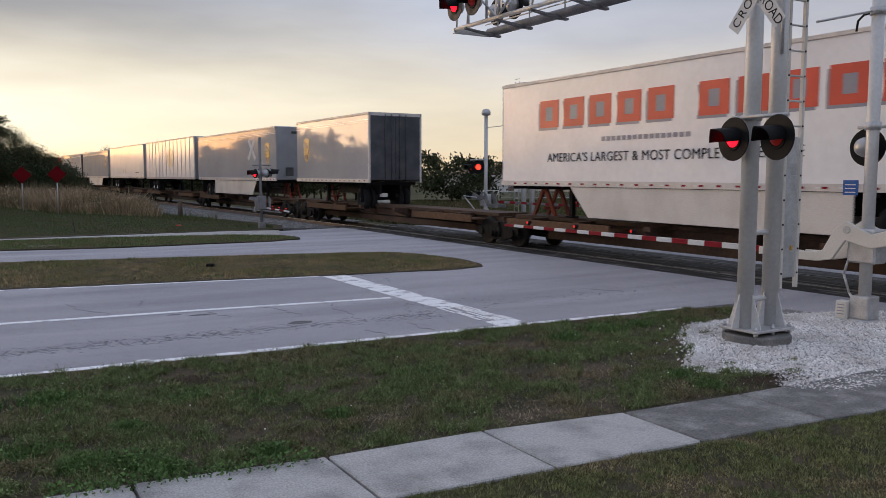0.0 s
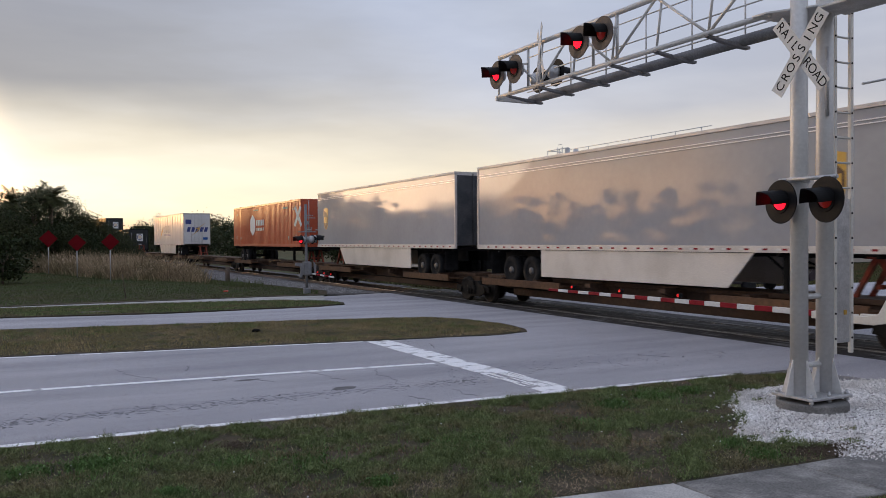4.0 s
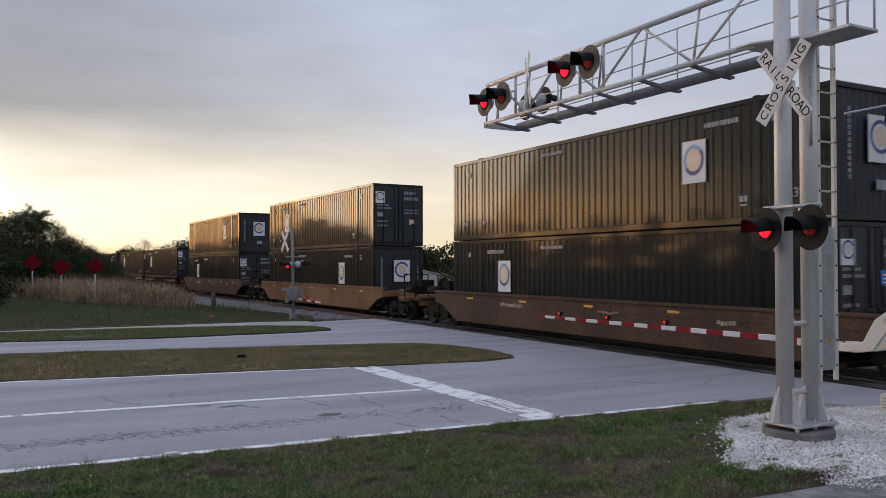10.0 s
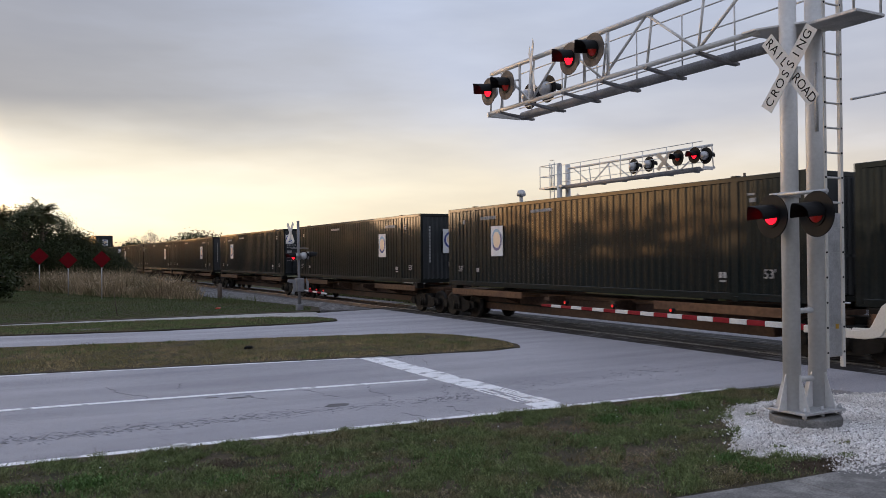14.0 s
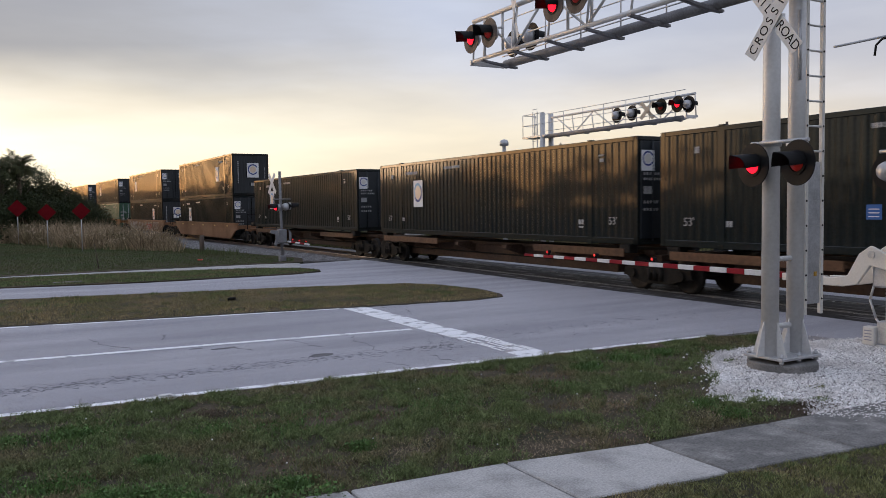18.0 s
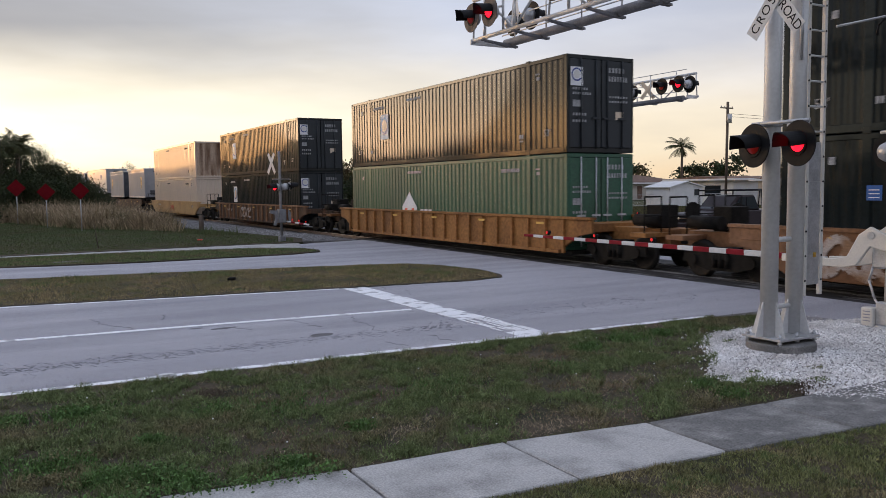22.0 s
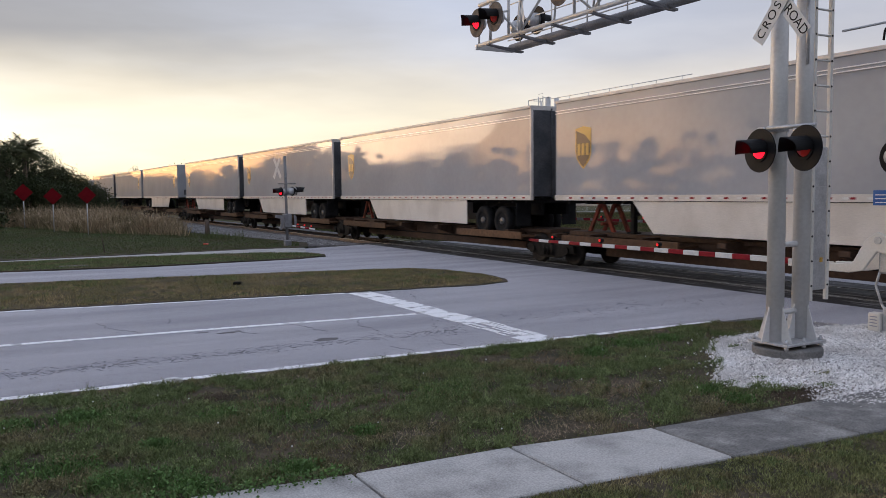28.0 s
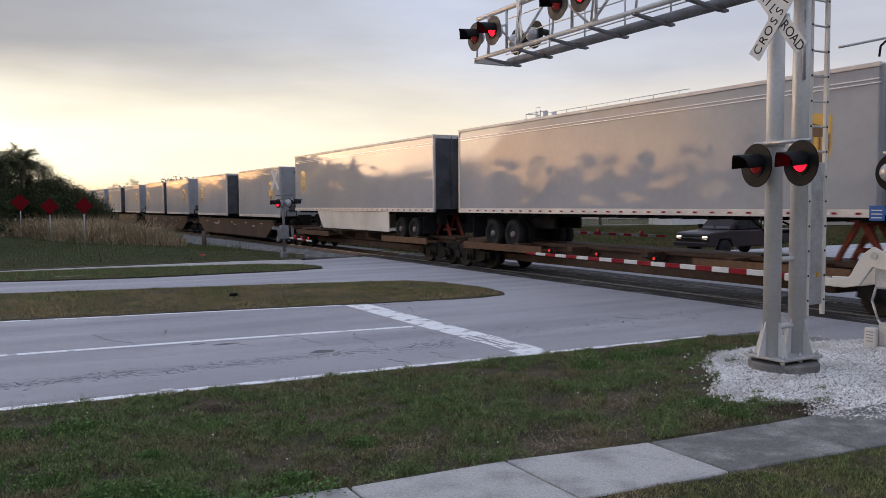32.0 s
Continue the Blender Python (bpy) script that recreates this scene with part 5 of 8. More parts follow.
def container(mat_name, style="swirl", door_end=-1, logo_y=0.0, label="", L=LEN53, H=2.9, code=True):
    """A 53 ft box; its base at z 0, doors at the door_end (-1: towards the train's head)."""
    c = thing("container", label, "shipping container", "containers on the train")
    X = 1.3
    h = L / 2
    posts = 6.1
    bm = bmesh.new()
    # corrugated walls as one folded sheet a side
    for s in (-1, 1):
        ys, xs = [], []
        y = -h + 0.16
        up = True
        while y < h - 0.16:
            for dy, dep in ((0.0, 0.026), (0.05, 0.0), (0.14, 0.0), (0.19, 0.026)):
                if y + dy < h - 0.16:
                    ys.append(y + dy)
                    xs.append(s * (X - 0.012 - dep))
            y += 0.28
        ys.append(h - 0.16)
        xs.append(s * (X - 0.012))
        A = [bm.verts.new((x, yy, 0.16)) for x, yy in zip(xs, ys)]
        B = [bm.verts.new((x, yy, H - 0.11)) for x, yy in zip(xs, ys)]
        for i in range(len(A) - 1):
            bm.faces.new((A[i], A[i + 1], B[i + 1], B[i]))
    part("corrugated_wall", bm, M[mat_name], c)
    bm = bmesh.new()
    box(bm, -X + 0.06, X - 0.06, -h + 0.05, h - 0.05, H - 0.10, H - 0.04)
    box(bm, -X + 0.06, X - 0.06, -h + 0.05, h - 0.05, 0.12, 0.18)
    part("roof_and_floor", bm, M[mat_name], c)
    bm = bmesh.new()
    for s in (-1, 1):
        for z0, z1 in ((0.0, 0.17), (H - 0.12, H)):
            xa, xb = sorted((s * X, s * (X - 0.09)))
            box(bm, xa, xb, -h + 0.16, h - 0.16, z0, z1)
        for y in (-h + 0.08, h - 0.08):
            box(bm, s * (X - 0.06) - 0.06, s * (X - 0.06) + 0.06, y - 0.08, y + 0.08, 0, H)
        for y in (-posts, posts):
            xa, xb = sorted((s * (X + 0.003), s * (X - 0.10)))
            box(bm, xa, xb, y - 0.11, y + 0.11, 0, H)
    for y in (-h + 0.07, h - 0.07):
        box(bm, -X, X, y - 0.07, y + 0.07, H - 0.12, H)
        box(bm, -X, X, y - 0.07, y + 0.07, 0, 0.15)
    part("frame", bm, M[mat_name], c, bev=0.012)
    bm = bmesh.new()
    box(bm, -0.085, 0.085, -0.09, 0.09, 0.0, 0.05)
    top_casting = mesh_of("corner_casting", bm, M[mat_name], 0.01)
    bm = bmesh.new()
    box(bm, -0.08, 0.08, -0.09, 0.09, 0.0, 0.13)
    low_casting = mesh_of("corner_casting", bm, M[mat_name], 0.01)
    for s in (-1, 1):
        for y in (-posts, posts):
            piece("corner_casting", top_casting, c, pose(s * (X - 0.07), y, H - 0.02))
            piece("corner_casting", low_casting, c, pose(s * (X - 0.07), y, -0.03))
    # plain bulkhead end
    e = -door_end
    bm = bmesh.new()
    n = 22
    A, B = [], []
    for i in range(n + 1):
        x = -X + 0.12 + (2 * X - 0.24) * i / n
        y = e * (h - 0.03 - (0.035 if i % 2 else 0))
        A.append(bm.verts.new((x, y, 0.14)))
        B.append(bm.verts.new((x, y, H - 0.1)))
    for i in range(n):
        bm.faces.new((A[i], A[i + 1], B[i + 1], B[i]))
    endm = "box_dk" if mat_name == "box_green" else "box_rust_end" if style == "rusty" else mat_name
    part("bulkhead", bm, M[endm], c)
    d = door_end
    for s in (-1, 1):
        bm = bmesh.new()
        ya, yb = sorted((d * (h - 0.02), d * (h + 0.02)))
        xa, xb = sorted((s * 0.02, s * (X - 0.1)))
        box(bm, xa, xb, ya, yb, 0.16, H - 0.13)
        door = part("door", bm, M[endm], c, bev=0.01)
        for k in (0.22, 0.8):
            bm = bmesh.new()
            cyl(bm, (s * k, d * (h + 0.05), 0.1), (s * k, d * (h + 0.05), H - 0.1), 0.022, n=6)
            box(bm, s * k - 0.16, s * k + 0.16, d * (h + 0.05) - 0.02, d * (h + 0.05) + 0.02, 1.0, 1.06)
            part("lock_rod", bm, M["galv"] if mat_name != "box_green" else M[endm], door)
    if style == "swirl":
        for s in (-1, 1):
            swirl(c, s * (X + 0.004), logo_y * (1 if s < 0 else -1), 1.62)
        # panels on the two ends
        for ee, xx, kk in ((-e, -0.85 * -1, 0.6), (e, 0.0, 1.25)):
            bm = bmesh.new()
            ya, yb = sorted((ee * (h + 0.05), ee * (h + 0.062)))
            a = 0.25 if ee == d else 0.46
            cx = -0.98 if ee == d else 0.15
            zz = 2.25 if ee == d else 1.75
            box(bm, cx - a * 0.9, cx + a * 0.9, ya, yb, zz - a * 1.1, zz + a * 1.1)
            p = part("end_emblem_panel", bm, M["white_ink"], c, "white emblem panel on the end")
            bm = bmesh.new()
            for i in range(20):
                w0, w1 = 0.5 + 5.2 * i / 20, 0.5 + 5.2 * (i + 1) / 20
                bm.faces.new([bm.verts.new((cx + r * a * math.cos(w), ee * (h + 0.066), zz + 0.05 + r * a * math.sin(w))) for r, w in ((0.62, w0), (0.8, w0), (0.8, w1), (0.62, w1))])
            part("emblem", bm, M["logo_navy"], p)
            bm = bmesh.new()
            bm.faces.new([bm.verts.new((cx + 0.5 * a * math.cos(k * 0.52), ee * (h + 0.065), zz + 0.05 + 0.5 * a * math.sin(k * 0.52))) for k in range(12)])
            part("emblem", bm, M["logo_tan"] if ee != d else M["off_white"], p)
    if mat_name == "box_orange":
        for s in (-1, 1):
            xs = sorted((s * (X + 0.002), s * (X + 0.01)))
            bm = bmesh.new()
            prism(bm, [(2.6 + 0.75 * math.cos(a), 1.5 + 0.75 * math.sin(a)) for a in [math.pi / 6 + k * math.pi / 3 for k in range(6)]], "x", *xs)
            part("hexagon_emblem", bm, M["white_ink"], c, "white hexagon emblem")
            bm = bmesh.new()
            for k in range(5):
                box(bm, *xs, 1.4 - k * 0.4, 1.68 - k * 0.4, 1.45, 1.85)
                box(bm, *xs, 1.4 - k * 0.4, 1.62 - k * 0.4, 1.1, 1.3)
            part("name_shape", bm, M["white_ink"], c, "white name blocks")
    if style == "hub":
        for s in (-1, 1):
            xs = sorted((s * (X + 0.002), s * (X + 0.01)))
            bm = bmesh.new()
            prism(bm, [(2.9, 0.25), (1.6, 0.25), (1.6, 1.15), (2.25, 1.75), (2.9, 1.15)], "x", *xs)
            part("house_emblem", bm, M["white_ink"], c, "white house emblem")
            bm = bmesh.new()
            xs2 = sorted((s * (X + 0.0105), s * (X + 0.015)))
            box(bm, *xs2, 2.45, 2.65, 0.35, 1.1)
            box(bm, *xs2, 1.85, 2.05, 0.35, 1.1)
            box(bm, *xs2, 2.05, 2.45, 0.62, 0.82)
            part("emblem_bars", bm, M["logo_red"], c)
            bm = bmesh.new()
            for k in range(4):
                box(bm, *xs, 1.05 - k * 0.34, 1.30 - k * 0.34, 0.30, 0.58)
                if k < 3:
                    box(bm, *xs, 1.05 - k * 0.34, 1.30 - k * 0.34, 0.74, 1.08)
            part("name_shape", bm, M["white_ink"], c, "white name blocks")
    if style == "rusty":
        rnd = random.Random(12)
        bm = bmesh.new()
        for k in range(16):
            x = rnd.choice((-0.80, 0.72)) + rnd.gauss(0, 0.13)
            L1, w1 = rnd.uniform(0.4, 2.4), rnd.uniform(0.004, 0.014)
            y = -(h + 0.004 + 0.0005 * k)
            bm.faces.new([bm.verts.new(p) for p in ((x - w1, y, H - 0.2), (x + w1, y, H - 0.2), (x + w1 * 0.5, y, H - 0.2 - L1), (x - w1 * 0.6, y, H - 0.2 - L1 * 0.9))])
        part("rust_streak", bm, M["rust"], c, "dark rust streaks down the end")["kind"] = "stuff"
    if code:
        rnd = random.Random(3)
        ink = M["stencil"] if mat_name in ("box_green", "box_hub", "box_orange") else M["black_ink"]
        for s in (-1, 1):
            bm = bmesh.new()
            x0, x1 = sorted((s * (X + 0.002), s * (X + 0.01)))

            def bars(y, z, n, w, hh):
                for k in range(n):
                    a = y + (k + 0.1) * w
                    box(bm, x0, x1, a, a + w * 0.72, z, z + hh)
            bars(-5.6 if logo_y * -s <= 0 else 4.55, 2.40, 9, 0.12, 0.12)
            bars(1.2, 2.50, 14, 0.085, 0.10)
            bars(-6.75, 2.44, 1, 0.30, 0.05)
            bars(-6.75, 2.28, 1, 0.24, 0.10)
            bars(6.75, 2.30, 1, 0.2, 0.16)
            bars(-5.85, 0.42, 1, 0.26, 0.05)
            bars(-5.85, 0.52, 2, 0.13, 0.14)
            bars(5.75, 0.52, 2, 0.1, 0.14)
            part("stencil_marking", bm, ink, c, "small white stencilled marks")["kind"] = "stuff"
            for y in (-7.1, 7.1):
                m = Matrix.Translation((s * (X + 0.006), y, 0.62)) @ (pose(0, 0, 0, 90, 0, -90) if s < 0 else pose(0, 0, 0, 90, 0, 90))
                words("length_mark", "53'", 0.30, ink, c, m, 0.003)
        bm = bmesh.new()
        ya, yb = sorted((d * (h + 0.022), d * (h + 0.03)))
        for z, x0, n, w, hh in ((2.42, 0.28, 5, 0.13, 0.15), (2.16, 0.28, 7, 0.11, 0.15), (1.86, -1.1, 6, 0.10, 0.07), (1.72, -1.1, 8, 0.09, 0.07), (1.66, 0.3, 7, 0.11, 0.06), (1.52, 0.3, 7, 0.11, 0.06), (1.36, -1.1, 1, 0.5, 0.2), (1.1, -1.1, 5, 0.11, 0.08), (0.9, -1.1, 5, 0.11, 0.08)):
            for k in range(n):
                box(bm, x0 + k * w, x0 + k * w + w * 0.58, ya, yb, z, z + hh)
        part("door_stencil_marking", bm, ink, c, "white stencilled marks on the doors")["kind"] = "stuff"
        if mat_name == "box_green":
            bm = bmesh.new()
            ya, yb = sorted((d * (h + 0.022), d * (h + 0.03)))
            box(bm, 0.55, 0.85, ya, yb, 1.0, 1.25)
            part("placard", bm, M["logo_tan"], c, "small tan placard")
            bm = bmesh.new()
            ya, yb = sorted((e * (h + 0.05), e * (h + 0.06)))
            for k in range(12):
                box(bm, -0.93, -0.86, ya, yb, 0.85 + k * 0.13, 0.85 + k * 0.13 + 0.09)
                box(bm, 0.97, 1.01, ya, yb, 1.05 + k * 0.08, 1.05 + k * 0.08 + 0.05)
            box(bm, 0.0, 0.38, ya, yb, 0.66, 0.88)
            part("end_stencil_marking", bm, ink, c, "column of white letters as bars on the bulkhead")["kind"] = "stuff"
    return c


def road_wheels(parent, y, x=0.98, r=0.5, dual=True, rim="rim"):
    for s in (-1, 1):
        bm = bmesh.new()
        m = pose(s * x, y, r, 0, 90 * s, 0)
        lathe(bm, [(0.26, -0.14), (r - 0.05, -0.14), (r, -0.10), (r, 0.10), (r - 0.05, 0.14), (0.30, 0.14), (0.28, 0.10)], 22, m)
        if dual:
            m = pose(s * (x - 0.32), y, r, 0, 90 * s, 0)
            lathe(bm, [(0.2, -0.13), (r - 0.05, -0.13), (r, -0.09), (r, 0.09), (r - 0.05, 0.13), (0.2, 0.13)], 18, m)
        t = part("tyre", bm, M["tyre"], parent)
        bm = bmesh.new()
        lathe(bm, [(0.05, 0.02), (0.285, 0.02), (0.285, 0.09), (0.26, 0.10), (0.2, 0.045), (0.13, 0.06), (0.12, 0.13), (0.05, 0.14)], 16, pose(s * x, y, r, 0, 90 * s, 0))
        part("rim", bm, M[rim], t)


def shield(parent, s, y, z, k=1.0):
    """Brown shield with a gold curve, on the side at x = s."""
    d = math.copysign(1, s)
    out = [(-0.42, 0.62), (0.0, 0.70), (0.42, 0.62), (0.42, -0.18), (0.34, -0.42), (0.18, -0.60), (0.0, -0.74), (-0.18, -0.60), (-0.34, -0.42), (-0.42, -0.18)]
    bm = bmesh.new()
    prism(bm, [(y + a * k, z + b * k) for a, b in out], "x", *sorted((s, s + 0.006 * d)))
    p = part("shield_emblem", bm, M["gold"], parent, "gold and brown shield emblem")
    bm = bmesh.new()
    inn = [(-0.37, 0.16), (-0.1, 0.40), (0.37, 0.56), (0.37, -0.17), (0.30, -0.38), (0.15, -0.55), (0.0, -0.67), (-0.15, -0.55), (-0.30, -0.38), (-0.37, -0.17)]
    prism(bm, [(y + a * k, z + b * k) for a, b in inn], "x", *sorted((s + 0.0065 * d, s + 0.011 * d)))
    part("shield_field", bm, M["brown"], p)
    bm = bmesh.new()
    for a in (-0.22, 0.0, 0.22):
        box(bm, *sorted((s + 0.0115 * d, s + 0.016 * d)), y + (a - 0.07) * k, y + (a + 0.07) * k, z - 0.28 * k, z + 0.12 * k)
    part("shield_bars", bm, M["gold"], p)


def trailer(skin, L=LEN53, wheels=1, skirt=True, logo="shield", logo_y=0.0, label="", ribs=0, nose="trailer_nose", rivets=True, paint=None):
    """A road trailer standing with its tyres at z 0. wheels: the end (1 tail of the train, -1 head) that has its axles and doors."""
    t = thing("semi_trailer", label, "semi-trailer", "trailers on the train")
    X, Z0, Z1, h = 1.3, 1.22, 4.42 if skin == "trailer_white" else 4.27, L / 2
    bm = bmesh.new()
    box(bm, -X + 0.02, X - 0.02, -h, h, Z0 + 0.12, Z1 - 0.10)
    part("side_skin", bm, M[paint or skin], t, bev=0.03)
    bm = bmesh.new()
    for s in (-1, 1):
        xa, xb = sorted((s * (X + 0.012), s * (X - 0.06)))
        box(bm, xa, xb, -h - 0.01, h + 0.01, Z0, Z0 + 0.16)
        box(bm, xa, xb, -h - 0.01, h + 0.01, Z1 - 0.12, Z1 - 0.03)
        if skin == "trailer":
            xa, xb = sorted((s * (X + 0.004), s * (X - 0.03)))
            for z in (0.36, 0.44):
                sb = bmesh.new()
                box(sb, xa, xb, -h, h, Z1 - z, Z1 - z + 0.022)
                part("pinstripe", sb, M["trailer_bright"], t, "thin pale stripe")
    part("edge_rail", bm, M["rail_alu"], t, bev=0.006)
    bm = bmesh.new()
    box(bm, -X + 0.03, X - 0.03, -h, h, Z1 - 0.11, Z1 - 0.03)
    part("roof", bm, M["trailer_white"], t, bev=0.03)
    if ribs:
        bm = bmesh.new()
        box(bm, -0.0165, 0.0165, -0.02, 0.02, Z0 + 0.16, Z1 - 0.14)
        post = mesh_of("panel_post", bm, M["rail_alu"] if skin == "trailer" else M[skin])
        for k in range(ribs + 1):
            for s in (-1, 1):
                piece("panel_post", post, t, pose(s * (X - 0.0135), -h + 0.03 + (L - 0.06) * k / ribs, 0))
    # reflective tape on the lower rail
    for mm, o in (("red_sheet", 0), ("white_sheet", 1)):
        bm = bmesh.new()
        n = int(L / 0.55)
        for k in range(n):
            y = -h + 0.3 + (L - 0.6) * k / n + o * 0.15
            for s in (-1, 1):
                box(bm, *sorted((s * (X + 0.0125), s * (X + 0.016))), y, y + 0.14, Z0 + 0.055, Z0 + 0.10)
        part("reflective_tape", bm, M[mm], t)["kind"] = "stuff"
    # ends
    bm = bmesh.new()
    ya, yb = sorted((-wheels * (h + 0.0), -wheels * (h + 0.06)))
    box(bm, -X + 0.04, X - 0.04, ya, yb, Z0 + 0.05, Z1 - 0.05)
    part("nose_panel", bm, M[nose], t, bev=0.05)
    y = -wheels * (h + 0.065)
    for x0, x1, z0, z1 in ((0.35, 0.75, Z0 + 0.3, Z0 + 0.9), (-0.75, -0.3, Z0 + 0.3, Z0 + 0.75), (-0.4, 0.25, Z1 - 0.42, Z1 - 0.30)):
        bm = bmesh.new()
        box(bm, x0, x1, *sorted((y, y - wheels * 0.03)), z0, z1)
        part("nose_box", bm, M["trailer_door"], t, "small dark box on the nose", bev=0.01)
    for s in (-1, 1):
        bm = bmesh.new()
        xa, xb = sorted((s * 0.012, s * (X - 0.07)))
        box(bm, xa, xb, *sorted((wheels * h, wheels * (h + 0.045))), Z0 + 0.12, Z1 - 0.16)
        dr = part("rear_door", bm, M["trailer_door"] if skin == "trailer" else M["trailer_white"], t, bev=0.01)
        for k in (0.2, 0.5):
            bm = bmesh.new()
            cyl(bm, (s * k, wheels * (h + 0.07), Z0 + 0.05), (s * k, wheels * (h + 0.07), Z1 - 0.1), 0.02, n=6)
            part("lock_rod", bm, M["trailer_door"] if skin == "trailer" else M["galv"], dr)
    bm = bmesh.new()
    for s in (-1, 1):
        box(bm, *sorted((s * X, s * (X - 0.09))), *sorted((wheels * (h - 0.02), wheels * (h + 0.05))), Z0, Z1 - 0.04)
    box(bm, -X, X, *sorted((wheels * (h - 0.02), wheels * (h + 0.05))), Z1 - 0.17, Z1 - 0.03)
    part("door_frame", bm, M["rail_alu"], t)
    # underframe
    bm = bmesh.new()
    for k in range(int(L / 0.8)):
        y = -h + 0.4 + 0.8 * k
        box(bm, -1.2, 1.2, y - 0.03, y + 0.03, Z0 - 0.1, Z0 + 0.02)
    ay = wheels * (h - 2.6)
    for s in (-1, 1):
        box(bm, s * 0.5 - 0.05, s * 0.5 + 0.05, ay - 2.2, ay + 2.2, 0.72, Z0 - 0.06)
    box(bm, -1.0, 1.0, *sorted((-wheels * (h - 0.2), -wheels * (h - 1.8))), Z0 - 0.06, Z0 + 0.03)
    part("underframe", bm, M["under"], t)["kind"] = "stuff"
    lg = -wheels * (h - 2.9)
    bm = bmesh.new()
    for s in (-1, 1):
        box(bm, s * 0.75 - 0.07, s * 0.75 + 0.07, lg - 0.07, lg + 0.07, 0.32, Z0)
        box(bm, s * 0.75 - 0.14, s * 0.75 + 0.14, lg - 0.14, lg + 0.14, 0.29, 0.33)
        cyl(bm, (s * 0.75, lg, 0.75), (s * 0.4, lg + wheels * 0.9, Z0 - 0.05), 0.03, n=6)
    cyl(bm, (-0.75, lg, 0.85), (0.75, lg, 0.85), 0.035, n=6)
    part("landing_gear", bm, M["under"], t)
    axles = (ay - 0.62, ay + 0.62) if L > 10 else (wheels * (h - 1.1),)
    for y in axles:
        road_wheels(t, y, rim="rim_white" if skin == "trailer_white" else "rim")
        bm = bmesh.new()
        cyl(bm, (-0.8, y, 0.5), (0.8, y, 0.5), 0.07, n=8)
        box(bm, -0.6, -0.4, y - 0.4, y + 0.4, 0.55, 0.72)
        box(bm, 0.4, 0.6, y - 0.4, y + 0.4, 0.55, 0.72)
        part("axle", bm, M["under"], t)
    bm = bmesh.new()
    for s in (-1, 1):
        box(bm, s * 0.95 - 0.3, s * 0.95 + 0.3, wheels * (h - 0.9) - 0.01, wheels * (h - 0.9) + 0.01, 0.35, Z0 - 0.1)
    part("mudflap", bm, M["black_soft"], t)["kind"] = "stuff"
    if skirt:
        for s in (-1, 1):
            bm = bmesh.new()
            a = ay - wheels * 1.45
            b = lg + wheels * 0.5
            c = lg + wheels * 1.3
            prism(bm, [(a, 0.34), (a, Z0 - 0.01), (b, Z0 - 0.01), (c, 0.36)], "x", *sorted((s * 1.24, s * 1.265)))
            part("side_skirt", bm, M["skirt"], t, "off-white side skirt", bev=0.006)
    for s in (-1, 1):
        yy = logo_y if s < 0 else -logo_y
        xx = s * (X + 0.004) if logo != "shield" else s * (X - 0.014)
        if logo == "shield":
            shield(t, s * (X - 0.018), yy, 2.78, 0.86)
        elif logo == "beehive":
            bm = bmesh.new()
            prism(bm, [(yy + 1.15 * math.cos(a) * (0.92 - 0.16 * math.sin(a)) * (1 + 0.05 * (k % 2)), 2.92 + 0.76 * math.sin(a)) for k, a in [(k, k * math.pi / 14) for k in range(28)]], "x", *sorted((s * (X - 0.018), s * (X - 0.008))))
            part("dome_emblem", bm, M["dome_cream"], t, "cream dome emblem with its highlight in the colour")
        elif logo == "placards":
            bm = bmesh.new()
            for y0, z0 in ((yy, 1.95), (yy - 1.0, 1.95)):
                prism(bm, [(y0 - 0.2, z0), (y0, z0 - 0.24), (y0 + 0.2, z0), (y0, z0 + 0.24)], "x", *sorted((s * (X - 0.018), s * (X - 0.010))))
            part("diamond_placard", bm, M["logo_tan"], t, "small diamond placards")
            bm = bmesh.new()
            for k in range(6):
                box(bm, *sorted((s * (X - 0.018), s * (X - 0.010))), yy - 7 + k * 0.25, yy - 6.85 + k * 0.25, 1.72, 1.80)
            part("marking_bars", bm, M["black_ink"], t)
        elif logo == "bolt":
            bm = bmesh.new()
            xs = sorted((s * (X - 0.018), s * (X - 0.008)))
            for k in range(3):
                prism(bm, [(yy + 2.2 - k * 0.22, 1.7 + k * 0.28), (yy + 1.2 - k * 0.2, 2.35 + k * 0.1), (yy + 1.35 - k * 0.2, 2.62 + k * 0.12), (yy + 0.3, 3.25), (yy + 1.0 - k * 0.2, 2.4 + k * 0.12), (yy + 0.9, 2.3 + 0.1 * k)][:4], "x", *xs)
            part("bolt_emblem", bm, M["gold"], t, "gold bolt emblem")
            bm = bmesh.new()
            for k in range(5):
                o = -0.35 - k * 0.68
                prism(bm, [(yy + o, 2.5), (yy + o - 0.50, 2.5), (yy + o - 0.62, 3.3), (yy + o - 0.12, 3.3)], "x", *xs)
            part("name_shape", bm, M["logo_grey"], t, "row of slanted grey name shapes")
            bm = bmesh.new()
            for z in (2.22, 2.34):
                box(bm, *xs, yy - 3.7, yy - 0.35, z, z + 0.05)
            part("name_underline", bm, M["logo_navy"], t)
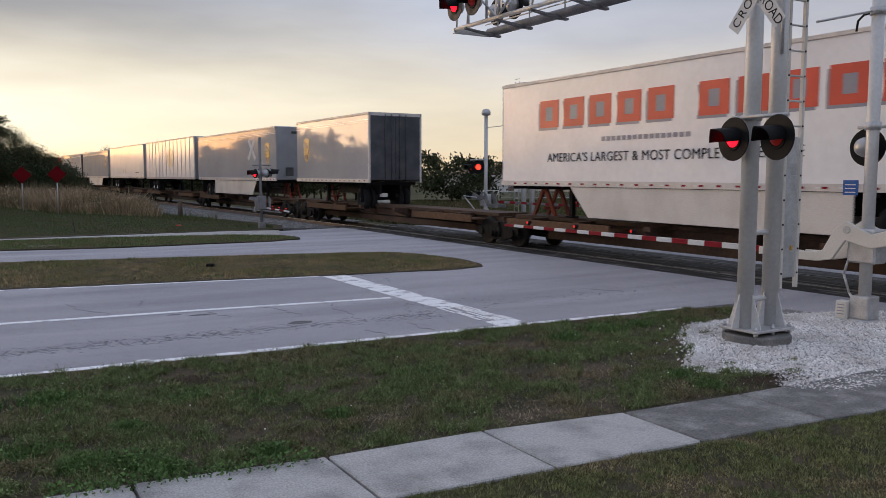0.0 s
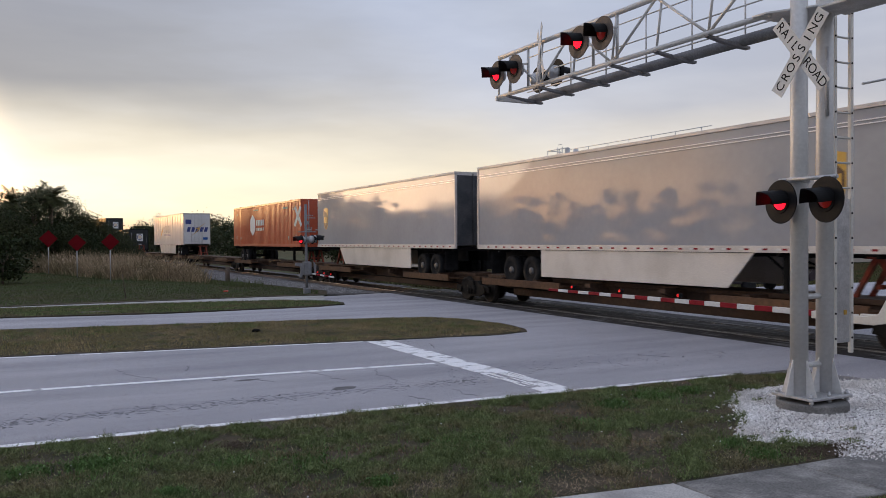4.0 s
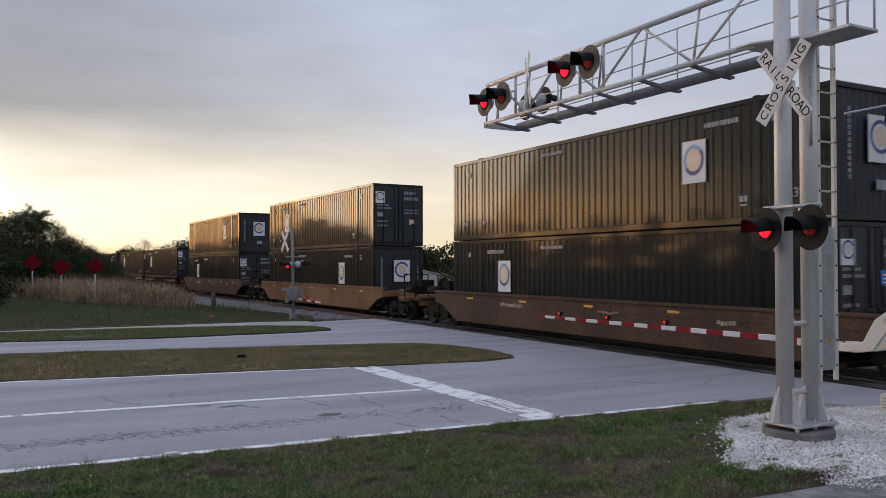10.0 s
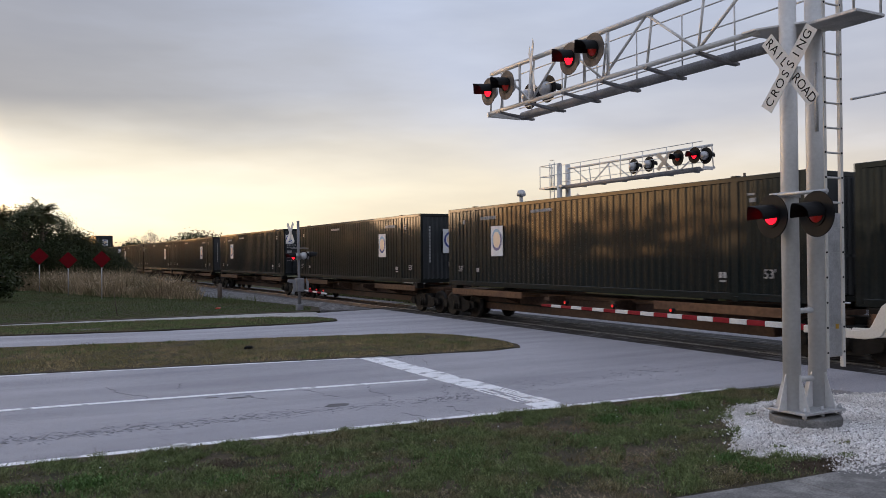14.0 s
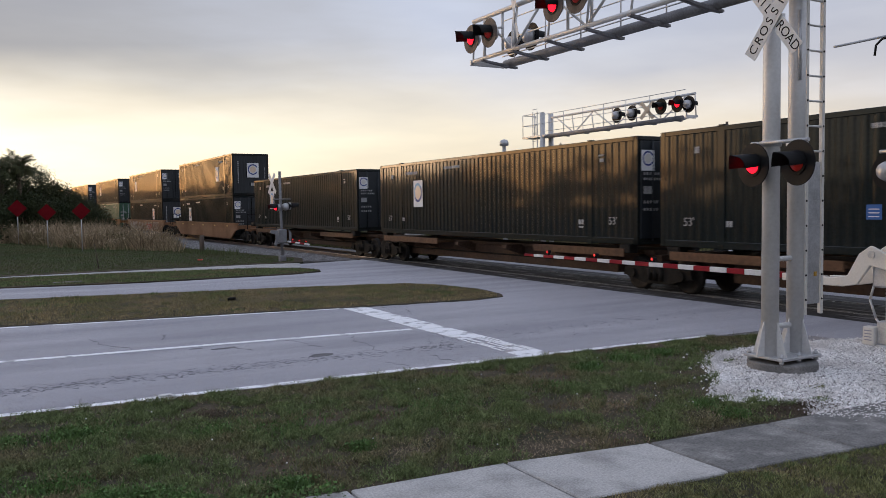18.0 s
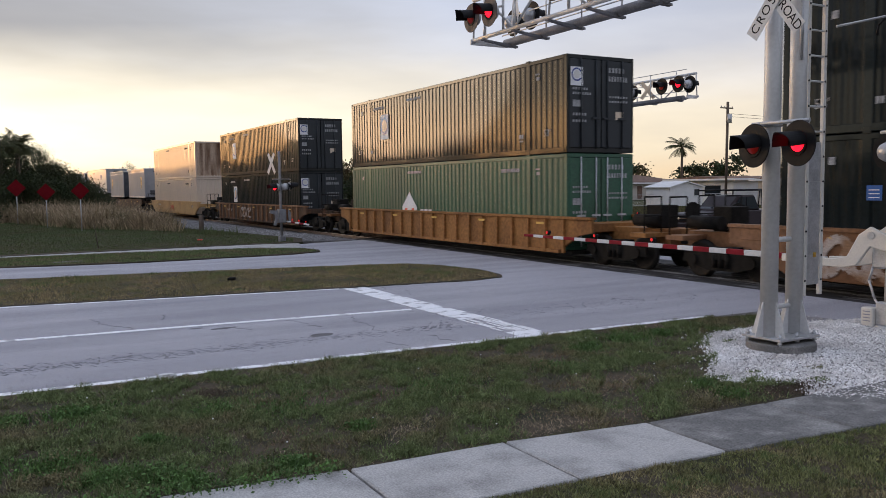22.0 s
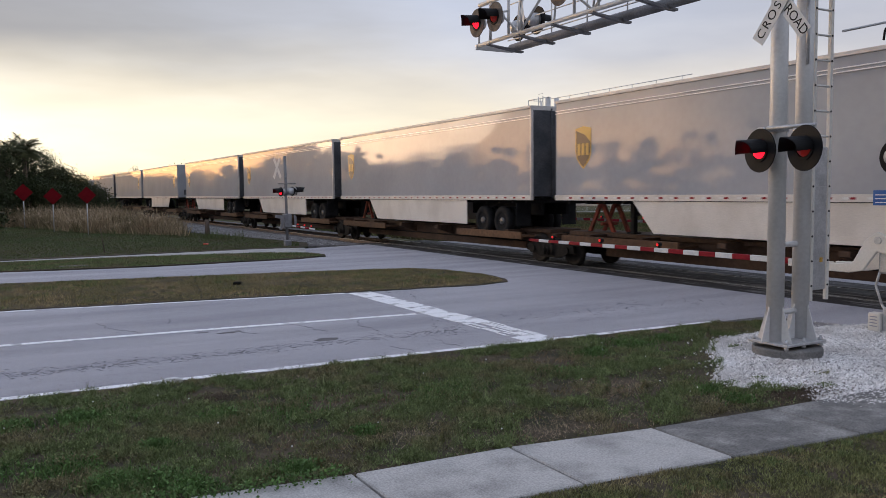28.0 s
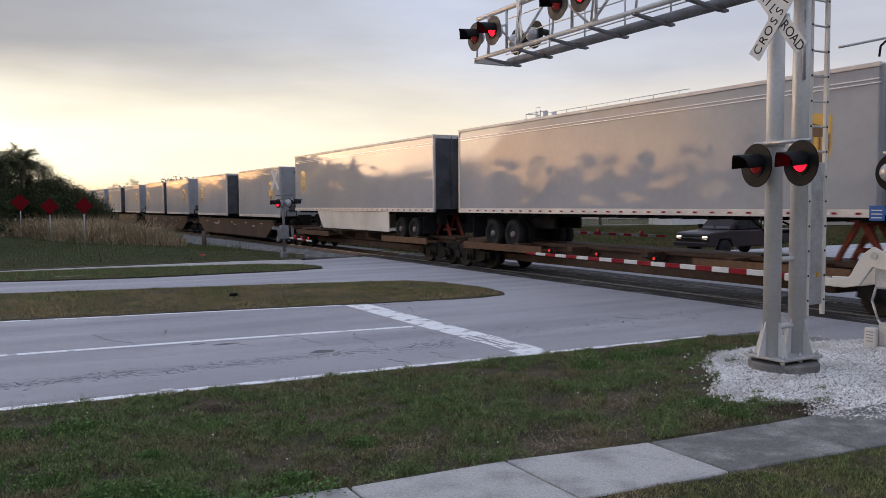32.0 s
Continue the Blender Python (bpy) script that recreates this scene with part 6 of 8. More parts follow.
            if s < 0:
                yd = wheels * (h + 0.05)
                ys = sorted((yd, yd + wheels * 0.008))
                for k in range(5):
                    o = -1.0 + k * 0.42
                    bm = bmesh.new()
                    prism(bm, [(o, 2.55), (o + 0.30, 2.55), (o + 0.42, 3.0), (o + 0.12, 3.0)], "y", *ys)
                    part("door_name_shape", bm, M["logo_navy"], t, "navy slanted name block")
                bm = bmesh.new()
                prism(bm, [(-0.75, 1.95), (0.1, 2.75), (-0.1, 2.85), (1.0, 3.5), (0.2, 2.95), (0.35, 2.85)], "y", *sorted((yd + wheels * 0.009, yd + wheels * 0.014)))
                part("bolt_emblem", bm, M["gold"], t, "gold bolt emblem")
                bm = bmesh.new()
                box(bm, -1.1, -0.55, *ys, 3.3, 3.75)
                part("notice_panel", bm, M["logo_navy"], t, "small navy notice panel")
                bm = bmesh.new()
                box(bm, 0.6, 1.05, *ys, 1.75, 2.0)
                part("notice_panel", bm, M["blue_sign"], t, "small blue notice panel")
        elif logo == "hobby":
            xs = sorted((s * (X - 0.018), s * (X - 0.008)))
            xd = sorted((s * (X - 0.018), s * (X - 0.012)))
            for k in range(10):
                y0 = 6.2 - k * 1.12 - (0.55 if k > 4 else 0)
                hh = 0.10 * (k % 2)
                pts = [(y0 - 0.10, 2.95), (y0 - 0.98, 2.95), (y0 - 1.0 + hh, 3.35), (y0 - 0.98, 3.75), (y0 - 0.10, 3.75), (y0 - 0.08 - hh, 3.35)]
                bm = bmesh.new()
                for a0, a1, b0, b1 in ((-0.98, -0.70, 2.95, 3.75), (-0.38, -0.10, 2.95, 3.75), (-0.70, -0.38, 2.95, 3.15), (-0.70, -0.38, 3.55, 3.75)):
                    box(bm, *xs, y0 + a0, y0 + a1, b0, b1)
                part("name_shape", bm, M["logo_red"], t, "large hollow red name block")
                bm = bmesh.new()
                prism(bm, [(a + 0.06, b - 0.07) for a, b in pts], "x", *xd)
                part("name_shadow", bm, M["logo_grey"], t)
            m = Matrix.Translation((s * (X - 0.008), 1.4 if s < 0 else -1.4, 2.05)) @ (pose(0, 0, 0, 90, 0, -90) if s < 0 else pose(0, 0, 0, 90, 0, 90))
            words("slogan", "AMERICA'S LARGEST & MOST COMPLETE CREATIVE", 0.36, M["black_ink"], t, m, 0.003, 1.05)["kind"] = "stuff"
            bm = bmesh.new()
            for k in range(16):
                box(bm, *xs, 3.2 - k * 0.2, 3.34 - k * 0.2, 2.48, 2.60)
            part("address_bars", bm, M["logo_grey"], t)
        elif logo == "lease":
            xs = sorted((s * (X - 0.018), s * (X - 0.010)))
            bm = bmesh.new()
            for k in range(4):
                box(bm, *xs, -4.6 + k * 0.36, -4.34 + k * 0.36, 3.3, 3.6)
                box(bm, *xs, -4.6 + k * 0.36, -4.40 + k * 0.36, 3.05, 3.2)
            part("name_shape", bm, M["logo_navy"], t, "small dark name shapes")
            bm = bmesh.new()
            box(bm, *xs, -0.9, 0.1, 1.75, 2.0)
            part("marking_bars", bm, M["logo_grey"], t)
    if rivets:
        bm = bmesh.new()
        for k in range(int(L / 0.3)):
            y = -h + 0.2 + k * 0.3
            for s in (-1, 1):
                box(bm, *sorted((s * (X + 0.012), s * (X + 0.018))), y - 0.012, y + 0.012, Z1 - 0.09, Z1 - 0.066)
        part("rivet", bm, M["rail_alu"], t)["kind"] = "stuff"
    return t


def chassis():
    c = thing("container_chassis", "dark red steel container chassis on road wheels", "trailer chassis", "trailers on the train")
    bm = bmesh.new()
    for s in (-1, 1):
        box(bm, s * 0.5 - 0.07, s * 0.5 + 0.07, -8.0, 8.0, 0.92, 1.2)
    for k in range(9):
        box(bm, -1.2, 1.2, -8 + 2 * k - 0.06, -8 + 2 * k + 0.06, 1.02, 1.2)
    part("chassis_frame", bm, M["under"], c, bev=0.01)
    for y in (4.9, 6.15):
        road_wheels(c, y)
        bm = bmesh.new()
        cyl(bm, (-0.8, y, 0.5), (0.8, y, 0.5), 0.07, n=8)
        part("axle", bm, M["under"], c)
    bm = bmesh.new()
    for s in (-1, 1):
        box(bm, s * 0.75 - 0.07, s * 0.75 + 0.07, -5.2, -5.06, 0.32, 1.0)
    part("landing_gear", bm, M["under"], c)
    return c


# the running order: middle of each load at 16 s, measured along the track
KEYED = []
PLATFORM = 0.80      # height of the ledge under trailer tyres
SPINE_Z = 1.24       # underside of a box on a spine wagon
WELL_LO, WELL_HI = 0.38, 3.31


def run(ob, y, z):
    KEYED.append((ob, y, z))
    return ob


def build_train():
    silver = "silver semi-trailer with a gold shield"
    proto = {}

    def tr(key, y, z=PLATFORM, **k):
        if key not in proto:
            proto[key] = trailer(**k)
            ob = proto[key]
        else:
            ob = copy_thing(proto[key], Matrix())
        return run(ob, y, z)

    def bx(key, y, z, **k):
        if key not in proto:
            proto[key] = container(**k)
            ob = proto[key]
        else:
            ob = copy_thing(proto[key], Matrix())
        return run(ob, y, z)
    s1 = dict(skin="trailer", wheels=1, logo="shield", logo_y=-6.7, label=silver + ", nose forward")
    s2 = dict(skin="trailer", wheels=-1, logo="shield", logo_y=6.75, label=silver + ", dark doors forward")
    s3 = dict(s1, skirt=False, label=silver + " and no side skirt")
    pup = dict(skin="trailer", L=8.5, wheels=1, skirt=False, logo="shield", logo_y=-2.6, label="short silver delivery trailer with a shield emblem")
    pup_b = dict(pup, wheels=-1, logo_y=2.9, label="short silver delivery trailer with dark doors towards the head")
    # head of what is seen: trailers on spine wagons
    tr("hobby", -327.32, skin="trailer_white", paint="trailer_bright", wheels=-1, logo="hobby", label="white semi-trailer with large red name shapes and grey slogan")
    tr("pup_b", -304.96, **pup_b)
    tr("s1", -289.39, **s1)
    tr("dome", -272.05, skin="trailer_white", paint="trailer_bright", wheels=1, skirt=False, logo="beehive", logo_y=-0.85, ribs=13, label="white ribbed semi-trailer with a bright cream dome emblem")
    tr("placards", -254.59, skin="trailer_white", paint="trailer_bright", wheels=1, skirt=False, logo="placards", logo_y=1.0, label="plain white semi-trailer with small diamond placards")
    tr("s1", -237.2, **s1)
    tr("s2", -219.2, **s2)
    run(chassis(), -199.99, PLATFORM)
    bx("orange", -199.99, PLATFORM + 1.2, mat_name="box_orange", style="plain", logo_y=0, label="orange 53 foot container with a white emblem on a chassis")
    tr("bolt", -164.43, skin="trailer_white", wheels=-1, logo="bolt", logo_y=2.2, ribs=12, label="white semi-trailer with a gold bolt and grey slanted name shapes")
    dark = "charcoal green corrugated container with a white emblem panel"
    A = dict(mat_name="box_green", door_end=1, logo_y=-4.2, label=dark)
    B = dict(mat_name="box_green", door_end=-1, logo_y=4.5, label="charcoal green corrugated container with doors towards the head")
    for y, k in ((-129.58, "A"), (-39.84, "B"), (-22.58, "B"), (-3.98, "A"), (14.69, "B"), (33.51, "A"), (49.66, "A"), (66.67, "B"), (85.41, "B")):
        bx(k, y, SPINE_Z, **(A if k == "A" else B))
    for y, lo, hi in ((-108.32, "B", "A"), (-84.57, "A", "B"), (-61.13, "B", "A"), (106.62, "B", "A"), (130.32, "A", "B"), (153.96, "H", "B"), (177.5, "B", "B")):
        for k, z in ((lo, WELL_LO), (hi, WELL_HI)):
            if k == "H":
                bx("H", y, z, mat_name="box_hub", style="hub", door_end=-1, label="green corrugated 53 foot container with a white house emblem")
            else:
                bx(k, y, z, **(A if k == "A" else B))
    bx("W", 201.26, WELL_LO, mat_name="box_white", style="plain", door_end=1, label="dirty cream corrugated 53 foot container in a yellow well wagon")
    bx("R", 201.26, WELL_HI, mat_name="box_white", style="rusty", door_end=1, label="dirty cream corrugated 53 foot container with rust-streaked end")
    tr("pup", 218.72, 0.38, **pup)
    tr("pup_b", 230.86, 0.38, **pup_b)
    tr("lease", 245.8, skin="trailer_white", L=15.2, wheels=1, skirt=False, logo="lease", label="white semi-trailer with small dark name shapes")
    for y, k in ((264.42, "s2"), (281.93, "s2"), (299.2, "s2"), (316.64, "s2"), (336.04, "s1"), (353.55, "s3"), (371.75, "s2")):
        tr(k, y, **{"s1": s1, "s2": s2, "s3": s3}[k])
    for ya, yb in ((386.82, 398.61), (410.4, 420.54), (432.52, 444.21), (456, 467.6)):
        tr("pup", ya, 0.38, **pup)
        tr("pup_b", yb, 0.38, **pup_b)
    # wagons under them
    spine = [-327.32, -309.84, -289.39, -272.05, -254.59, -237.2, -219.2, -199.99, -182.26, -164.43, -147, -129.58]
    spine_b = [-39.84, -22.58, -3.98, 14.69, 33.51, 49.66, 66.67, 85.41]
    spine_c = [245.8, 264.42, 281.93, 299.2, 316.64, 336.04, 353.55, 371.75]
    made = {}
    for group in (spine, spine_b, spine_c):
        for i, y in enumerate(group):
            gf = y - group[i - 1] if i else 19.0
            gr = group[i + 1] - y if i + 1 < len(group) else 19.0
            hf, hr = gf / 2, gr / 2
            tf = [-(hf - 1.45)] if gf > 18.0 else []
            trr = [hr - 1.45] if gr > 18.0 else [hr]
            loaded = group is spine_b or y == -129.58
            w = spine_wagon(hf, hr, tf, trr, "car_brown", loaded)
            empty = y in (-182.26, -147)
            tagged(w, "empty brown spine wagon with faded ledges" if empty else "brown spine wagon carrying a " + ("container" if loaded else "trailer"))
            for o in list(w.children):
                if o.name.startswith("hitch_stand"):
                    near = {-327.32: 1, -309.84: 1, -289.39: -1, -219.2: 1, -164.43: 1}.get(y, -1 if y in (-272.05, -254.59, -237.2, -199.99, 336.04, 353.55, 371.75, 245.8) else 1)
                    o.matrix_basis = pose(0, near * 7.1, 0)
            if y == 336.04:
                scrawl(w, -0.5065, -5.2, -2.6, 0.42, 0.78, 5, "graffiti", 77, 0.03)
            run(w, y, 0)
    wells = {}
    for y, paint, rib, lab, marks in ((-108.32, "car_brown", False, "smooth-sided brown well wagon", [(3.2, 4.6, 0.98, 1.09, 10), (-1.5, -0.6, 1.0, 1.06, 9), (-5.6, -5.0, 0.95, 1.05, 5)]), (-84.57, "car_tan", False, "smooth-sided tan well wagon", None), (-61.13, "car_brown", False, "smooth-sided brown well wagon", 1),
                                 (106.62, "car_tan", False, "smooth-sided tan well wagon", None), (130.32, "car_tan", False, "smooth-sided tan well wagon covered in pale graffiti", [(3.9, 5.4, 0.92, 1.04, 11), (-0.6, 0.9, 0.85, 1.02, 3)]),
                                 (153.96, "car_orange", True, "ribbed orange well wagon", None), (177.5, "car_rust", True, "ribbed rusty brown well wagon with pale scrawls", [(5.0, 6.4, 0.9, 1.0, 8)]),
                                 (201.26, "car_yellow", False, "smooth-sided yellow well wagon", [(5.0, 6.6, 0.98, 1.08, 8), (-7.4, -6.8, 0.9, 1.1, 3)]), (224.84, "car_brown", False, "dark brown well wagon carrying two short trailers", 1),
                                 (392.72, "car_brown", False, "dark brown well wagon", 1), (415.62, "car_brown", False, "dark brown well wagon", 1), (438.51, "car_brown", False, "dark brown well wagon", 1), (461.99, "car_brown", False, "dark brown well wagon", 1)):
        key = (paint, rib, lab)
        if marks == 1:
            key, marks = (paint, rib, "brown"), [(3.2, 4.6, 0.98, 1.09, 10)]
        if marks is None and (paint, rib) in wells:
            w = copy_thing(wells[(paint, rib)], Matrix())
        elif key[2] == "brown" and ("car_brown", False, "smooth-sided brown well wagon") in wells:
            w = copy_thing(wells[("car_brown", False, "smooth-sided brown well wagon")], Matrix())
        else:
            w = well_wagon(paint, rib, lab, marks)
            wells[key] = w
            if marks is None:
                wells[(paint, rib)] = w
        tagged(w, lab)
        run(w, y, 0)


def gone(t):
    """Metres the train has run since 16 s."""
    u = (t - 16) / 16
    return 16 * (21.147 * u - 0.159 * u ** 2 + 0.0015 * u ** 3 - 0.0049 * u ** 4)


def motions():
    for ob, y, z in KEYED:
        rows = []
        for k in range(33):
            t = 1.0 * k
            rows.append((t, track_pose(y - gone(t)) @ Matrix.Translation((0, 0, z))))
        walk(ob, rows)
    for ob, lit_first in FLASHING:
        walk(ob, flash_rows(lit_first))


build_train()

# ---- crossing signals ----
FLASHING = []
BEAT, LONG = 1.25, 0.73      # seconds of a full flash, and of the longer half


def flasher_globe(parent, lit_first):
    """A made-up red globe, half glowing and half dull, turned in place of a flashing lens."""
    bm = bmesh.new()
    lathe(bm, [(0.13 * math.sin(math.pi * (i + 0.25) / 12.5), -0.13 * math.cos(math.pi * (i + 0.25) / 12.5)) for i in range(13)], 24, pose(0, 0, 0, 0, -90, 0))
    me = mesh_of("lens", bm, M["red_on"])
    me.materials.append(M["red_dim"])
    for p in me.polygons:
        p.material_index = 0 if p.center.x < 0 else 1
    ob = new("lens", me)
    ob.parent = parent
    tagged(ob, "half-glowing globe turned in place of a flashing lens")
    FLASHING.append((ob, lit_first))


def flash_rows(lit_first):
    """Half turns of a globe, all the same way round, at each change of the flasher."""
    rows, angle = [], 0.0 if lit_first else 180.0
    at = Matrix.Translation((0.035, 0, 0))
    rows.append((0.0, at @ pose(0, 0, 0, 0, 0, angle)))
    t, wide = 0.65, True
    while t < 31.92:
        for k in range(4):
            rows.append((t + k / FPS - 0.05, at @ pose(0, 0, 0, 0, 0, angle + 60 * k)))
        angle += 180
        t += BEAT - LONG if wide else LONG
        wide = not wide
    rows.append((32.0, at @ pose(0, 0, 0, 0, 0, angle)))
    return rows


def lamp_unit(parent, x, y, z, face=-1, lit="red_dim", r=0.305, rot=0.0, disc="black", flash=None):
    """A flashing-light unit: black disc, hood, red lens; face -1 looks to -x, 1 to +x."""
    u = new("signal_lamp")
    u.parent = parent
    u.matrix_basis = pose(x, y, z, 0, 0, rot if face < 0 else 180 + rot)
    turn = pose(0, 0, 0, 0, -90, 0)
    bm = bmesh.new()
    lathe(bm, [(r, 0.0), (r, 0.010), (r - 0.006, 0.014), (0.17, 0.014), (0.165, 0.010)], 36, turn, False)
    part("background_disc", bm, M[disc], u, "round background disc")
    bm = bmesh.new()
    lathe(bm, [(0.16, 0.0), (0.165, -0.06), (0.14, -0.15), (0.07, -0.2), (0.02, -0.21)], 20, turn)
    part("housing", bm, M["silver_back"], u, "grey lamp housing")
    if flash is None:
        bm = bmesh.new()
        lathe(bm, [(0.128, 0.021), (0.12, 0.033), (0.08, 0.045), (0.02, 0.05)], 22, turn)
        part("lens", bm, M[lit], u, "red lens")
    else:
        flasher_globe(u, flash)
    bm = bmesh.new()
    lathe(bm, [(0.165, 0.014), (0.165, 0.028), (0.13, 0.030), (0.129, 0.018)], 22, turn, False)
    part("lens_ring", bm, M["black"], u)
    # hood: the upper part of a tube
    bm = bmesh.new()
    n = 18
    a0, a1 = radians(-8), radians(188)
    for rr, flip in ((0.168, 0), (0.160, 1)):
        A, B = [], []
        for i in range(n + 1):
            w = a0 + (a1 - a0) * i / n
            d = 0.40 - 0.12 * abs(math.cos(w))
            A.append(bm.verts.new((-0.02, rr * math.cos(w), rr * math.sin(w))))
            B.append(bm.verts.new((-0.02 - d, rr * math.cos(w), rr * math.sin(w) - 0.03)))
        for i in range(n):
            bm.faces.new((A[i], A[i + 1], B[i + 1], B[i]))
    part("hood", bm, M["black"], u, "black hood over the lens")
    return u


def crossbuck(parent, x, y, z, m_rot, text=True, k=1.0, face="white_sheet"):
    u = new("crossbuck")
    u.parent = parent
    u.matrix_basis = Matrix.Translation((x, y, z)) @ m_rot
    for sgn, word in ((1, "CROSSING"), (-1, "RAIL ROAD")):
        d = Vector((0, -0.366, 0.482 * sgn)).normalized()
        up = d.cross(Vector((-1, 0, 0)))
        up = Vector((-1, 0, 0)).cross(d)
        mm = Matrix((( 0, 0, -1, -0.012 if sgn > 0 else 0.012), (d.y, up.y, 0, 0), (d.z, up.z, 0, 0), (0, 0, 0, 1)))
        bm = bmesh.new()
        box(bm, -0.67 * k, 0.67 * k, -0.115 * k, 0.115 * k, -0.004, 0.004)
        b = part("blade", bm, M[face], u, "white reflective blade" if text else "", bev=0.002, at=mm)
        if text and sgn > 0:
            for i, ch in enumerate(word):
                words("letter", ch, 0.185, M["black_ink"], b, pose((-0.545 + 0.156 * i) * k, 0, 0.0055), 0.0015)
        elif text:
            for i, ch in enumerate("RAIL"):
                words("letter", ch, 0.185, M["black_ink"], b, pose((-0.575 + 0.138 * i) * k, 0, 0.0055), 0.0015)
            for i, ch in enumerate("ROAD"):
                words("letter", ch, 0.185, M["black_ink"], b, pose((0.19 + 0.138 * i) * k, 0, 0.0055), 0.0015)
    return u


def pipe(name, parent, p, q, r, material="alu", n=12, label=""):
    bm = bmesh.new()
    cyl(bm, p, q, r, n=n)
    return part(name, bm, M[material], parent, label)


def truss_arm(c, xa, xb, y0, y1, z0, z1, rail_x):
    """Cantilever truss from y0 (mast) to y1 (tip): front frame at xa, thick pipe at xb, thin handrail at rail_x."""
    sg = 1 if y1 > y0 else -1
    pipe("bottom_chord", c, (xa, y0, z0), (xa, y1, z0), 0.045)
    pipe("top_chord", c, (xa, y0 - sg * 0.3, z1), (xa, y1 - sg * 0.1, z1), 0.05)
    pipe("support_pipe", c, (xb, y0, z0 - 0.05), (xb, y1 - sg * 0.3, z0 - 0.05), 0.095, "steel_dull", 16, "dull dark grey support pipe")
    n = 6
    L = (y1 - sg * 0.5 - y0) / n
    for i in range(n):
        a, b = y0 + L * i, y0 + L * (i + 1)
        pipe("web_post", c, (xa, b, z0), (xa, b - L * 0.12, z1), 0.022, n=8)
        if i % 2:
            pipe("web_diagonal", c, (xa, a, z0), (xa, b, z1), 0.026, n=8)
        else:
            pipe("web_diagonal", c, (xa, a, z1), (xa, b, z0), 0.026, n=8)
        bm = bmesh.new()
        prism(bm, [(xa - 0.05, z0 - 0.03), (xb + 0.16, z0 - 0.13), (xb + 0.16, z0 - 0.17), (xb - 0.1, z0 - 0.16), (xa - 0.05, z0 - 0.06)], "y", b - 0.05, b + 0.05)
        part("cross_bracket", bm, M["steel_dull"], c)
        pipe("rail_post", c, (rail_x, b, z0 + 0.02), (rail_x, b, z1 + 0.1), 0.016, n=6)
    for z in (z0 + 0.18, z0 + 0.55, z1 + 0.1):
        pipe("handrail", c, (rail_x, y0, z), (rail_x, y1, z), 0.014, n=6)
    bm = bmesh.new()
    a, b = sorted((y1 - sg * 0.06, y1))
    box(bm, xa - 0.06, rail_x + 0.04, a, b, z0 - 0.09, z0 + 0.03)
    part("end_plate", bm, M["alu"], c, bev=0.01)
    pipe("end_post", c, (xa, y1 - sg * 0.06, z0), (xa, y1 - sg * 0.12, z1), 0.022, n=8)


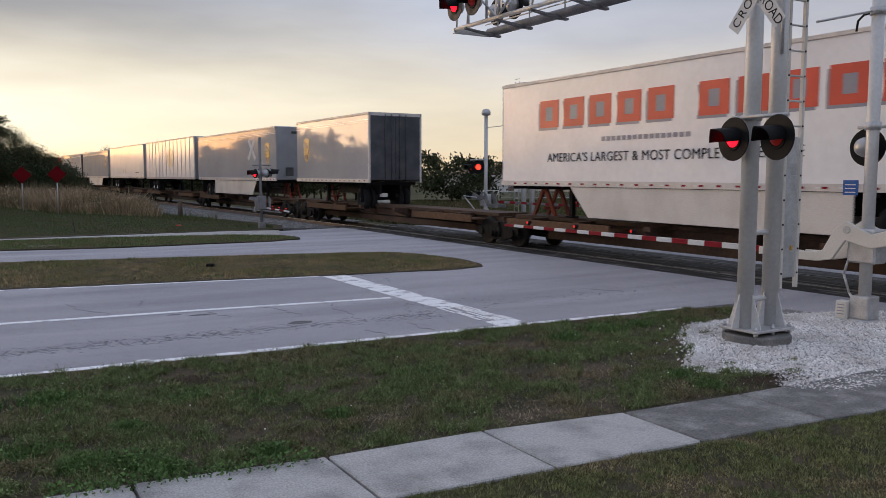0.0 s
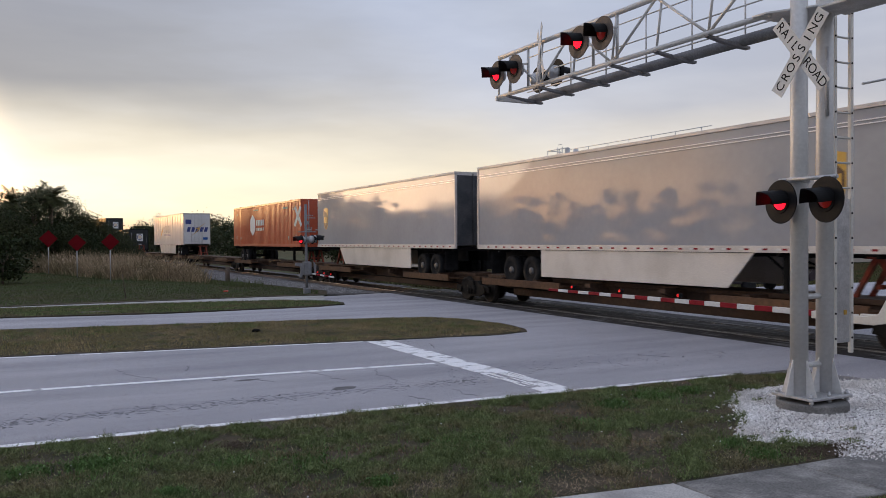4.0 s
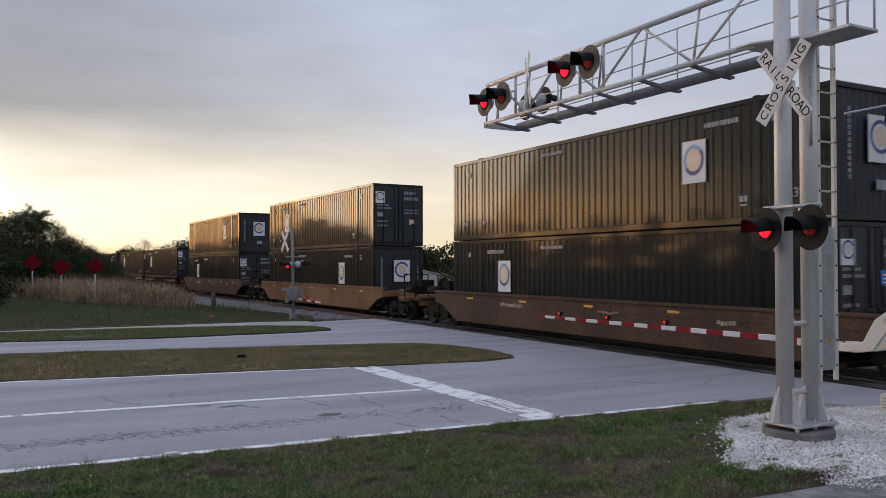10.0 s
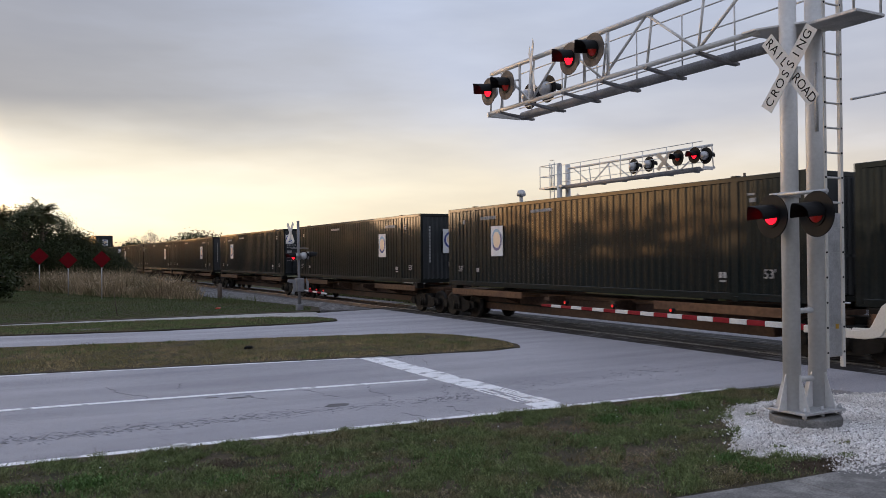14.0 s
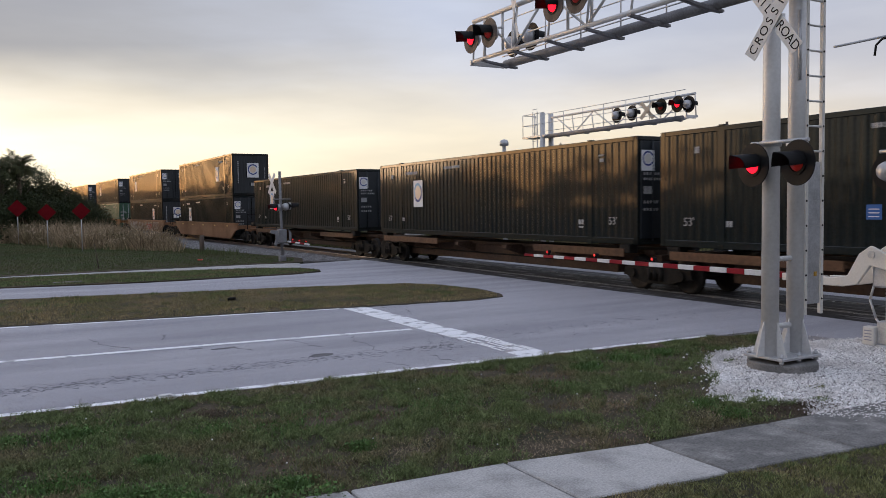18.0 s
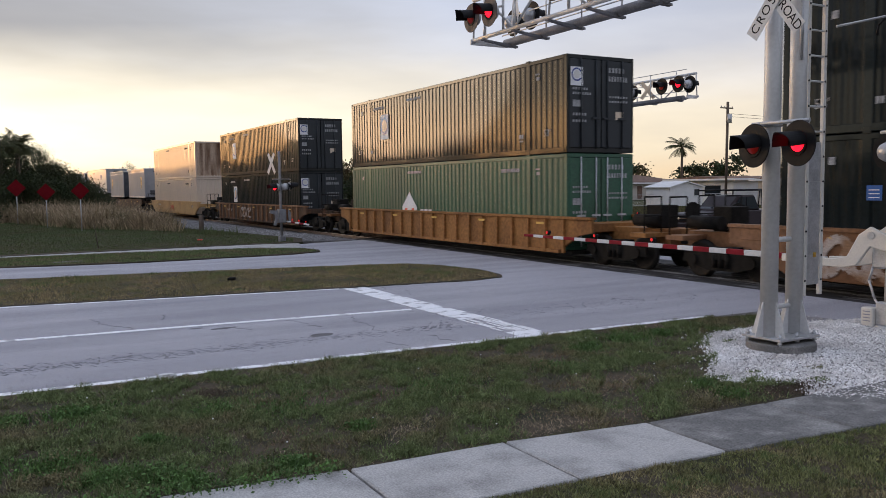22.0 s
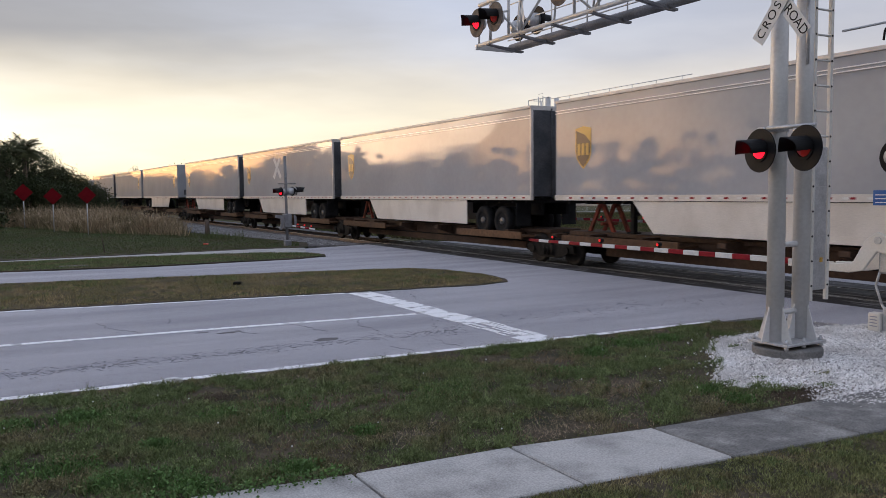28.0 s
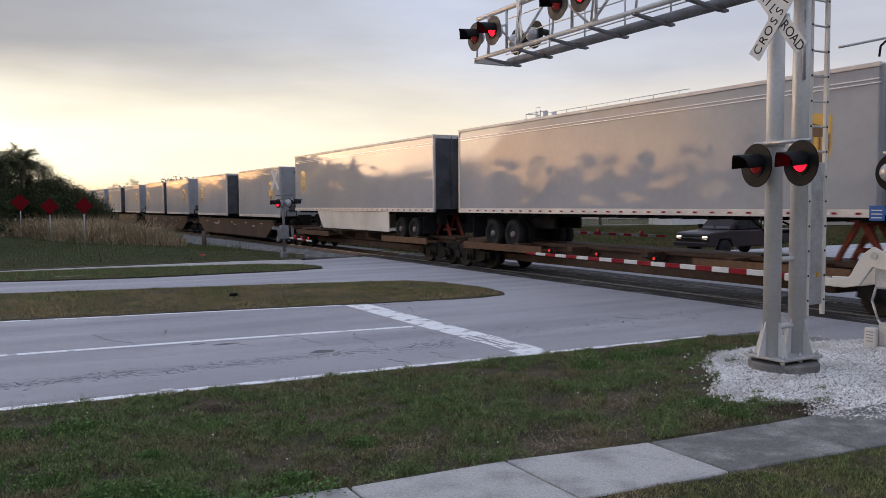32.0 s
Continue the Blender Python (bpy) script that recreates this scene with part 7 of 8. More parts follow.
def near_cantilever():
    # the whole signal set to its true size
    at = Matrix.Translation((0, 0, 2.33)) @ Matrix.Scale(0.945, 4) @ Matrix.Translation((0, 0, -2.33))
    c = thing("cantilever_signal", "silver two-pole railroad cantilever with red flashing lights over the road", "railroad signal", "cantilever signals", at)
    LX, RX, PY = 9.89, 10.44, 7.95
    bm = bmesh.new()
    lathe(bm, [(0.49, -0.15), (0.49, -0.02), (0.475, 0.0), (0.1, 0.005)], 40, pose(10.165, 7.95, 0.0), False)
    part("concrete_footing", bm, M["concrete_dark"], c, "round weathered concrete footing")
    bm = bmesh.new()
    box(bm, 9.73, 10.60, 7.61, 8.29, 0.055, 0.097)
    part("base_plate", bm, M["galv"], c, bev=0.008)
    for x in (9.79, 10.165, 10.54):
        for y in (7.67, 8.23):
            bm = bmesh.new()
            cyl(bm, (x, y, -0.02), (x, y, 0.16), 0.016, n=8)
            cyl(bm, (x, y, 0.097), (x, y, 0.13), 0.032, n=6)
            cyl(bm, (x, y, 0.01), (x, y, 0.05), 0.034, n=6)
            part("anchor_bolt", bm, M["galv"], c)
    for x in (LX, RX):
        bm = bmesh.new()
        cyl(bm, (x, PY, 0.09), (x, PY, 7.6), 0.124, 0.118, n=28)
        p = part("mast_pole", bm, M["alu"], c, "silver painted round pole")
        for a in (0, 90, 180, 270):
            bm = bmesh.new()
            prism(bm, [(0.10, 0.097), (0.285, 0.097), (0.285, 0.12), (0.135, 0.60), (0.10, 0.60)], "y", -0.009, 0.009)
            part("gusset", bm, M["alu"], p, at=pose(x, PY, 0, 0, 0, a))
    for z in (0.51, 1.50):
        pipe("tie_bar", c, (LX, PY, z), (RX, PY, z), 0.04)
    pipe("tie_bar", c, (LX, PY - 0.02, 3.02), (RX, PY - 0.02, 3.02), 0.035)
    # clamps
    for x in (LX, RX):
        bm = bmesh.new()
        cyl(bm, (x, PY, 3.13), (x, PY, 3.21), 0.145, n=20)
        part("clamp", bm, M["galv"], c)
    pipe("conduit", c, (RX - 0.1, PY - 0.12, 4.1), (RX - 0.1, PY - 0.12, 5.1), 0.025, "galv", 8)
    # lights on their crossarm
    pipe("lamp_arm", c, (9.68, 7.18, 3.17), (9.68, 8.12, 3.17), 0.028, "galv", 10)
    pipe("lamp_arm_bracket", c, (9.68, 7.75, 3.17), (LX, PY, 3.17), 0.03, "galv", 8)
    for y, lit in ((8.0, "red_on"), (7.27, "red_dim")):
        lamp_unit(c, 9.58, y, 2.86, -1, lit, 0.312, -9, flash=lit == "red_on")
        pipe("lamp_hanger", c, (9.66, y, 2.98), (9.66, y, 3.19), 0.022, "galv", 8)
    crossbuck(c, 9.55, 7.66, 4.89, Matrix(), True, 0.94)
    bm = bmesh.new()
    box(bm, 9.57, 9.75, 7.62, 7.72, 4.86, 4.94)
    part("crossbuck_bracket", bm, M["galv"], c)
    # saddle where the arm meets the poles, and the walkway behind
    bm = bmesh.new()
    prism(bm, [(9.62, 8.55), (9.62, 8.3), (9.95, 7.72), (10.62, 7.72), (10.62, 8.55)], "z", 5.60, 5.63)
    part("saddle_plate", bm, M["alu"], c, bev=0.004)
    bm = bmesh.new()
    box(bm, 10.0, 10.62, 6.95, 7.75, 5.57, 5.62)
    part("walkway", bm, M["galv"], c, bev=0.01)
    for x, y in ((10.02, 7.0), (10.6, 7.0), (10.6, 7.6)):
        pipe("walkway_post", c, (x, y, 5.6), (x, y, 6.7), 0.018, n=6)
    for z in (6.15, 6.7):
        pipe("walkway_rail", c, (10.02, 7.0, z), (10.6, 7.0, z), 0.015, n=6)
        pipe("walkway_rail", c, (10.6, 7.0, z), (10.6, 8.4, z), 0.015, n=6)
    truss_arm(c, 9.7, 10.42, 8.3, 15.9, 5.6, 6.48, 10.52)
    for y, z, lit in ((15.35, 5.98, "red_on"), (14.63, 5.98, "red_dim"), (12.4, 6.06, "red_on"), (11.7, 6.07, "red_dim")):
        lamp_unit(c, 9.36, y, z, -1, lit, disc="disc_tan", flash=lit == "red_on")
        bm = bmesh.new()
        cyl(bm, (9.44, y, z + 0.1), (9.7, y, z + 0.15), 0.022, n=6)
        cyl(bm, (9.70, y, 5.6), (9.70, y, 6.48), 0.03, n=8)
        part("lamp_bracket", bm, M["alu"], c)
    for y, z in ((16.0, 6.15), (15.3, 6.18)):
        lamp_unit(c, 10.66, y - 0.35, z - 0.1, 1, "red_dim")
    crossbuck(c, 9.42, 13.78, 6.14, pose(0, 0, 0, 0, 0, -26), False, 0.95)
    # ladder with its locked guard
    for x in (10.69, 11.06):
        bm = bmesh.new()
        box(bm, x - 0.03, x + 0.03, 7.95, 8.01, 0.62, 7.6)
        part("ladder_rail", bm, M["off_white"], c, "cream-coloured ladder rail", bev=0.006)
        for k in range(18):
            bm = bmesh.new()
            cyl(bm, (x - 0.012, 7.94, 0.85 + 0.373 * k), (x - 0.012, 7.949, 0.85 + 0.373 * k), 0.016, n=8)
            part("ladder_bolt", bm, M["black"], c)
    for k in range(18):
        z = 0.85 + 0.373 * k
        pipe("ladder_rung", c, (10.715, 7.98, z), (11.035, 7.98, z), 0.016, n=8)
    bm = bmesh.new()
    box(bm, 10.735, 11.025, 7.965, 7.985, 0.78, 2.93)
    part("ladder_guard", bm, M["galv"], c, "grey steel ladder guard plate", bev=0.01)
    bm = bmesh.new()
    box(bm, 10.88, 10.93, 7.948, 7.965, 1.20, 1.27)
    part("padlock", bm, M["gold"], c)
    for z in (1.75, 3.2, 4.55):
        bm = bmesh.new()
        box(bm, 10.46, 10.665, 7.95, 8.0, z - 0.03, z + 0.03)
        part("ladder_bracket", bm, M["alu"], c)
    return c


def striped_arm(parent, x, y0, y1, z, h0=0.115, h1=0.085, lamps=(), t=0.035, pale="white_sheet"):
    """A gate arm along y from its root y0 to its tip y1, in separate red and white sleeves."""
    n = int(abs(y1 - y0) / 0.406)
    s = 1 if y1 > y0 else -1
    for i in range(n):
        a, b = y0 + s * abs(y1 - y0) * i / n, y0 + s * abs(y1 - y0) * (i + 1) / n
        h = h0 + (h1 - h0) * i / n
        bm = bmesh.new()
        lo, hi = sorted((a, b))
        box(bm, x - t, x + t, lo, hi - 0.003, z - h / 2, z + h / 2)
        part("stripe_sleeve", bm, M["red_sheet"] if (n - i) % 2 else M[pale], parent, "", bev=0.006)
    for y in lamps:
        u = new("arm_lamp")
        u.parent = parent
        bm = bmesh.new()
        cyl(bm, (x, y, z + 0.05), (x, y, z + 0.10), 0.035, n=8)
        cyl(bm, (x - 0.05, y, z + 0.12), (x + 0.05, y, z + 0.12), 0.045, n=14)
        part("lamp_body", bm, M["black"], u)
        for d in (-1, 1):
            bm = bmesh.new()
            cyl(bm, (x + 0.05 * d, y, z + 0.12), (x + 0.062 * d, y, z + 0.12), 0.036, 0.03, n=14)
            part("lamp_lens", bm, M["red_mid"], u)


def gate_machine(parent, x, y, s, fork="off_white"):
    """The drive at the foot of the arm; the arm leaves towards s along y."""
    for o in (-0.22, 0.22):
        bm = bmesh.new()
        prism(bm, [(y - s * 0.75, 1.32), (y - s * 0.7, 1.58), (y - s * 0.2, 1.42), (y + s * 0.22, 1.62), (y + s * 0.42, 1.48), (y + s * 0.62, 1.12), (y + s * 0.85, 1.07), (y + s * 1.25, 1.06), (y + s * 1.25, 0.93), (y + s * 0.7, 0.93), (y + s * 0.45, 0.98), (y + s * 0.22, 1.3), (y - s * 0.2, 1.2)], "x", x + o - 0.03, x + o + 0.03)
        part("arm_fork", bm, M[fork], parent, "cast metal arm fork", bev=0.012)
    bm = bmesh.new()
    box(bm, x - 0.17, x + 0.17, y - 0.24, y + 0.24, 0.95, 1.5)
    part("drive_box", bm, M["galv"], parent, "grey gate drive housing", bev=0.03)
    for o in (-0.255, 0.255):
        bm = bmesh.new()
        cyl(bm, (x + o - 0.01, y + s * 0.2, 1.48), (x + o + 0.01, y + s * 0.2, 1.48), 0.06, n=14)
        part("pivot", bm, M["galv"], parent)
    bm = bmesh.new()
    for o in (-0.3, 0.3):
        box(bm, x + o - 0.05, x + o + 0.05, *sorted((y - s * 0.75, y - s * 1.15)), 1.28, 1.6)
    part("counterweight", bm, M["iron"], parent, "dark counterweight", bev=0.02)
    bm = bmesh.new()
    pts = [(x - 0.1, y + s * 0.24, 1.0), (x - 0.12, y + s * 0.3, 0.75), (x - 0.08, y + s * 0.22, 0.45), (x - 0.02, y + s * 0.15, 0.3)]
    for a, b in zip(pts, pts[1:]):
        cyl(bm, a, b, 0.02, n=8)
    part("cable", bm, M["galv"], parent)


def near_gate():
    g = thing("crossing_gate", "lowered red and white crossing gate on a silver mast", "crossing gate", "crossing gates")
    X, Y = 12.42, 7.68
    bm = bmesh.new()
    cyl(bm, (X, Y, 0.0), (X, Y, 5.6), 0.095, n=24)
    part("mast", bm, M["alu"], g)
    bm = bmesh.new()
    cyl(bm, (X, Y, 0.0), (X, Y, 0.05), 0.24, n=20)
    box(bm, X - 0.16, X + 0.16, Y - 0.16, Y + 0.16, 0.04, 0.42)
    part("base_casting", bm, M["galv"], g, bev=0.02)
    bm = bmesh.new()
    box(bm, 12.2, 12.36, 7.84, 8.04, 0.02, 0.32)
    jb = part("junction_box", bm, M["off_white"], g, "small off-white junction box", bev=0.015)
    bm = bmesh.new()
    for k in range(4):
        box(bm, 12.192, 12.199, 7.88, 8.0, 0.10 + 0.05 * k, 0.115 + 0.05 * k)
    part("label_print", bm, M["logo_grey"], jb)["kind"] = "stuff"
    gate_machine(g, X, Y, 1)
    a = new("gate_arm")
    a.parent = g
    bm = bmesh.new()
    box(bm, 12.40, 12.50, 8.85, 9.72, 0.93, 1.06)
    part("arm_root", bm, M["off_white"], a, "plain off-white arm root", bev=0.01)
    striped_arm(a, 12.45, 9.72, 17.8, 1.02, 0.105, 0.062, (16.75, 14.9, 13.0))
    for y in (8.0, 7.24):
        lamp_unit(g, 12.62, y - 0.12, 2.80, 1, "red_dim")
    pipe("lamp_arm", g, (12.62, 7.05, 3.12), (12.62, 8.05, 3.12), 0.028, "galv", 10)
    bm = bmesh.new()
    cyl(bm, (X, Y, 3.06), (X, Y, 3.18), 0.12, n=20)
    cyl(bm, (X, Y, 4.84), (X, Y, 4.96), 0.12, n=20)
    part("clamp", bm, M["galv"], g)
    bm = bmesh.new()
    box(bm, 12.28, 12.288, 7.79, 8.05, 2.03, 2.27)
    s = part("blue_notice", bm, M["blue_sign"], g, "small blue notice plate")
    bm = bmesh.new()
    for k in range(3):
        box(bm, 12.274, 12.2795, 7.83, 8.01, 2.07 + 0.06 * k, 2.084 + 0.06 * k)
    part("notice_text", bm, M["white_ink"], s)
    pipe("stay_rod", g, (11.05, 7.78, 4.62), (12.35, 7.72, 4.90), 0.018, "galv", 8)
    bm = bmesh.new()
    pts = [(12.36, 7.74, 4.88), (12.33, 7.86, 4.86), (12.32, 7.95, 4.78), (12.32, 7.97, 4.62)]
    for p, q in zip(pts, pts[1:]):
        cyl(bm, p, q, 0.018, n=8)
    part("cable_drop", bm, M["black"], g)


def far_gate():
    g = thing("crossing_gate", "lowered crossing gate beyond the tracks with a bell on top", "crossing gate", "crossing gates")
    X, Y = 20.35, 30.67
    pipe("mast", g, (X, Y, 0), (X, Y, 5.0), 0.085, n=16)
    bm = bmesh.new()
    lathe(bm, [(0.06, 0), (0.2, 0.04), (0.21, 0.16), (0.15, 0.28), (0.02, 0.32)], 16, pose(X, Y, 5.0))
    part("bell", bm, M["silver_back"], g, "round signal bell")
    pipe("side_rod", g, (X, Y, 4.48), (X, Y - 1.65, 4.5), 0.018)
    lamp_unit(g, X - 0.28, 30.85, 2.72, -1, "red_hot", rot=50)
    lamp_unit(g, X - 0.18, 31.55, 2.7, -1, "red_dim")
    pipe("lamp_arm", g, (X - 0.1, 30.5, 3.05), (X - 0.1, 31.8, 3.05), 0.028, "galv", 8)
    gate_machine(g, X, Y, -1, "concrete_dark")
    a = new("gate_arm")
    a.parent = g
    striped_arm(a, X, 29.6, 20.8, 1.18, 0.11, 0.08, (22.0, 24.3, 26.6), 0.03, "concrete_dark")
    bm = bmesh.new()
    for o in (-0.35, 0.35):
        cyl(bm, (X + o, Y + 0.2, 0.7), (X + o, Y + 1.3, 1.4), 0.03, n=6)
        cyl(bm, (X + o, Y + 0.2, 1.35), (X + o, Y + 1.3, 1.4), 0.03, n=6)
    part("counterweight_frame", bm, M["galv"], g)


def far_cantilever():
    c = thing("cantilever_signal", "silver two-pole cantilever signal standing beyond the tracks", "railroad signal", "cantilever signals")
    for x, y in ((22.5, 30.7), (23.1, 30.85)):
        pipe("mast_pole", c, (x, y, 0), (x, y, 6.6), 0.12, n=18)
    truss_arm(c, 23.05, 22.6, 30.4, 21.8, 5.55, 6.4, 22.45)
    bm = bmesh.new()
    box(bm, 22.4, 23.2, 30.4, 32.2, 5.50, 5.58)
    part("walkway", bm, M["galv"], c)
    for x, y in ((22.42, 32.15), (23.18, 32.15), (22.42, 31.2)):
        pipe("walkway_post", c, (x, y, 5.55), (x, y, 6.6), 0.02, n=6)
    for z in (6.1, 6.6):
        pipe("walkway_rail", c, (22.42, 30.5, z), (22.42, 32.15, z), 0.018, n=6)
        pipe("walkway_rail", c, (22.42, 32.15, z), (23.18, 32.15, z), 0.018, n=6)
    for y in (31.1, 31.45):
        pipe("ladder_rail", c, (22.5, y, 0.6), (22.5, y, 6.7), 0.025, "off_white", 6)
    for k in range(17):
        pipe("ladder_rung", c, (22.5, 31.1, 0.9 + 0.37 * k), (22.5, 31.45, 0.9 + 0.37 * k), 0.014, "off_white", 6)
    for y, z, f, lit in ((25.6, 5.95, 1, "red_dim"), (24.7, 5.95, 1, "red_dim"), (22.95, 6.0, -1, "red_dim"), (22.1, 6.0, -1, "red_on"), (21.7, 5.95, 1, "red_dim")):
        lamp_unit(c, 22.35 if f < 0 else 22.5, y, z, f, lit)
    crossbuck(c, 22.4, 23.75, 5.95, pose(0, 0, 0, 0, 0, 30), False, 0.6, "logo_tan")
    crossbuck(c, 23.3, 30.75, 4.8, pose(0, 0, 0, 0, 0, 76), False, 0.75, "logo_tan")
    lamp_unit(c, 23.3, 30.6, 2.75, 1, "red_dim")


def left_mast():
    g = thing("crossing_gate", "small crossing gate mast with crossbuck across the road", "crossing gate", "crossing gates")
    X, Y = 11.08, 34.2
    pipe("mast", g, (X, Y, 0), (X - 0.04, Y, 3.95), 0.06, "mast_grey", 14)
    bm = bmesh.new()
    box(bm, X - 0.14, X + 0.14, Y - 0.14, Y + 0.14, 0, 0.3)
    part("base_casting", bm, M["mast_grey"], g, bev=0.03)
    crossbuck(g, X - 0.42, Y - 0.1, 3.42, pose(0, 0, 0, 0, 0, 8), False, 0.78)
    pipe("lamp_arm", g, (X - 0.4, Y - 0.1, 2.75), (X + 0.42, Y - 0.02, 2.75), 0.025, "mast_grey", 8)
    lamp_unit(g, X - 0.28, Y - 0.12, 2.4, -1, "red_on", 0.2, 15)
    lamp_unit(g, X - 0.02, Y + 0.2, 2.4, -1, "red_dim", 0.2, 0)
    lamp_unit(g, X + 0.22, Y - 0.1, 2.42, 1, "red_dim", 0.2, 20)
    lamp_unit(g, X + 0.42, Y - 0.05, 2.44, 1, "red_dim", 0.2, -10)
    bm = bmesh.new()
    box(bm, X - 0.17, X + 0.17, Y - 0.2, Y + 0.2, 0.85, 1.45)
    part("drive_box", bm, M["mast_grey"], g, "grey gate drive housing", bev=0.04)
    bm = bmesh.new()
    prism(bm, [(X - 0.62, 1.30), (X - 0.58, 1.42), (X - 0.25, 1.40), (X - 0.22, 1.0), (X - 0.34, 0.74), (X - 0.44, 0.78), (X - 0.36, 1.05), (X - 0.38, 1.24)], "y", Y - 0.3, Y - 0.22)
    part("arm_fork", bm, M["mast_grey"], g, bev=0.01)
    bm = bmesh.new()
    prism(bm, [(X + 0.22, 1.45), (X + 0.34, 1.3), (X + 0.32, 0.9), (X + 0.24, 0.92)], "y", Y - 0.3, Y - 0.24)
    part("arm_fork", bm, M["mast_grey"], g, bev=0.01)
    a = new("gate_arm")
    a.parent = g
    d = Vector((0.13, -0.99, -0.04))
    p0 = Vector((X + 0.15, Y - 0.3, 0.92))
    for i in range(5):
        bm = bmesh.new()
        cyl(bm, p0 + d * (0.4 * i), p0 + d * (0.4 * i + 0.395), 0.038, n=8)
        part("stripe_sleeve", bm, M["red_sheet"] if i % 2 else M["white_sheet"], a)
    for i in range(3):
        bm = bmesh.new()
        q = p0 + d * (0.5 + 0.62 * i) + Vector((0, 0, 0.11))
        cyl(bm, q, q + Vector((-0.02, -0.06, 0)), 0.032, n=12)
        part("lamp_lens", bm, M["red_mid"], a)


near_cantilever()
near_gate()
far_gate()
far_cantilever()
left_mast()

# ---- street furniture, trees and houses ----
def diamond_signs():
    rows = ((1.76, 65.2, 2.62, 0.62), (3.18, 56.87, 2.32, 0.54), (4.61, 50.8, 2.36, 0.495))
    for x, y, z, r in rows:
        s = thing("end_marker_sign", "red diamond end-of-road marker on a thin steel post", "road sign", "red marker signs")
        pipe("post", s, (x, y + 0.03, 0), (x, y + 0.03, z + 0.1), 0.03, "galv", 8)
        bm = bmesh.new()
        a = math.atan2(x, y)
        prism(bm, [(-r, 0), (0, -r), (r, 0), (0, r)], "y", -0.006, 0.006)
        part("diamond_plate", bm, M["sign_red"], s, "faded red diamond plate", at=Matrix.Translation((x, y, z)))


def post_stump():
    s = thing("timber_post", "short weathered timber post beside the ballast", "post")
    bm = bmesh.new()
    cyl(bm, (10.11, 45.2, -0.1), (10.11, 45.2, 0.95), 0.13, 0.12, n=12)
    part("post", bm, M["wood_pole"], s)
    m = thing("marker_stake", "thin leaning orange-tipped marker stake in the lawn", "stake")
    bm = bmesh.new()
    cyl(bm, (3.72, 34.6, 0), (3.58, 34.6, 1.05), 0.02, 0.012, n=6)
    part("stake", bm, M["wood_pole"], m)
    l = thing("litter_bag", "crumpled orange plastic scrap on the grass", "litter")
    bm = bmesh.new()
    prism(bm, [(8.1, 37.2), (8.3, 37.15), (8.38, 37.25), (8.25, 37.32)], "z", 0.05, 0.12)
    part("scrap", bm, M["logo_red"], l, bev=0.02)
    d = thing("litter_paper", "crumpled white paper scrap beside the road edge", "litter")
    bm = bmesh.new()
    prism(bm, [(1.55, 10.22), (1.72, 10.16), (1.93, 10.2), (1.9, 10.28), (1.7, 10.27)], "z", 0.02, 0.07)
    prism(bm, [(1.7, 10.18), (1.88, 10.18), (1.86, 10.26), (1.72, 10.25)], "z", 0.069, 0.09)
    part("paper", bm, M["white_ink"], d, bev=0.01)
    g = thing("drain_grate", "flat dark storm drain grate in the far verge", "drain")
    bm = bmesh.new()
    box(bm, 1.7, 2.6, 28.7, 29.1, 0.0, 0.06)
    part("frame", bm, M["concrete_dark"], g, bev=0.02)
    bm = bmesh.new()
    for k in range(12):
        box(bm, 1.74 + 0.07 * k, 1.78 + 0.07 * k, 28.62, 28.69, 0.01, 0.05)
    part("grate", bm, M["iron"], g)["kind"] = "stuff"
    k = thing("median_scrap", "small dark scrap lying on the median", "litter")
    bm = bmesh.new()
    prism(bm, [(5.2, 20.6), (5.4, 20.57), (5.46, 20.7), (5.3, 20.74)], "z", 0.014, 0.09)
    part("scrap", bm, M["iron"], k, bev=0.02)


def leaf_points(rng, n, centre, radii, clumps, spread):
    c = rng.normal(size=(clumps, 3))
    c /= np.linalg.norm(c, axis=1, keepdims=True)
    c *= rng.uniform(0.35, 1.0, (clumps, 1)) ** 0.6
    c = c * radii
    k = rng.integers(0, clumps, n)
    p = c[k] + rng.normal(size=(n, 3)) * spread * np.array([1, 1, 0.75])
    p = p + centre
    return p[p[:, 2] > 0.15]


def tree(name, x, y, h, r, n=2600, leaf="leaf", size=0.35, trunk=0.35, seed=1, label="", category="tree", group="", low=0.3, squash=1.0):
    t = thing(name, label, category, group)
    rnd = random.Random(seed)
    bm = bmesh.new()
    top = h * 0.62
    cyl(bm, (x, y, -0.1), (x + rnd.uniform(-0.2, 0.2), y, top * 0.55), trunk * 0.5, trunk * 0.36, n=9)
    for k in range(6):
        a = rnd.uniform(0, 6.28)
        z0 = h * rnd.uniform(0.22, 0.42)
        cyl(bm, (x, y, z0), (x + math.cos(a) * r * 0.7, y + math.sin(a) * r * 0.7, z0 + h * rnd.uniform(0.2, 0.42)), trunk * 0.26, trunk * 0.06, n=6)
    part("trunk", bm, M["bark"], t)
    cz = h * (low + (1 - low) / 2)
    rad = np.array([r, r, h * (1 - low) / 2 * 0.92]) * squash
    cl = max(8, int(n / 110))

    def place(rng, m):
        return leaf_points(rng, m, np.array([x, y, cz]), rad, cl, r * 0.17)
    tri_cloud("crown", n, place, size, M[leaf], "", "", seed + 50, t)
    return t


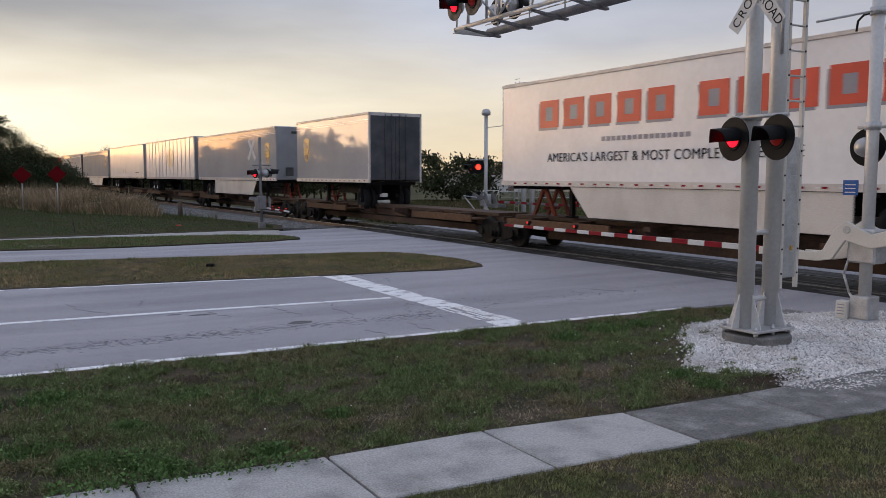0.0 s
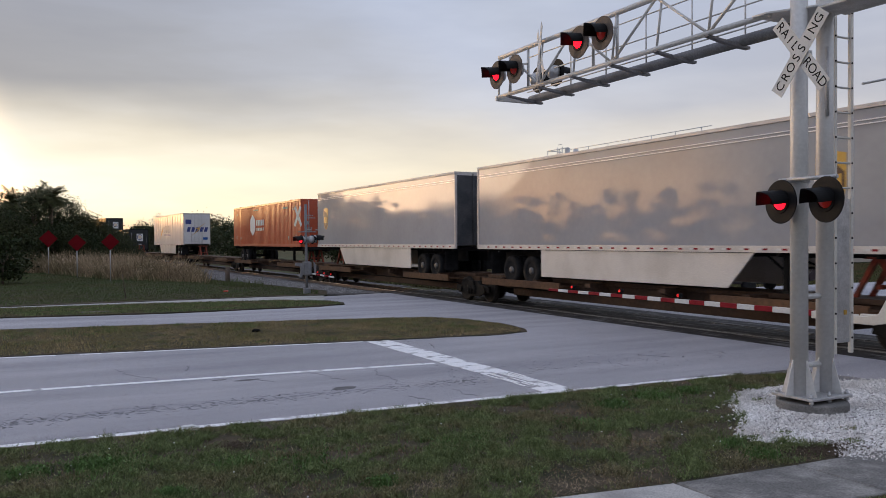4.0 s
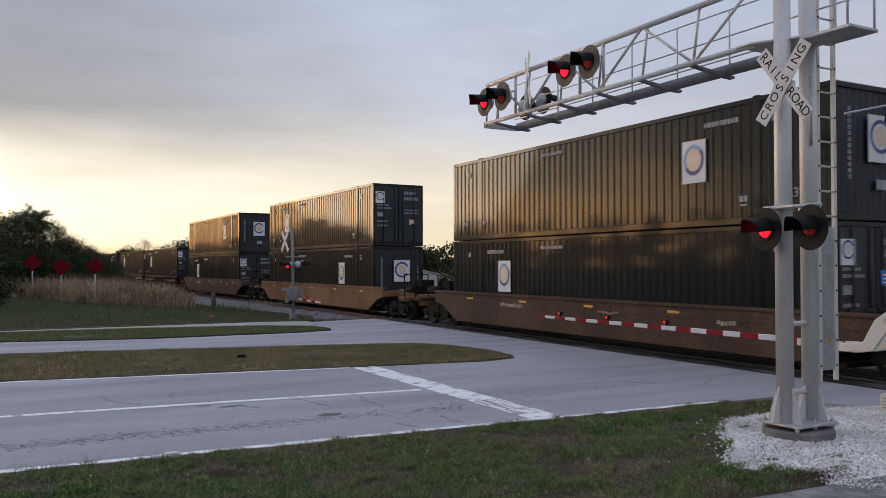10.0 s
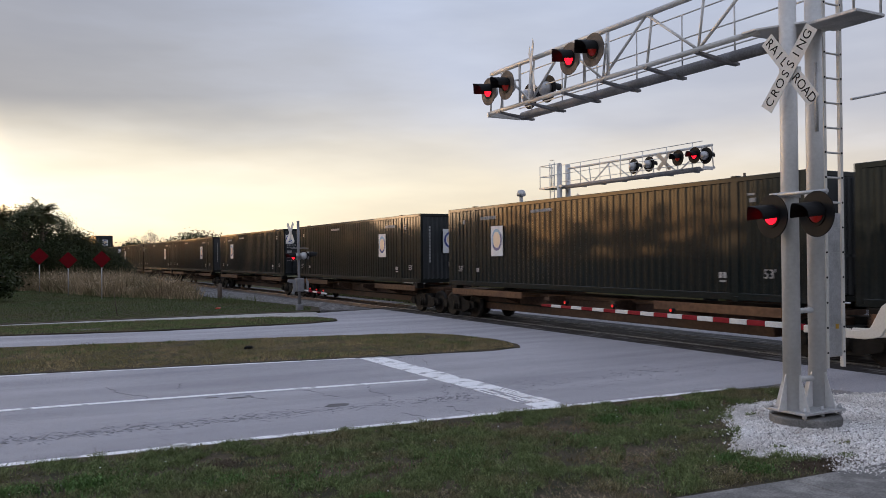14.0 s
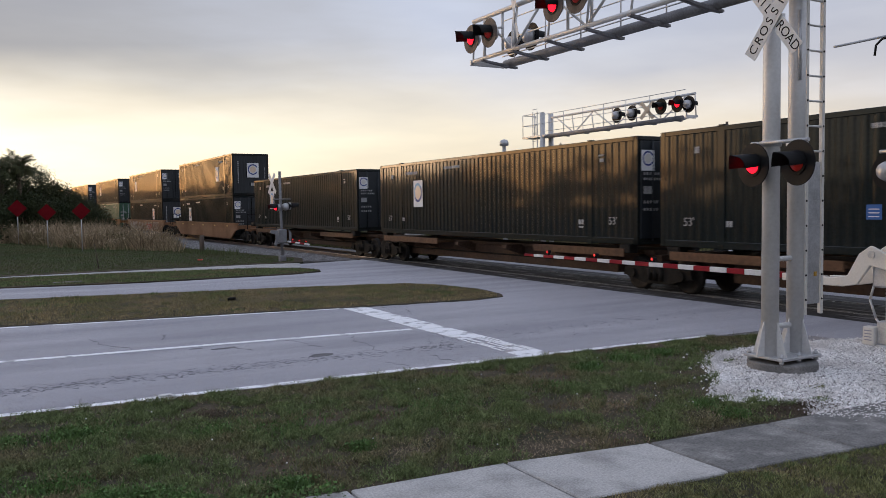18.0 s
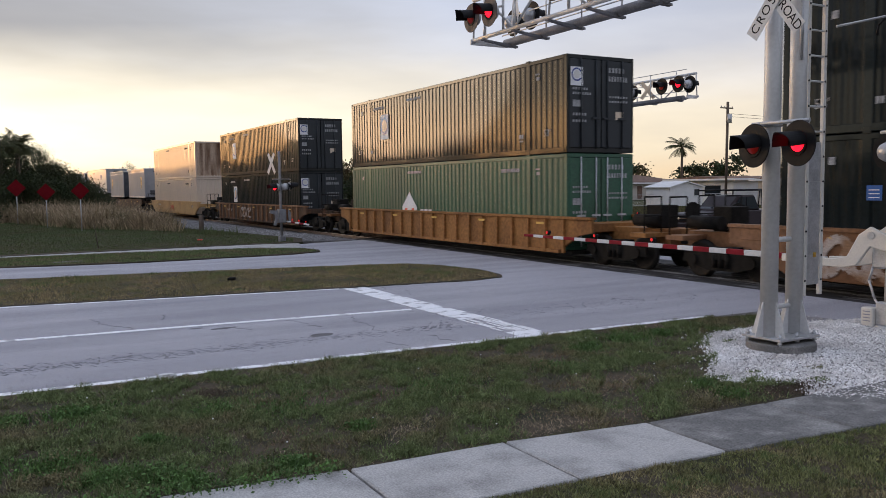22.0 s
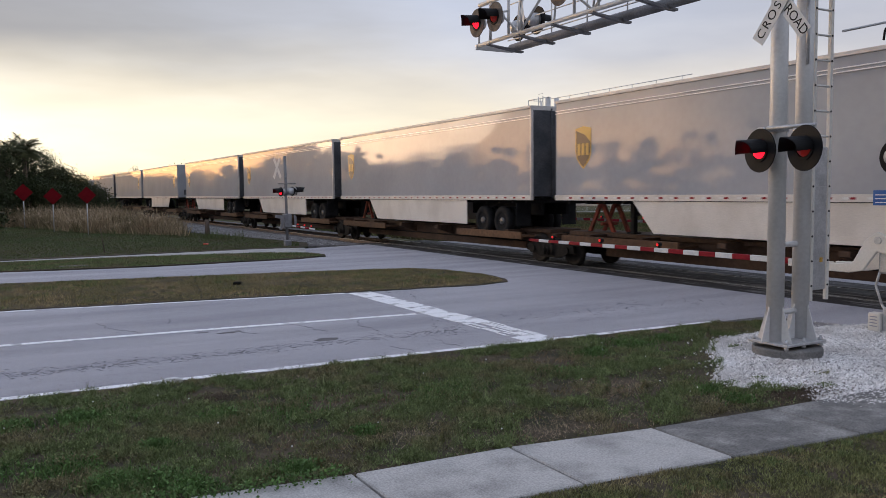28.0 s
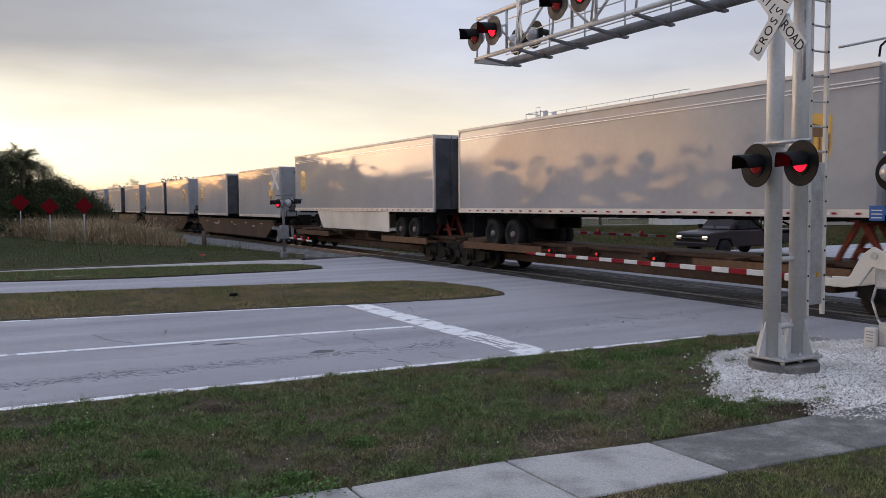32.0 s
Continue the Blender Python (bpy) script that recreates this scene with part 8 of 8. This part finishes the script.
def palm_tree(x, y, h, r, seed, label, trunk=0.16, fronds=22, droop=0.7, mat_name="palm"):
    t = thing("palm_tree", label, "palm tree", "palm trees")
    bm = bmesh.new()
    cyl(bm, (x, y, -0.1), (x + 0.1, y, h), trunk * 1.2, trunk * 0.8, n=9)
    part("trunk", bm, M["bark"], t)
    rng = np.random.default_rng(seed)
    vs = []
    for k in range(fronds):
        a, e = rng.uniform(0, 6.28), rng.uniform(-0.35, 1.25)
        L = r * rng.uniform(0.8, 1.15)
        p = np.array([x + 0.1, y, h])
        d = np.array([math.cos(a) * math.cos(e), math.sin(a) * math.cos(e), math.sin(e)])
        side = np.array([-math.sin(a), math.cos(a), 0])
        for i in range(9):
            q = p + d * L / 9
            d = d + np.array([0, 0, -droop * 0.16])
            d /= np.linalg.norm(d)
            w = r * 0.26 * math.sin(math.pi * (i + 0.8) / 10)
            for sgn in (-1, 1):
                for j in range(3):
                    b = p + (q - p) * j / 3
                    tip = b + side * sgn * w + d * w * 0.5 + np.array([0, 0, -w * 0.55])
                    vs += [b, b + (q - p) * 0.28, tip]
            vs += [p + side * 0.02, p - side * 0.02, q]
            p = q
    quick("fronds", np.array(vs), 3, M[mat_name], "", "", t)
    return t


def bare_tree(x, y, h, seed, label="bare twiggy tree against the bright sky"):
    t = thing("bare_tree", label, "tree", "bare trees")
    rnd = random.Random(seed)
    bm = bmesh.new()

    def grow(p, d, L, r, depth):
        q = p + d * L
        cyl(bm, p, q, r, r * 0.65, n=4 if depth < 3 else 6, caps=False)
        if depth == 0:
            return
        for k in range(3 if depth > 1 else 4):
            e = (d + Vector((rnd.uniform(-0.8, 0.8), rnd.uniform(-0.8, 0.8), rnd.uniform(-0.15, 0.55)))).normalized()
            grow(q, e, L * rnd.uniform(0.6, 0.82), r * 0.58, depth - 1)
    grow(Vector((x, y, 0)), Vector((0, 0, 1)), h * 0.25, h * 0.016, 6)
    part("branches", bm, M["twig"], t)["kind"] = "stuff"


def trees():
    # dense scrub and cabbage palms across the road
    spec = ((-2.6, 70, 5.6, 2.6, 3400), (-0.4, 74, 6.6, 2.4, 3200), (1.6, 78, 7.4, 2.4, 3200), (3.6, 80, 6.6, 2.3, 3000), (5.4, 82, 5.2, 2.2, 2800), (6.9, 83, 4.2, 2.0, 2400), (8.2, 88, 3.6, 2.0, 2000), (-5.5, 68, 6.0, 3.0, 3000), (-9, 66, 7, 3.4, 2600),
            (2.6, 76, 4.2, 2.4, 2600), (4.6, 78, 3.6, 2.2, 2400), (-1.0, 70, 4.0, 2.4, 2400))
    for i, (x, y, h, r, n) in enumerate(spec):
        tree("scrub_tree", x, y, h, r, int(n * 4.2), "leaf", 0.165, 0.3, 20 + i, "dense dark green scrub tree beside the tracks", "tree", "scrub trees", low=0.08)
    for i, (x, y, h) in enumerate(((0.9, 75, 5.9), (2.2, 76.5, 6.2), (-0.6, 72, 5.4))):
        palm_tree(x, y, h, 1.9, 40 + i, "cabbage palm rising from the dark scrub", 0.2, 26, 0.9)
    tree("shrub", -0.9, 50.5, 3.1, 1.7, 2600, "leaf", 0.25, 0.15, 61, "dark rounded shrub at the lawn's edge", "shrub", "", low=0.0)
    for i, (x, y, h) in enumerate(((7.0, 86, 2.3), (8.6, 88, 2.2), (9.8, 91, 2.0), (11.0, 95, 1.8), (5.6, 84, 2.6))):
        tree("scrub_bush", x, y, h, 1.3, 2600, "leaf", 0.2, 0.12, 260 + i, "dark low scrub bush beside the ballast", "shrub", "scrub bushes", low=0.0)
    # a dark belt along the far side of the track
    for i in range(22):
        y = 92 + 6.4 * i
        tree("trackside_tree", track_x(y) + 7.0 + 2.2 * ((i * 7) % 3), y, 4.3 + 1.3 * ((i * 5) % 4) / 3, 3.0, 2200, "leaf", 0.34, 0.25, 500 + i, "dark leafy tree along the far side of the track", "tree", "trackside belt", low=0.02)
    # behind the train, far off
    for i, (x, y, h, r, lf) in enumerate(((25.6, 74, 3.2, 1.6, "leaf"), (27.6, 76, 3.8, 1.7, "leaf"), (29.6, 77, 3.7, 1.7, "leaf"), (31.6, 78, 3.8, 1.7, "leaf"), (33.8, 79, 3.6, 1.8, "leaf"), (27.0, 79, 5.2, 1.4, "leaf"), (32.8, 83, 5.6, 1.3, "leaf_warm"), (35.6, 84, 5.6, 1.5, "leaf_warm"), (36.5, 80, 3.8, 1.8, "leaf"))):
        tree("thicket_tree", x, y, h, r, 2600, lf, 0.24, 0.2, 400 + i, "dark thicket tree beyond the tracks" if lf == "leaf" else "russet half-bare thicket tree beyond the tracks", "tree", "thicket beyond the tracks", low=0.05 if h < 4 else 0.35)
    bare_tree(29.4, 82, 7.0, 15, "tall bare twiggy tree behind the thicket")
    bare_tree(31.6, 86, 6.4, 16, "tall bare twiggy tree behind the thicket")
    bare_tree(28, 200, 11, 5)
    bare_tree(52, 140, 9, 6)
    bare_tree(38, 205, 9, 8)
    far = ((38, 195, 9.0, 5.0), (44, 190, 8.0, 5.0), (24, 190, 6.5, 4.0), (56, 190, 7.5, 5.0), (34, 170, 5.0, 4.0), (62, 175, 6.5, 5.0), (48, 150, 6.0, 4.0), (46, 120, 5.4, 3.6), (53, 118, 6.6, 4.2), (60, 122, 6.0, 4.0), (50, 98, 4.6, 3.0))
    for i, (x, y, h, r) in enumerate(far):
        tree("far_tree", x, y, h, r, 3200, "leaf" if i % 3 else "leaf_warm", 0.5, 0.4, 80 + i, "distant dark leafy tree behind the tracks", "tree", "distant trees", low=0.12)
    line = [(72 + 6 * k, 150 - 3.2 * k + 3 * ((k * 7) % 3), 5.6 + 1.6 * ((k * 5) % 4) / 3) for k in range(19)]
    for i, (x, y, h) in enumerate(line):
        tree("far_tree", x, y, h + 0.8, 4.6, 1100, "leaf" if i % 4 else "leaf_warm", 0.8, 0.4, 120 + i, "distant dark leafy tree behind the houses", "tree", "distant trees", low=0.1)
    line = [(150 + 5 * k, 84 - 6.5 * k, 6.5 + 1.5 * ((k * 5) % 3)) for k in range(9)]
    for i, (x, y, h) in enumerate(line):
        tree("far_tree", x, y, h, 4.8, 900, "leaf" if i % 3 else "leaf_warm", 0.8, 0.4, 150 + i, "distant dark leafy tree behind the houses", "tree", "distant trees", low=0.1)
    # garden trees
    tree("garden_tree", 53.9, 70, 6.1, 2.0, 7000, "leaf", 0.21, 0.3, 171, "round dark garden tree before the bungalow", "tree", "garden trees", low=0.36)
    tree("garden_tree", 58.8, 70, 5.0, 2.5, 7000, "leaf", 0.21, 0.3, 172, "round dark garden tree before the bungalow", "tree", "garden trees", low=0.36)
    tree("garden_tree", 61.6, 80, 6.6, 2.0, 1100, "leaf", 0.35, 0.25, 173, "thin open-crowned tree above the bungalow", "tree", "garden trees", low=0.6)
    tree("garden_tree", 62.0, 74, 4.7, 2.0, 1200, "leaf_warm", 0.3, 0.25, 174, "small russet tree beside the bungalow", "tree", "garden trees", low=0.4)
    tree("garden_tree", 40.0, 66, 3.4, 3.0, 2600, "leaf", 0.35, 0.25, 175, "low dark spreading shrub by the yard fence", "shrub", "", low=0.02)
    tree("garden_tree", 45.0, 68, 3.2, 2.6, 2200, "leaf", 0.35, 0.25, 176, "low dark spreading shrub by the yard fence", "shrub", "", low=0.02)
    tree("hedge", 70.0, 44.5, 2.9, 2.2, 2600, "leaf", 0.25, 0.2, 177, "tall dark clipped hedge beside a house", "hedge", "", low=0.0)
    palm_tree(101, 99, 8.4, 2.9, 181, "tall feathery palm above the roofs", 0.22, 20, 1.0)
    palm_tree(96, 66, 7.9, 1.5, 182, "tall thin fan palm far off", 0.16, 18, 1.1)
    palm_tree(101, 68.5, 6.4, 1.3, 183, "thin fan palm far off", 0.16, 18, 1.1)
    # the tree belt on the camera's side of the track, off to one side
    belt = [(-27 - 3 * ((k * 3) % 4), 24 + 3.1 * k, 6.3 + 3.0 * (((k * 5) % 7) / 6) ** 1.4) for k in range(54)]
    belt += [(track_x(92 + 6 * k) - 13.5 - 1.8 * (k % 2), 92 + 6 * k, max(5.7, 2.7 + 0.0205 * (92 + 6 * k)) + 0.9 * ((k * 3) % 4) / 3) for k in range(30)]
    for i, (x, y, h) in enumerate(belt):
        tree("belt_tree", x, y, h, 1.7 + 0.5 * (i % 4), 1400, "leaf", 0.42, 0.3, 300 + i, "dark leafy tree in a roadside belt", "tree", "roadside belt", low=0.1)


def house(name, x0, x1, y0, y1, h, wall, label, ridge=1.2, over=0.6, windows=(), hip=True):
    b = thing(name, label, "house", "houses beyond the tracks")
    bm = bmesh.new()
    box(bm, x0, x1, y0, y1, -0.1, h)
    part("wall", bm, M[wall], b)
    bm = bmesh.new()
    X0, X1, Y0, Y1 = x0 - over, x1 + over, y0 - over, y1 + over
    ym = (Y0 + Y1) / 2
    ins = (Y1 - Y0) / 2 if hip else 0
    v = [bm.verts.new(p) for p in ((X0, Y0, h), (X1, Y0, h), (X1, Y1, h), (X0, Y1, h), (X0 + ins, ym, h + ridge), (X1 - ins, ym, h + ridge))]
    for f in ((0, 1, 5, 4), (2, 3, 4, 5), (1, 2, 5), (3, 0, 4), (3, 2, 1, 0)):
        bm.faces.new([v[i] for i in f])
    part("roof", bm, M["roof"], b)
    bm = bmesh.new()
    box(bm, X0, X1, Y0 - 0.03, Y0, h - 0.2, h + 0.02)
    box(bm, X0 - 0.03, X0, Y0, Y1, h - 0.2, h + 0.02)
    part("fascia", bm, M["house_white"], b, "white fascia board")
    for face, a, c, z0, z1, m in windows:
        w = new("window" if m == "glass" else "door")
        w.parent = b
        bm = bmesh.new()
        if face == "x":
            box(bm, x0 - 0.05, x0 - 0.01, a, c, z0, z1)
        else:
            box(bm, a, c, y0 - 0.05, y0 - 0.01, z0, z1)
        part("pane" if m == "glass" else "leaf", bm, M[m], w)
        for nm, za, zb in (("sill", z0 - 0.1, z0), ("lintel", z1, z1 + 0.08)):
            bm = bmesh.new()
            if face == "x":
                box(bm, x0 - 0.08, x0 - 0.005, a - 0.08, c + 0.08, za, zb)
            else:
                box(bm, a - 0.08, c + 0.08, y0 - 0.08, y0 - 0.005, za, zb)
            part(nm, bm, M["house_white"], w)
    return b


def houses():
    house("bungalow", 80, 98, 96, 106, 2.6, "house", "low cream bungalow with a brown hipped roof", 1.3, 0.8,
          (("y", 85.0, 86.4, 0.9, 2.1, "glass"), ("y", 88.5, 89.5, 0.1, 2.1, "roof"), ("y", 91.0, 92.6, 0.9, 2.1, "glass"), ("x", 98, 100, 0.9, 2.1, "glass")))
    house("bungalow", 62, 72, 98, 106, 2.4, "house_white", "low white bungalow half hidden by garden trees", 1.0, 0.6, (("y", 64, 66, 0.9, 2.0, "glass"), ("y", 69, 70, 0.1, 2.0, "roof")))
    house("flat_house", 78, 100, 68, 78, 2.9, "house_white", "long white flat-roofed house", 0.35, 0.9, (("x", 70, 72.5, 0.8, 2.1, "glass"), ("y", 84, 86, 0.9, 2.1, "glass"), ("y", 90, 91, 0.1, 2.1, "roof")), False)
    house("flat_house", 75, 88, 55, 62, 2.75, "house", "long cream flat-roofed house beyond the road", 0.3, 0.7, (("x", 57, 59, 0.9, 2.0, "glass"),), False)
    house("flat_house", 76, 96, 36, 46, 2.9, "house_white", "pale house with a low roof catching warm light", 0.5, 0.7, (("x", 39, 41, 0.9, 2.0, "glass"), ("x", 43, 44, 0.1, 2.0, "roof")), False)
    s = thing("garden_shed", "white gabled garden shed with a small dark window", "shed")
    bm = bmesh.new()
    prism(bm, [(62.6, 0), (62.6, 1.95), (65.0, 2.5), (67.4, 1.95), (67.4, 0)], "y", 63, 66.5)
    part("wall", bm, M["house_white"], s)
    bm = bmesh.new()
    prism(bm, [(62.4, 1.93), (65.0, 2.53), (67.6, 1.93), (67.6, 2.03), (65.0, 2.63), (62.4, 2.03)], "y", 62.8, 66.7)
    part("roof", bm, M["house_white"], s)
    bm = bmesh.new()
    box(bm, 67.41, 67.45, 64.2, 65.0, 1.0, 1.8)
    box(bm, 66.2, 66.9, 62.95, 62.99, 1.1, 1.75)
    part("window", bm, M["glass"], s)
    # chain-link fence of posts, rail and mesh wires
    f = thing("chain_link_fence", "galvanised chain-link fence along the yards", "fence")
    xs = [44 + 2.6 * k for k in range(13)]
    for x in xs:
        pipe("post", f, (x, 70 - 0.25 * (x - 44), 0), (x, 70 - 0.25 * (x - 44), 1.25), 0.03, "galv", 6)
    for z in (1.22, 0.05):
        pipe("rail", f, (xs[0], 70, z), (xs[-1], 70 - 0.25 * (xs[-1] - 44), z), 0.022, "galv", 6)
    bm = bmesh.new()
    for k in range(150):
        x = xs[0] + (xs[-1] - xs[0]) * k / 150
        y = 70 - 0.25 * (x - 44)
        for d in (-1, 1):
            cyl(bm, (x, y, 0.06), (x + 0.5 * d if xs[0] < x + 0.5 * d < xs[-1] else x, y, 1.2), 0.004, n=3, caps=False)
    part("mesh_wire", bm, M["galv"], f)["kind"] = "stuff"
    # a small white goal frame in the yard
    g = thing("goal_frame", "small white pipe frame in the yard", "frame")
    for p, q in (((40.2, 61, 0), (40.2, 61, 1.0)), ((42.2, 61.4, 0), (42.2, 61.4, 1.0)), ((40.2, 61, 1.0), (42.2, 61.4, 1.0)), ((40.2, 61, 1.0), (40.5, 62, 0)), ((42.2, 61.4, 1.0), (42.4, 62.4, 0))):
        pipe("bar", g, p, q, 0.04, "off_white", 6)
    cab = thing("equipment_cabinet", "low pale grey gabled shed beyond the tracks", "cabinet")
    bm = bmesh.new()
    prism(bm, [(29.3, 0), (29.3, 1.65), (30.6, 1.95), (31.9, 1.65), (31.9, 0)], "y", 60.0, 62.5)
    part("body", bm, M["galv"], cab, bev=0.03)
    bm = bmesh.new()
    box(bm, 29.6, 30.4, 59.96, 59.99, 0.15, 1.5)
    part("door", bm, M["off_white"], cab, bev=0.01)
    bm = bmesh.new()
    prism(bm, [(29.15, 1.66), (30.6, 1.98), (32.05, 1.66), (32.05, 1.72), (30.6, 2.04), (29.15, 1.72)], "y", 59.85, 62.65)
    part("roof", bm, M["off_white"], cab)


def utility_poles():
    for x, y, h, arm in ((67.6, 60, 10.8, True), (90, 120, 9.5, True)):
        p = thing("utility_pole", "weathered timber utility pole", "utility pole", "utility poles")
        pipe("pole", p, (x, y, 0), (x + 0.15, y, h), 0.14, "wood_pole", 9)
        if arm:
            bm = bmesh.new()
            box(bm, x - 0.9, x + 0.9, y - 0.06, y + 0.06, h - 0.7, h - 0.58)
            part("crossarm", bm, M["wood_pole"], p)
            bm = bmesh.new()
            cyl(bm, (x + 0.1, y - 0.3, h - 2.2), (x + 0.1, y - 0.3, h - 1.3), 0.22, n=12)
            part("transformer", bm, M["galv"], p)
            for k in (-0.8, -0.3, 0.8):
                bm = bmesh.new()
                cyl(bm, (x + k, y, h - 0.58), (x + k, y, h - 0.42), 0.05, n=8)
                part("insulator", bm, M["off_white"], p)
    w = thing("overhead_wires", "thin sagging overhead wires between poles", "wire")
    for (x0, y0, z0), (x1, y1, z1) in (((67.6, 60, 9.6), (140, 40, 9.6)), ((67.6, 60, 9.3), (140, 40, 9.3))):
        bm = bmesh.new()
        pts = [Vector((x0 + (x1 - x0) * t, y0 + (y1 - y0) * t, z0 + (z1 - z0) * t - 1.2 * 4 * t * (1 - t))) for t in [i / 10 for i in range(11)]]
        for a, b in zip(pts, pts[1:]):
            cyl(bm, a, b, 0.02, n=4, caps=False)
        part("wire", bm, M["black"], w)


def pickup():
    t = thing("pickup_truck", "dark pickup with lit headlights and roof rack, waiting at gate", "pickup truck", at=pose(26.5, 25.5, 0))
    W = 0.95
    bm = bmesh.new()
    prism(bm, [(0.0, 0.45), (0.0, 0.98), (0.25, 1.06), (1.35, 1.14), (5.5, 1.14), (5.55, 0.5), (4.75, 0.45), (4.6, 0.75), (3.95, 0.75), (3.8, 0.42), (1.5, 0.42), (1.35, 0.75), (0.7, 0.75), (0.55, 0.42)], "y", -W, W)
    part("body", bm, M["truck_paint"], t, bev=0.05)
    bm = bmesh.new()
    v0 = [(1.35, 1.13), (2.05, 1.80), (3.1, 1.82), (3.5, 1.13)]
    prism(bm, v0, "y", -W + 0.09, W - 0.09)
    part("cab", bm, M["truck_paint"], t, bev=0.06)
    bm = bmesh.new()
    prism(bm, [(1.50, 1.22), (2.06, 1.74), (2.03, 1.76), (1.44, 1.22)], "y", -0.74, 0.74)
    part("windscreen", bm, M["glass"], t)
    for s in (-1, 1):
        bm = bmesh.new()
        a, b = sorted((s * (W - 0.085), s * (W - 0.07)))
        prism(bm, [(1.72, 1.2), (2.15, 1.72), (2.5, 1.74), (2.5, 1.2)], "y", a, b)
        part("side_window", bm, M["glass"], t)
        bm = bmesh.new()
        prism(bm, [(2.56, 1.2), (2.56, 1.74), (3.05, 1.74), (3.3, 1.2)], "y", a, b)
        part("rear_side_window", bm, M["glass"], t)
        bm = bmesh.new()
        box(bm, 1.55, 1.75, *sorted((s * (W + 0.02), s * (W + 0.2))), 1.2, 1.38)
        part("mirror", bm, M["black"], t, bev=0.03)
        bm = bmesh.new()
        box(bm, -0.035, 0.03, *sorted((s * 0.60, s * 0.88)), 0.78, 0.90)
        part("headlight", bm, M["headlight"], t, "lit headlight", bev=0.02)
        for x in (1.02, 4.28):
            bm = bmesh.new()
            lathe(bm, [(0.2, -0.12), (0.33, -0.12), (0.37, -0.09), (0.37, 0.09), (0.33, 0.12), (0.2, 0.12)], 20, pose(x, s * 0.84, 0.37, -90 * s, 0, 0))
            wt = part("tyre", bm, M["tyre"], t)
            bm = bmesh.new()
            lathe(bm, [(0.04, 0.05), (0.21, 0.08), (0.21, 0.11), (0.12, 0.09), (0.05, 0.12)], 14, pose(x, s * 0.84, 0.37, -90 * s, 0, 0))
            part("rim", bm, M["rim"], wt)
    bm = bmesh.new()
    box(bm, -0.03, 0.03, -0.5, 0.5, 0.72, 0.93)
    gr = part("grille", bm, M["black"], t, bev=0.01)
    bm = bmesh.new()
    box(bm, -0.05, 0.0, -0.9, 0.9, 0.80, 0.85)
    part("grille_bar", bm, M["chrome"], gr)
    bm = bmesh.new()
    box(bm, -0.14, 0.08, -0.96, 0.96, 0.44, 0.64)
    part("bumper", bm, M["truck_paint"], t, bev=0.04)
    for s in (-1, 1):
        for x in (3.6, 5.4):
            pipe("rack_post", t, (x, s * 0.85, 1.12), (x, s * 0.78, 2.0), 0.03, "black", 8)
        pipe("rack_rail", t, (1.4, s * 0.78, 2.02), (5.5, s * 0.78, 2.02), 0.035, "black", 8)
    for x in (1.6, 2.8, 4.2, 5.4):
        pipe("rack_bar", t, (x, -0.8, 2.03), (x, 0.8, 2.03), 0.03, "black", 8)
    c = thing("parked_car", "dark estate car parked beside the bungalow", "car", at=pose(90.5, 92, 0))
    bm = bmesh.new()
    prism(bm, [(0, 0.3), (0, 0.85), (0.9, 0.95), (1.5, 1.45), (3.6, 1.5), (4.2, 0.95), (4.3, 0.3)], "y", -0.85, 0.85)
    part("body", bm, M["truck_paint"], c, bev=0.08)
    for x in (0.9, 3.4):
        for s in (-1, 1):
            bm = bmesh.new()
            cyl(bm, (x, s * 0.7, 0.32), (x, s * 0.88, 0.32), 0.32, n=14)
            part("wheel", bm, M["tyre"], c)
    bm = bmesh.new()
    prism(bm, [(1.1, 0.98), (1.55, 1.38), (3.5, 1.42), (3.9, 0.98)], "y", -0.87, 0.87)
    part("window", bm, M["glass"], c)


diamond_signs()
post_stump()
trees()
houses()
utility_poles()
pickup()

motions()
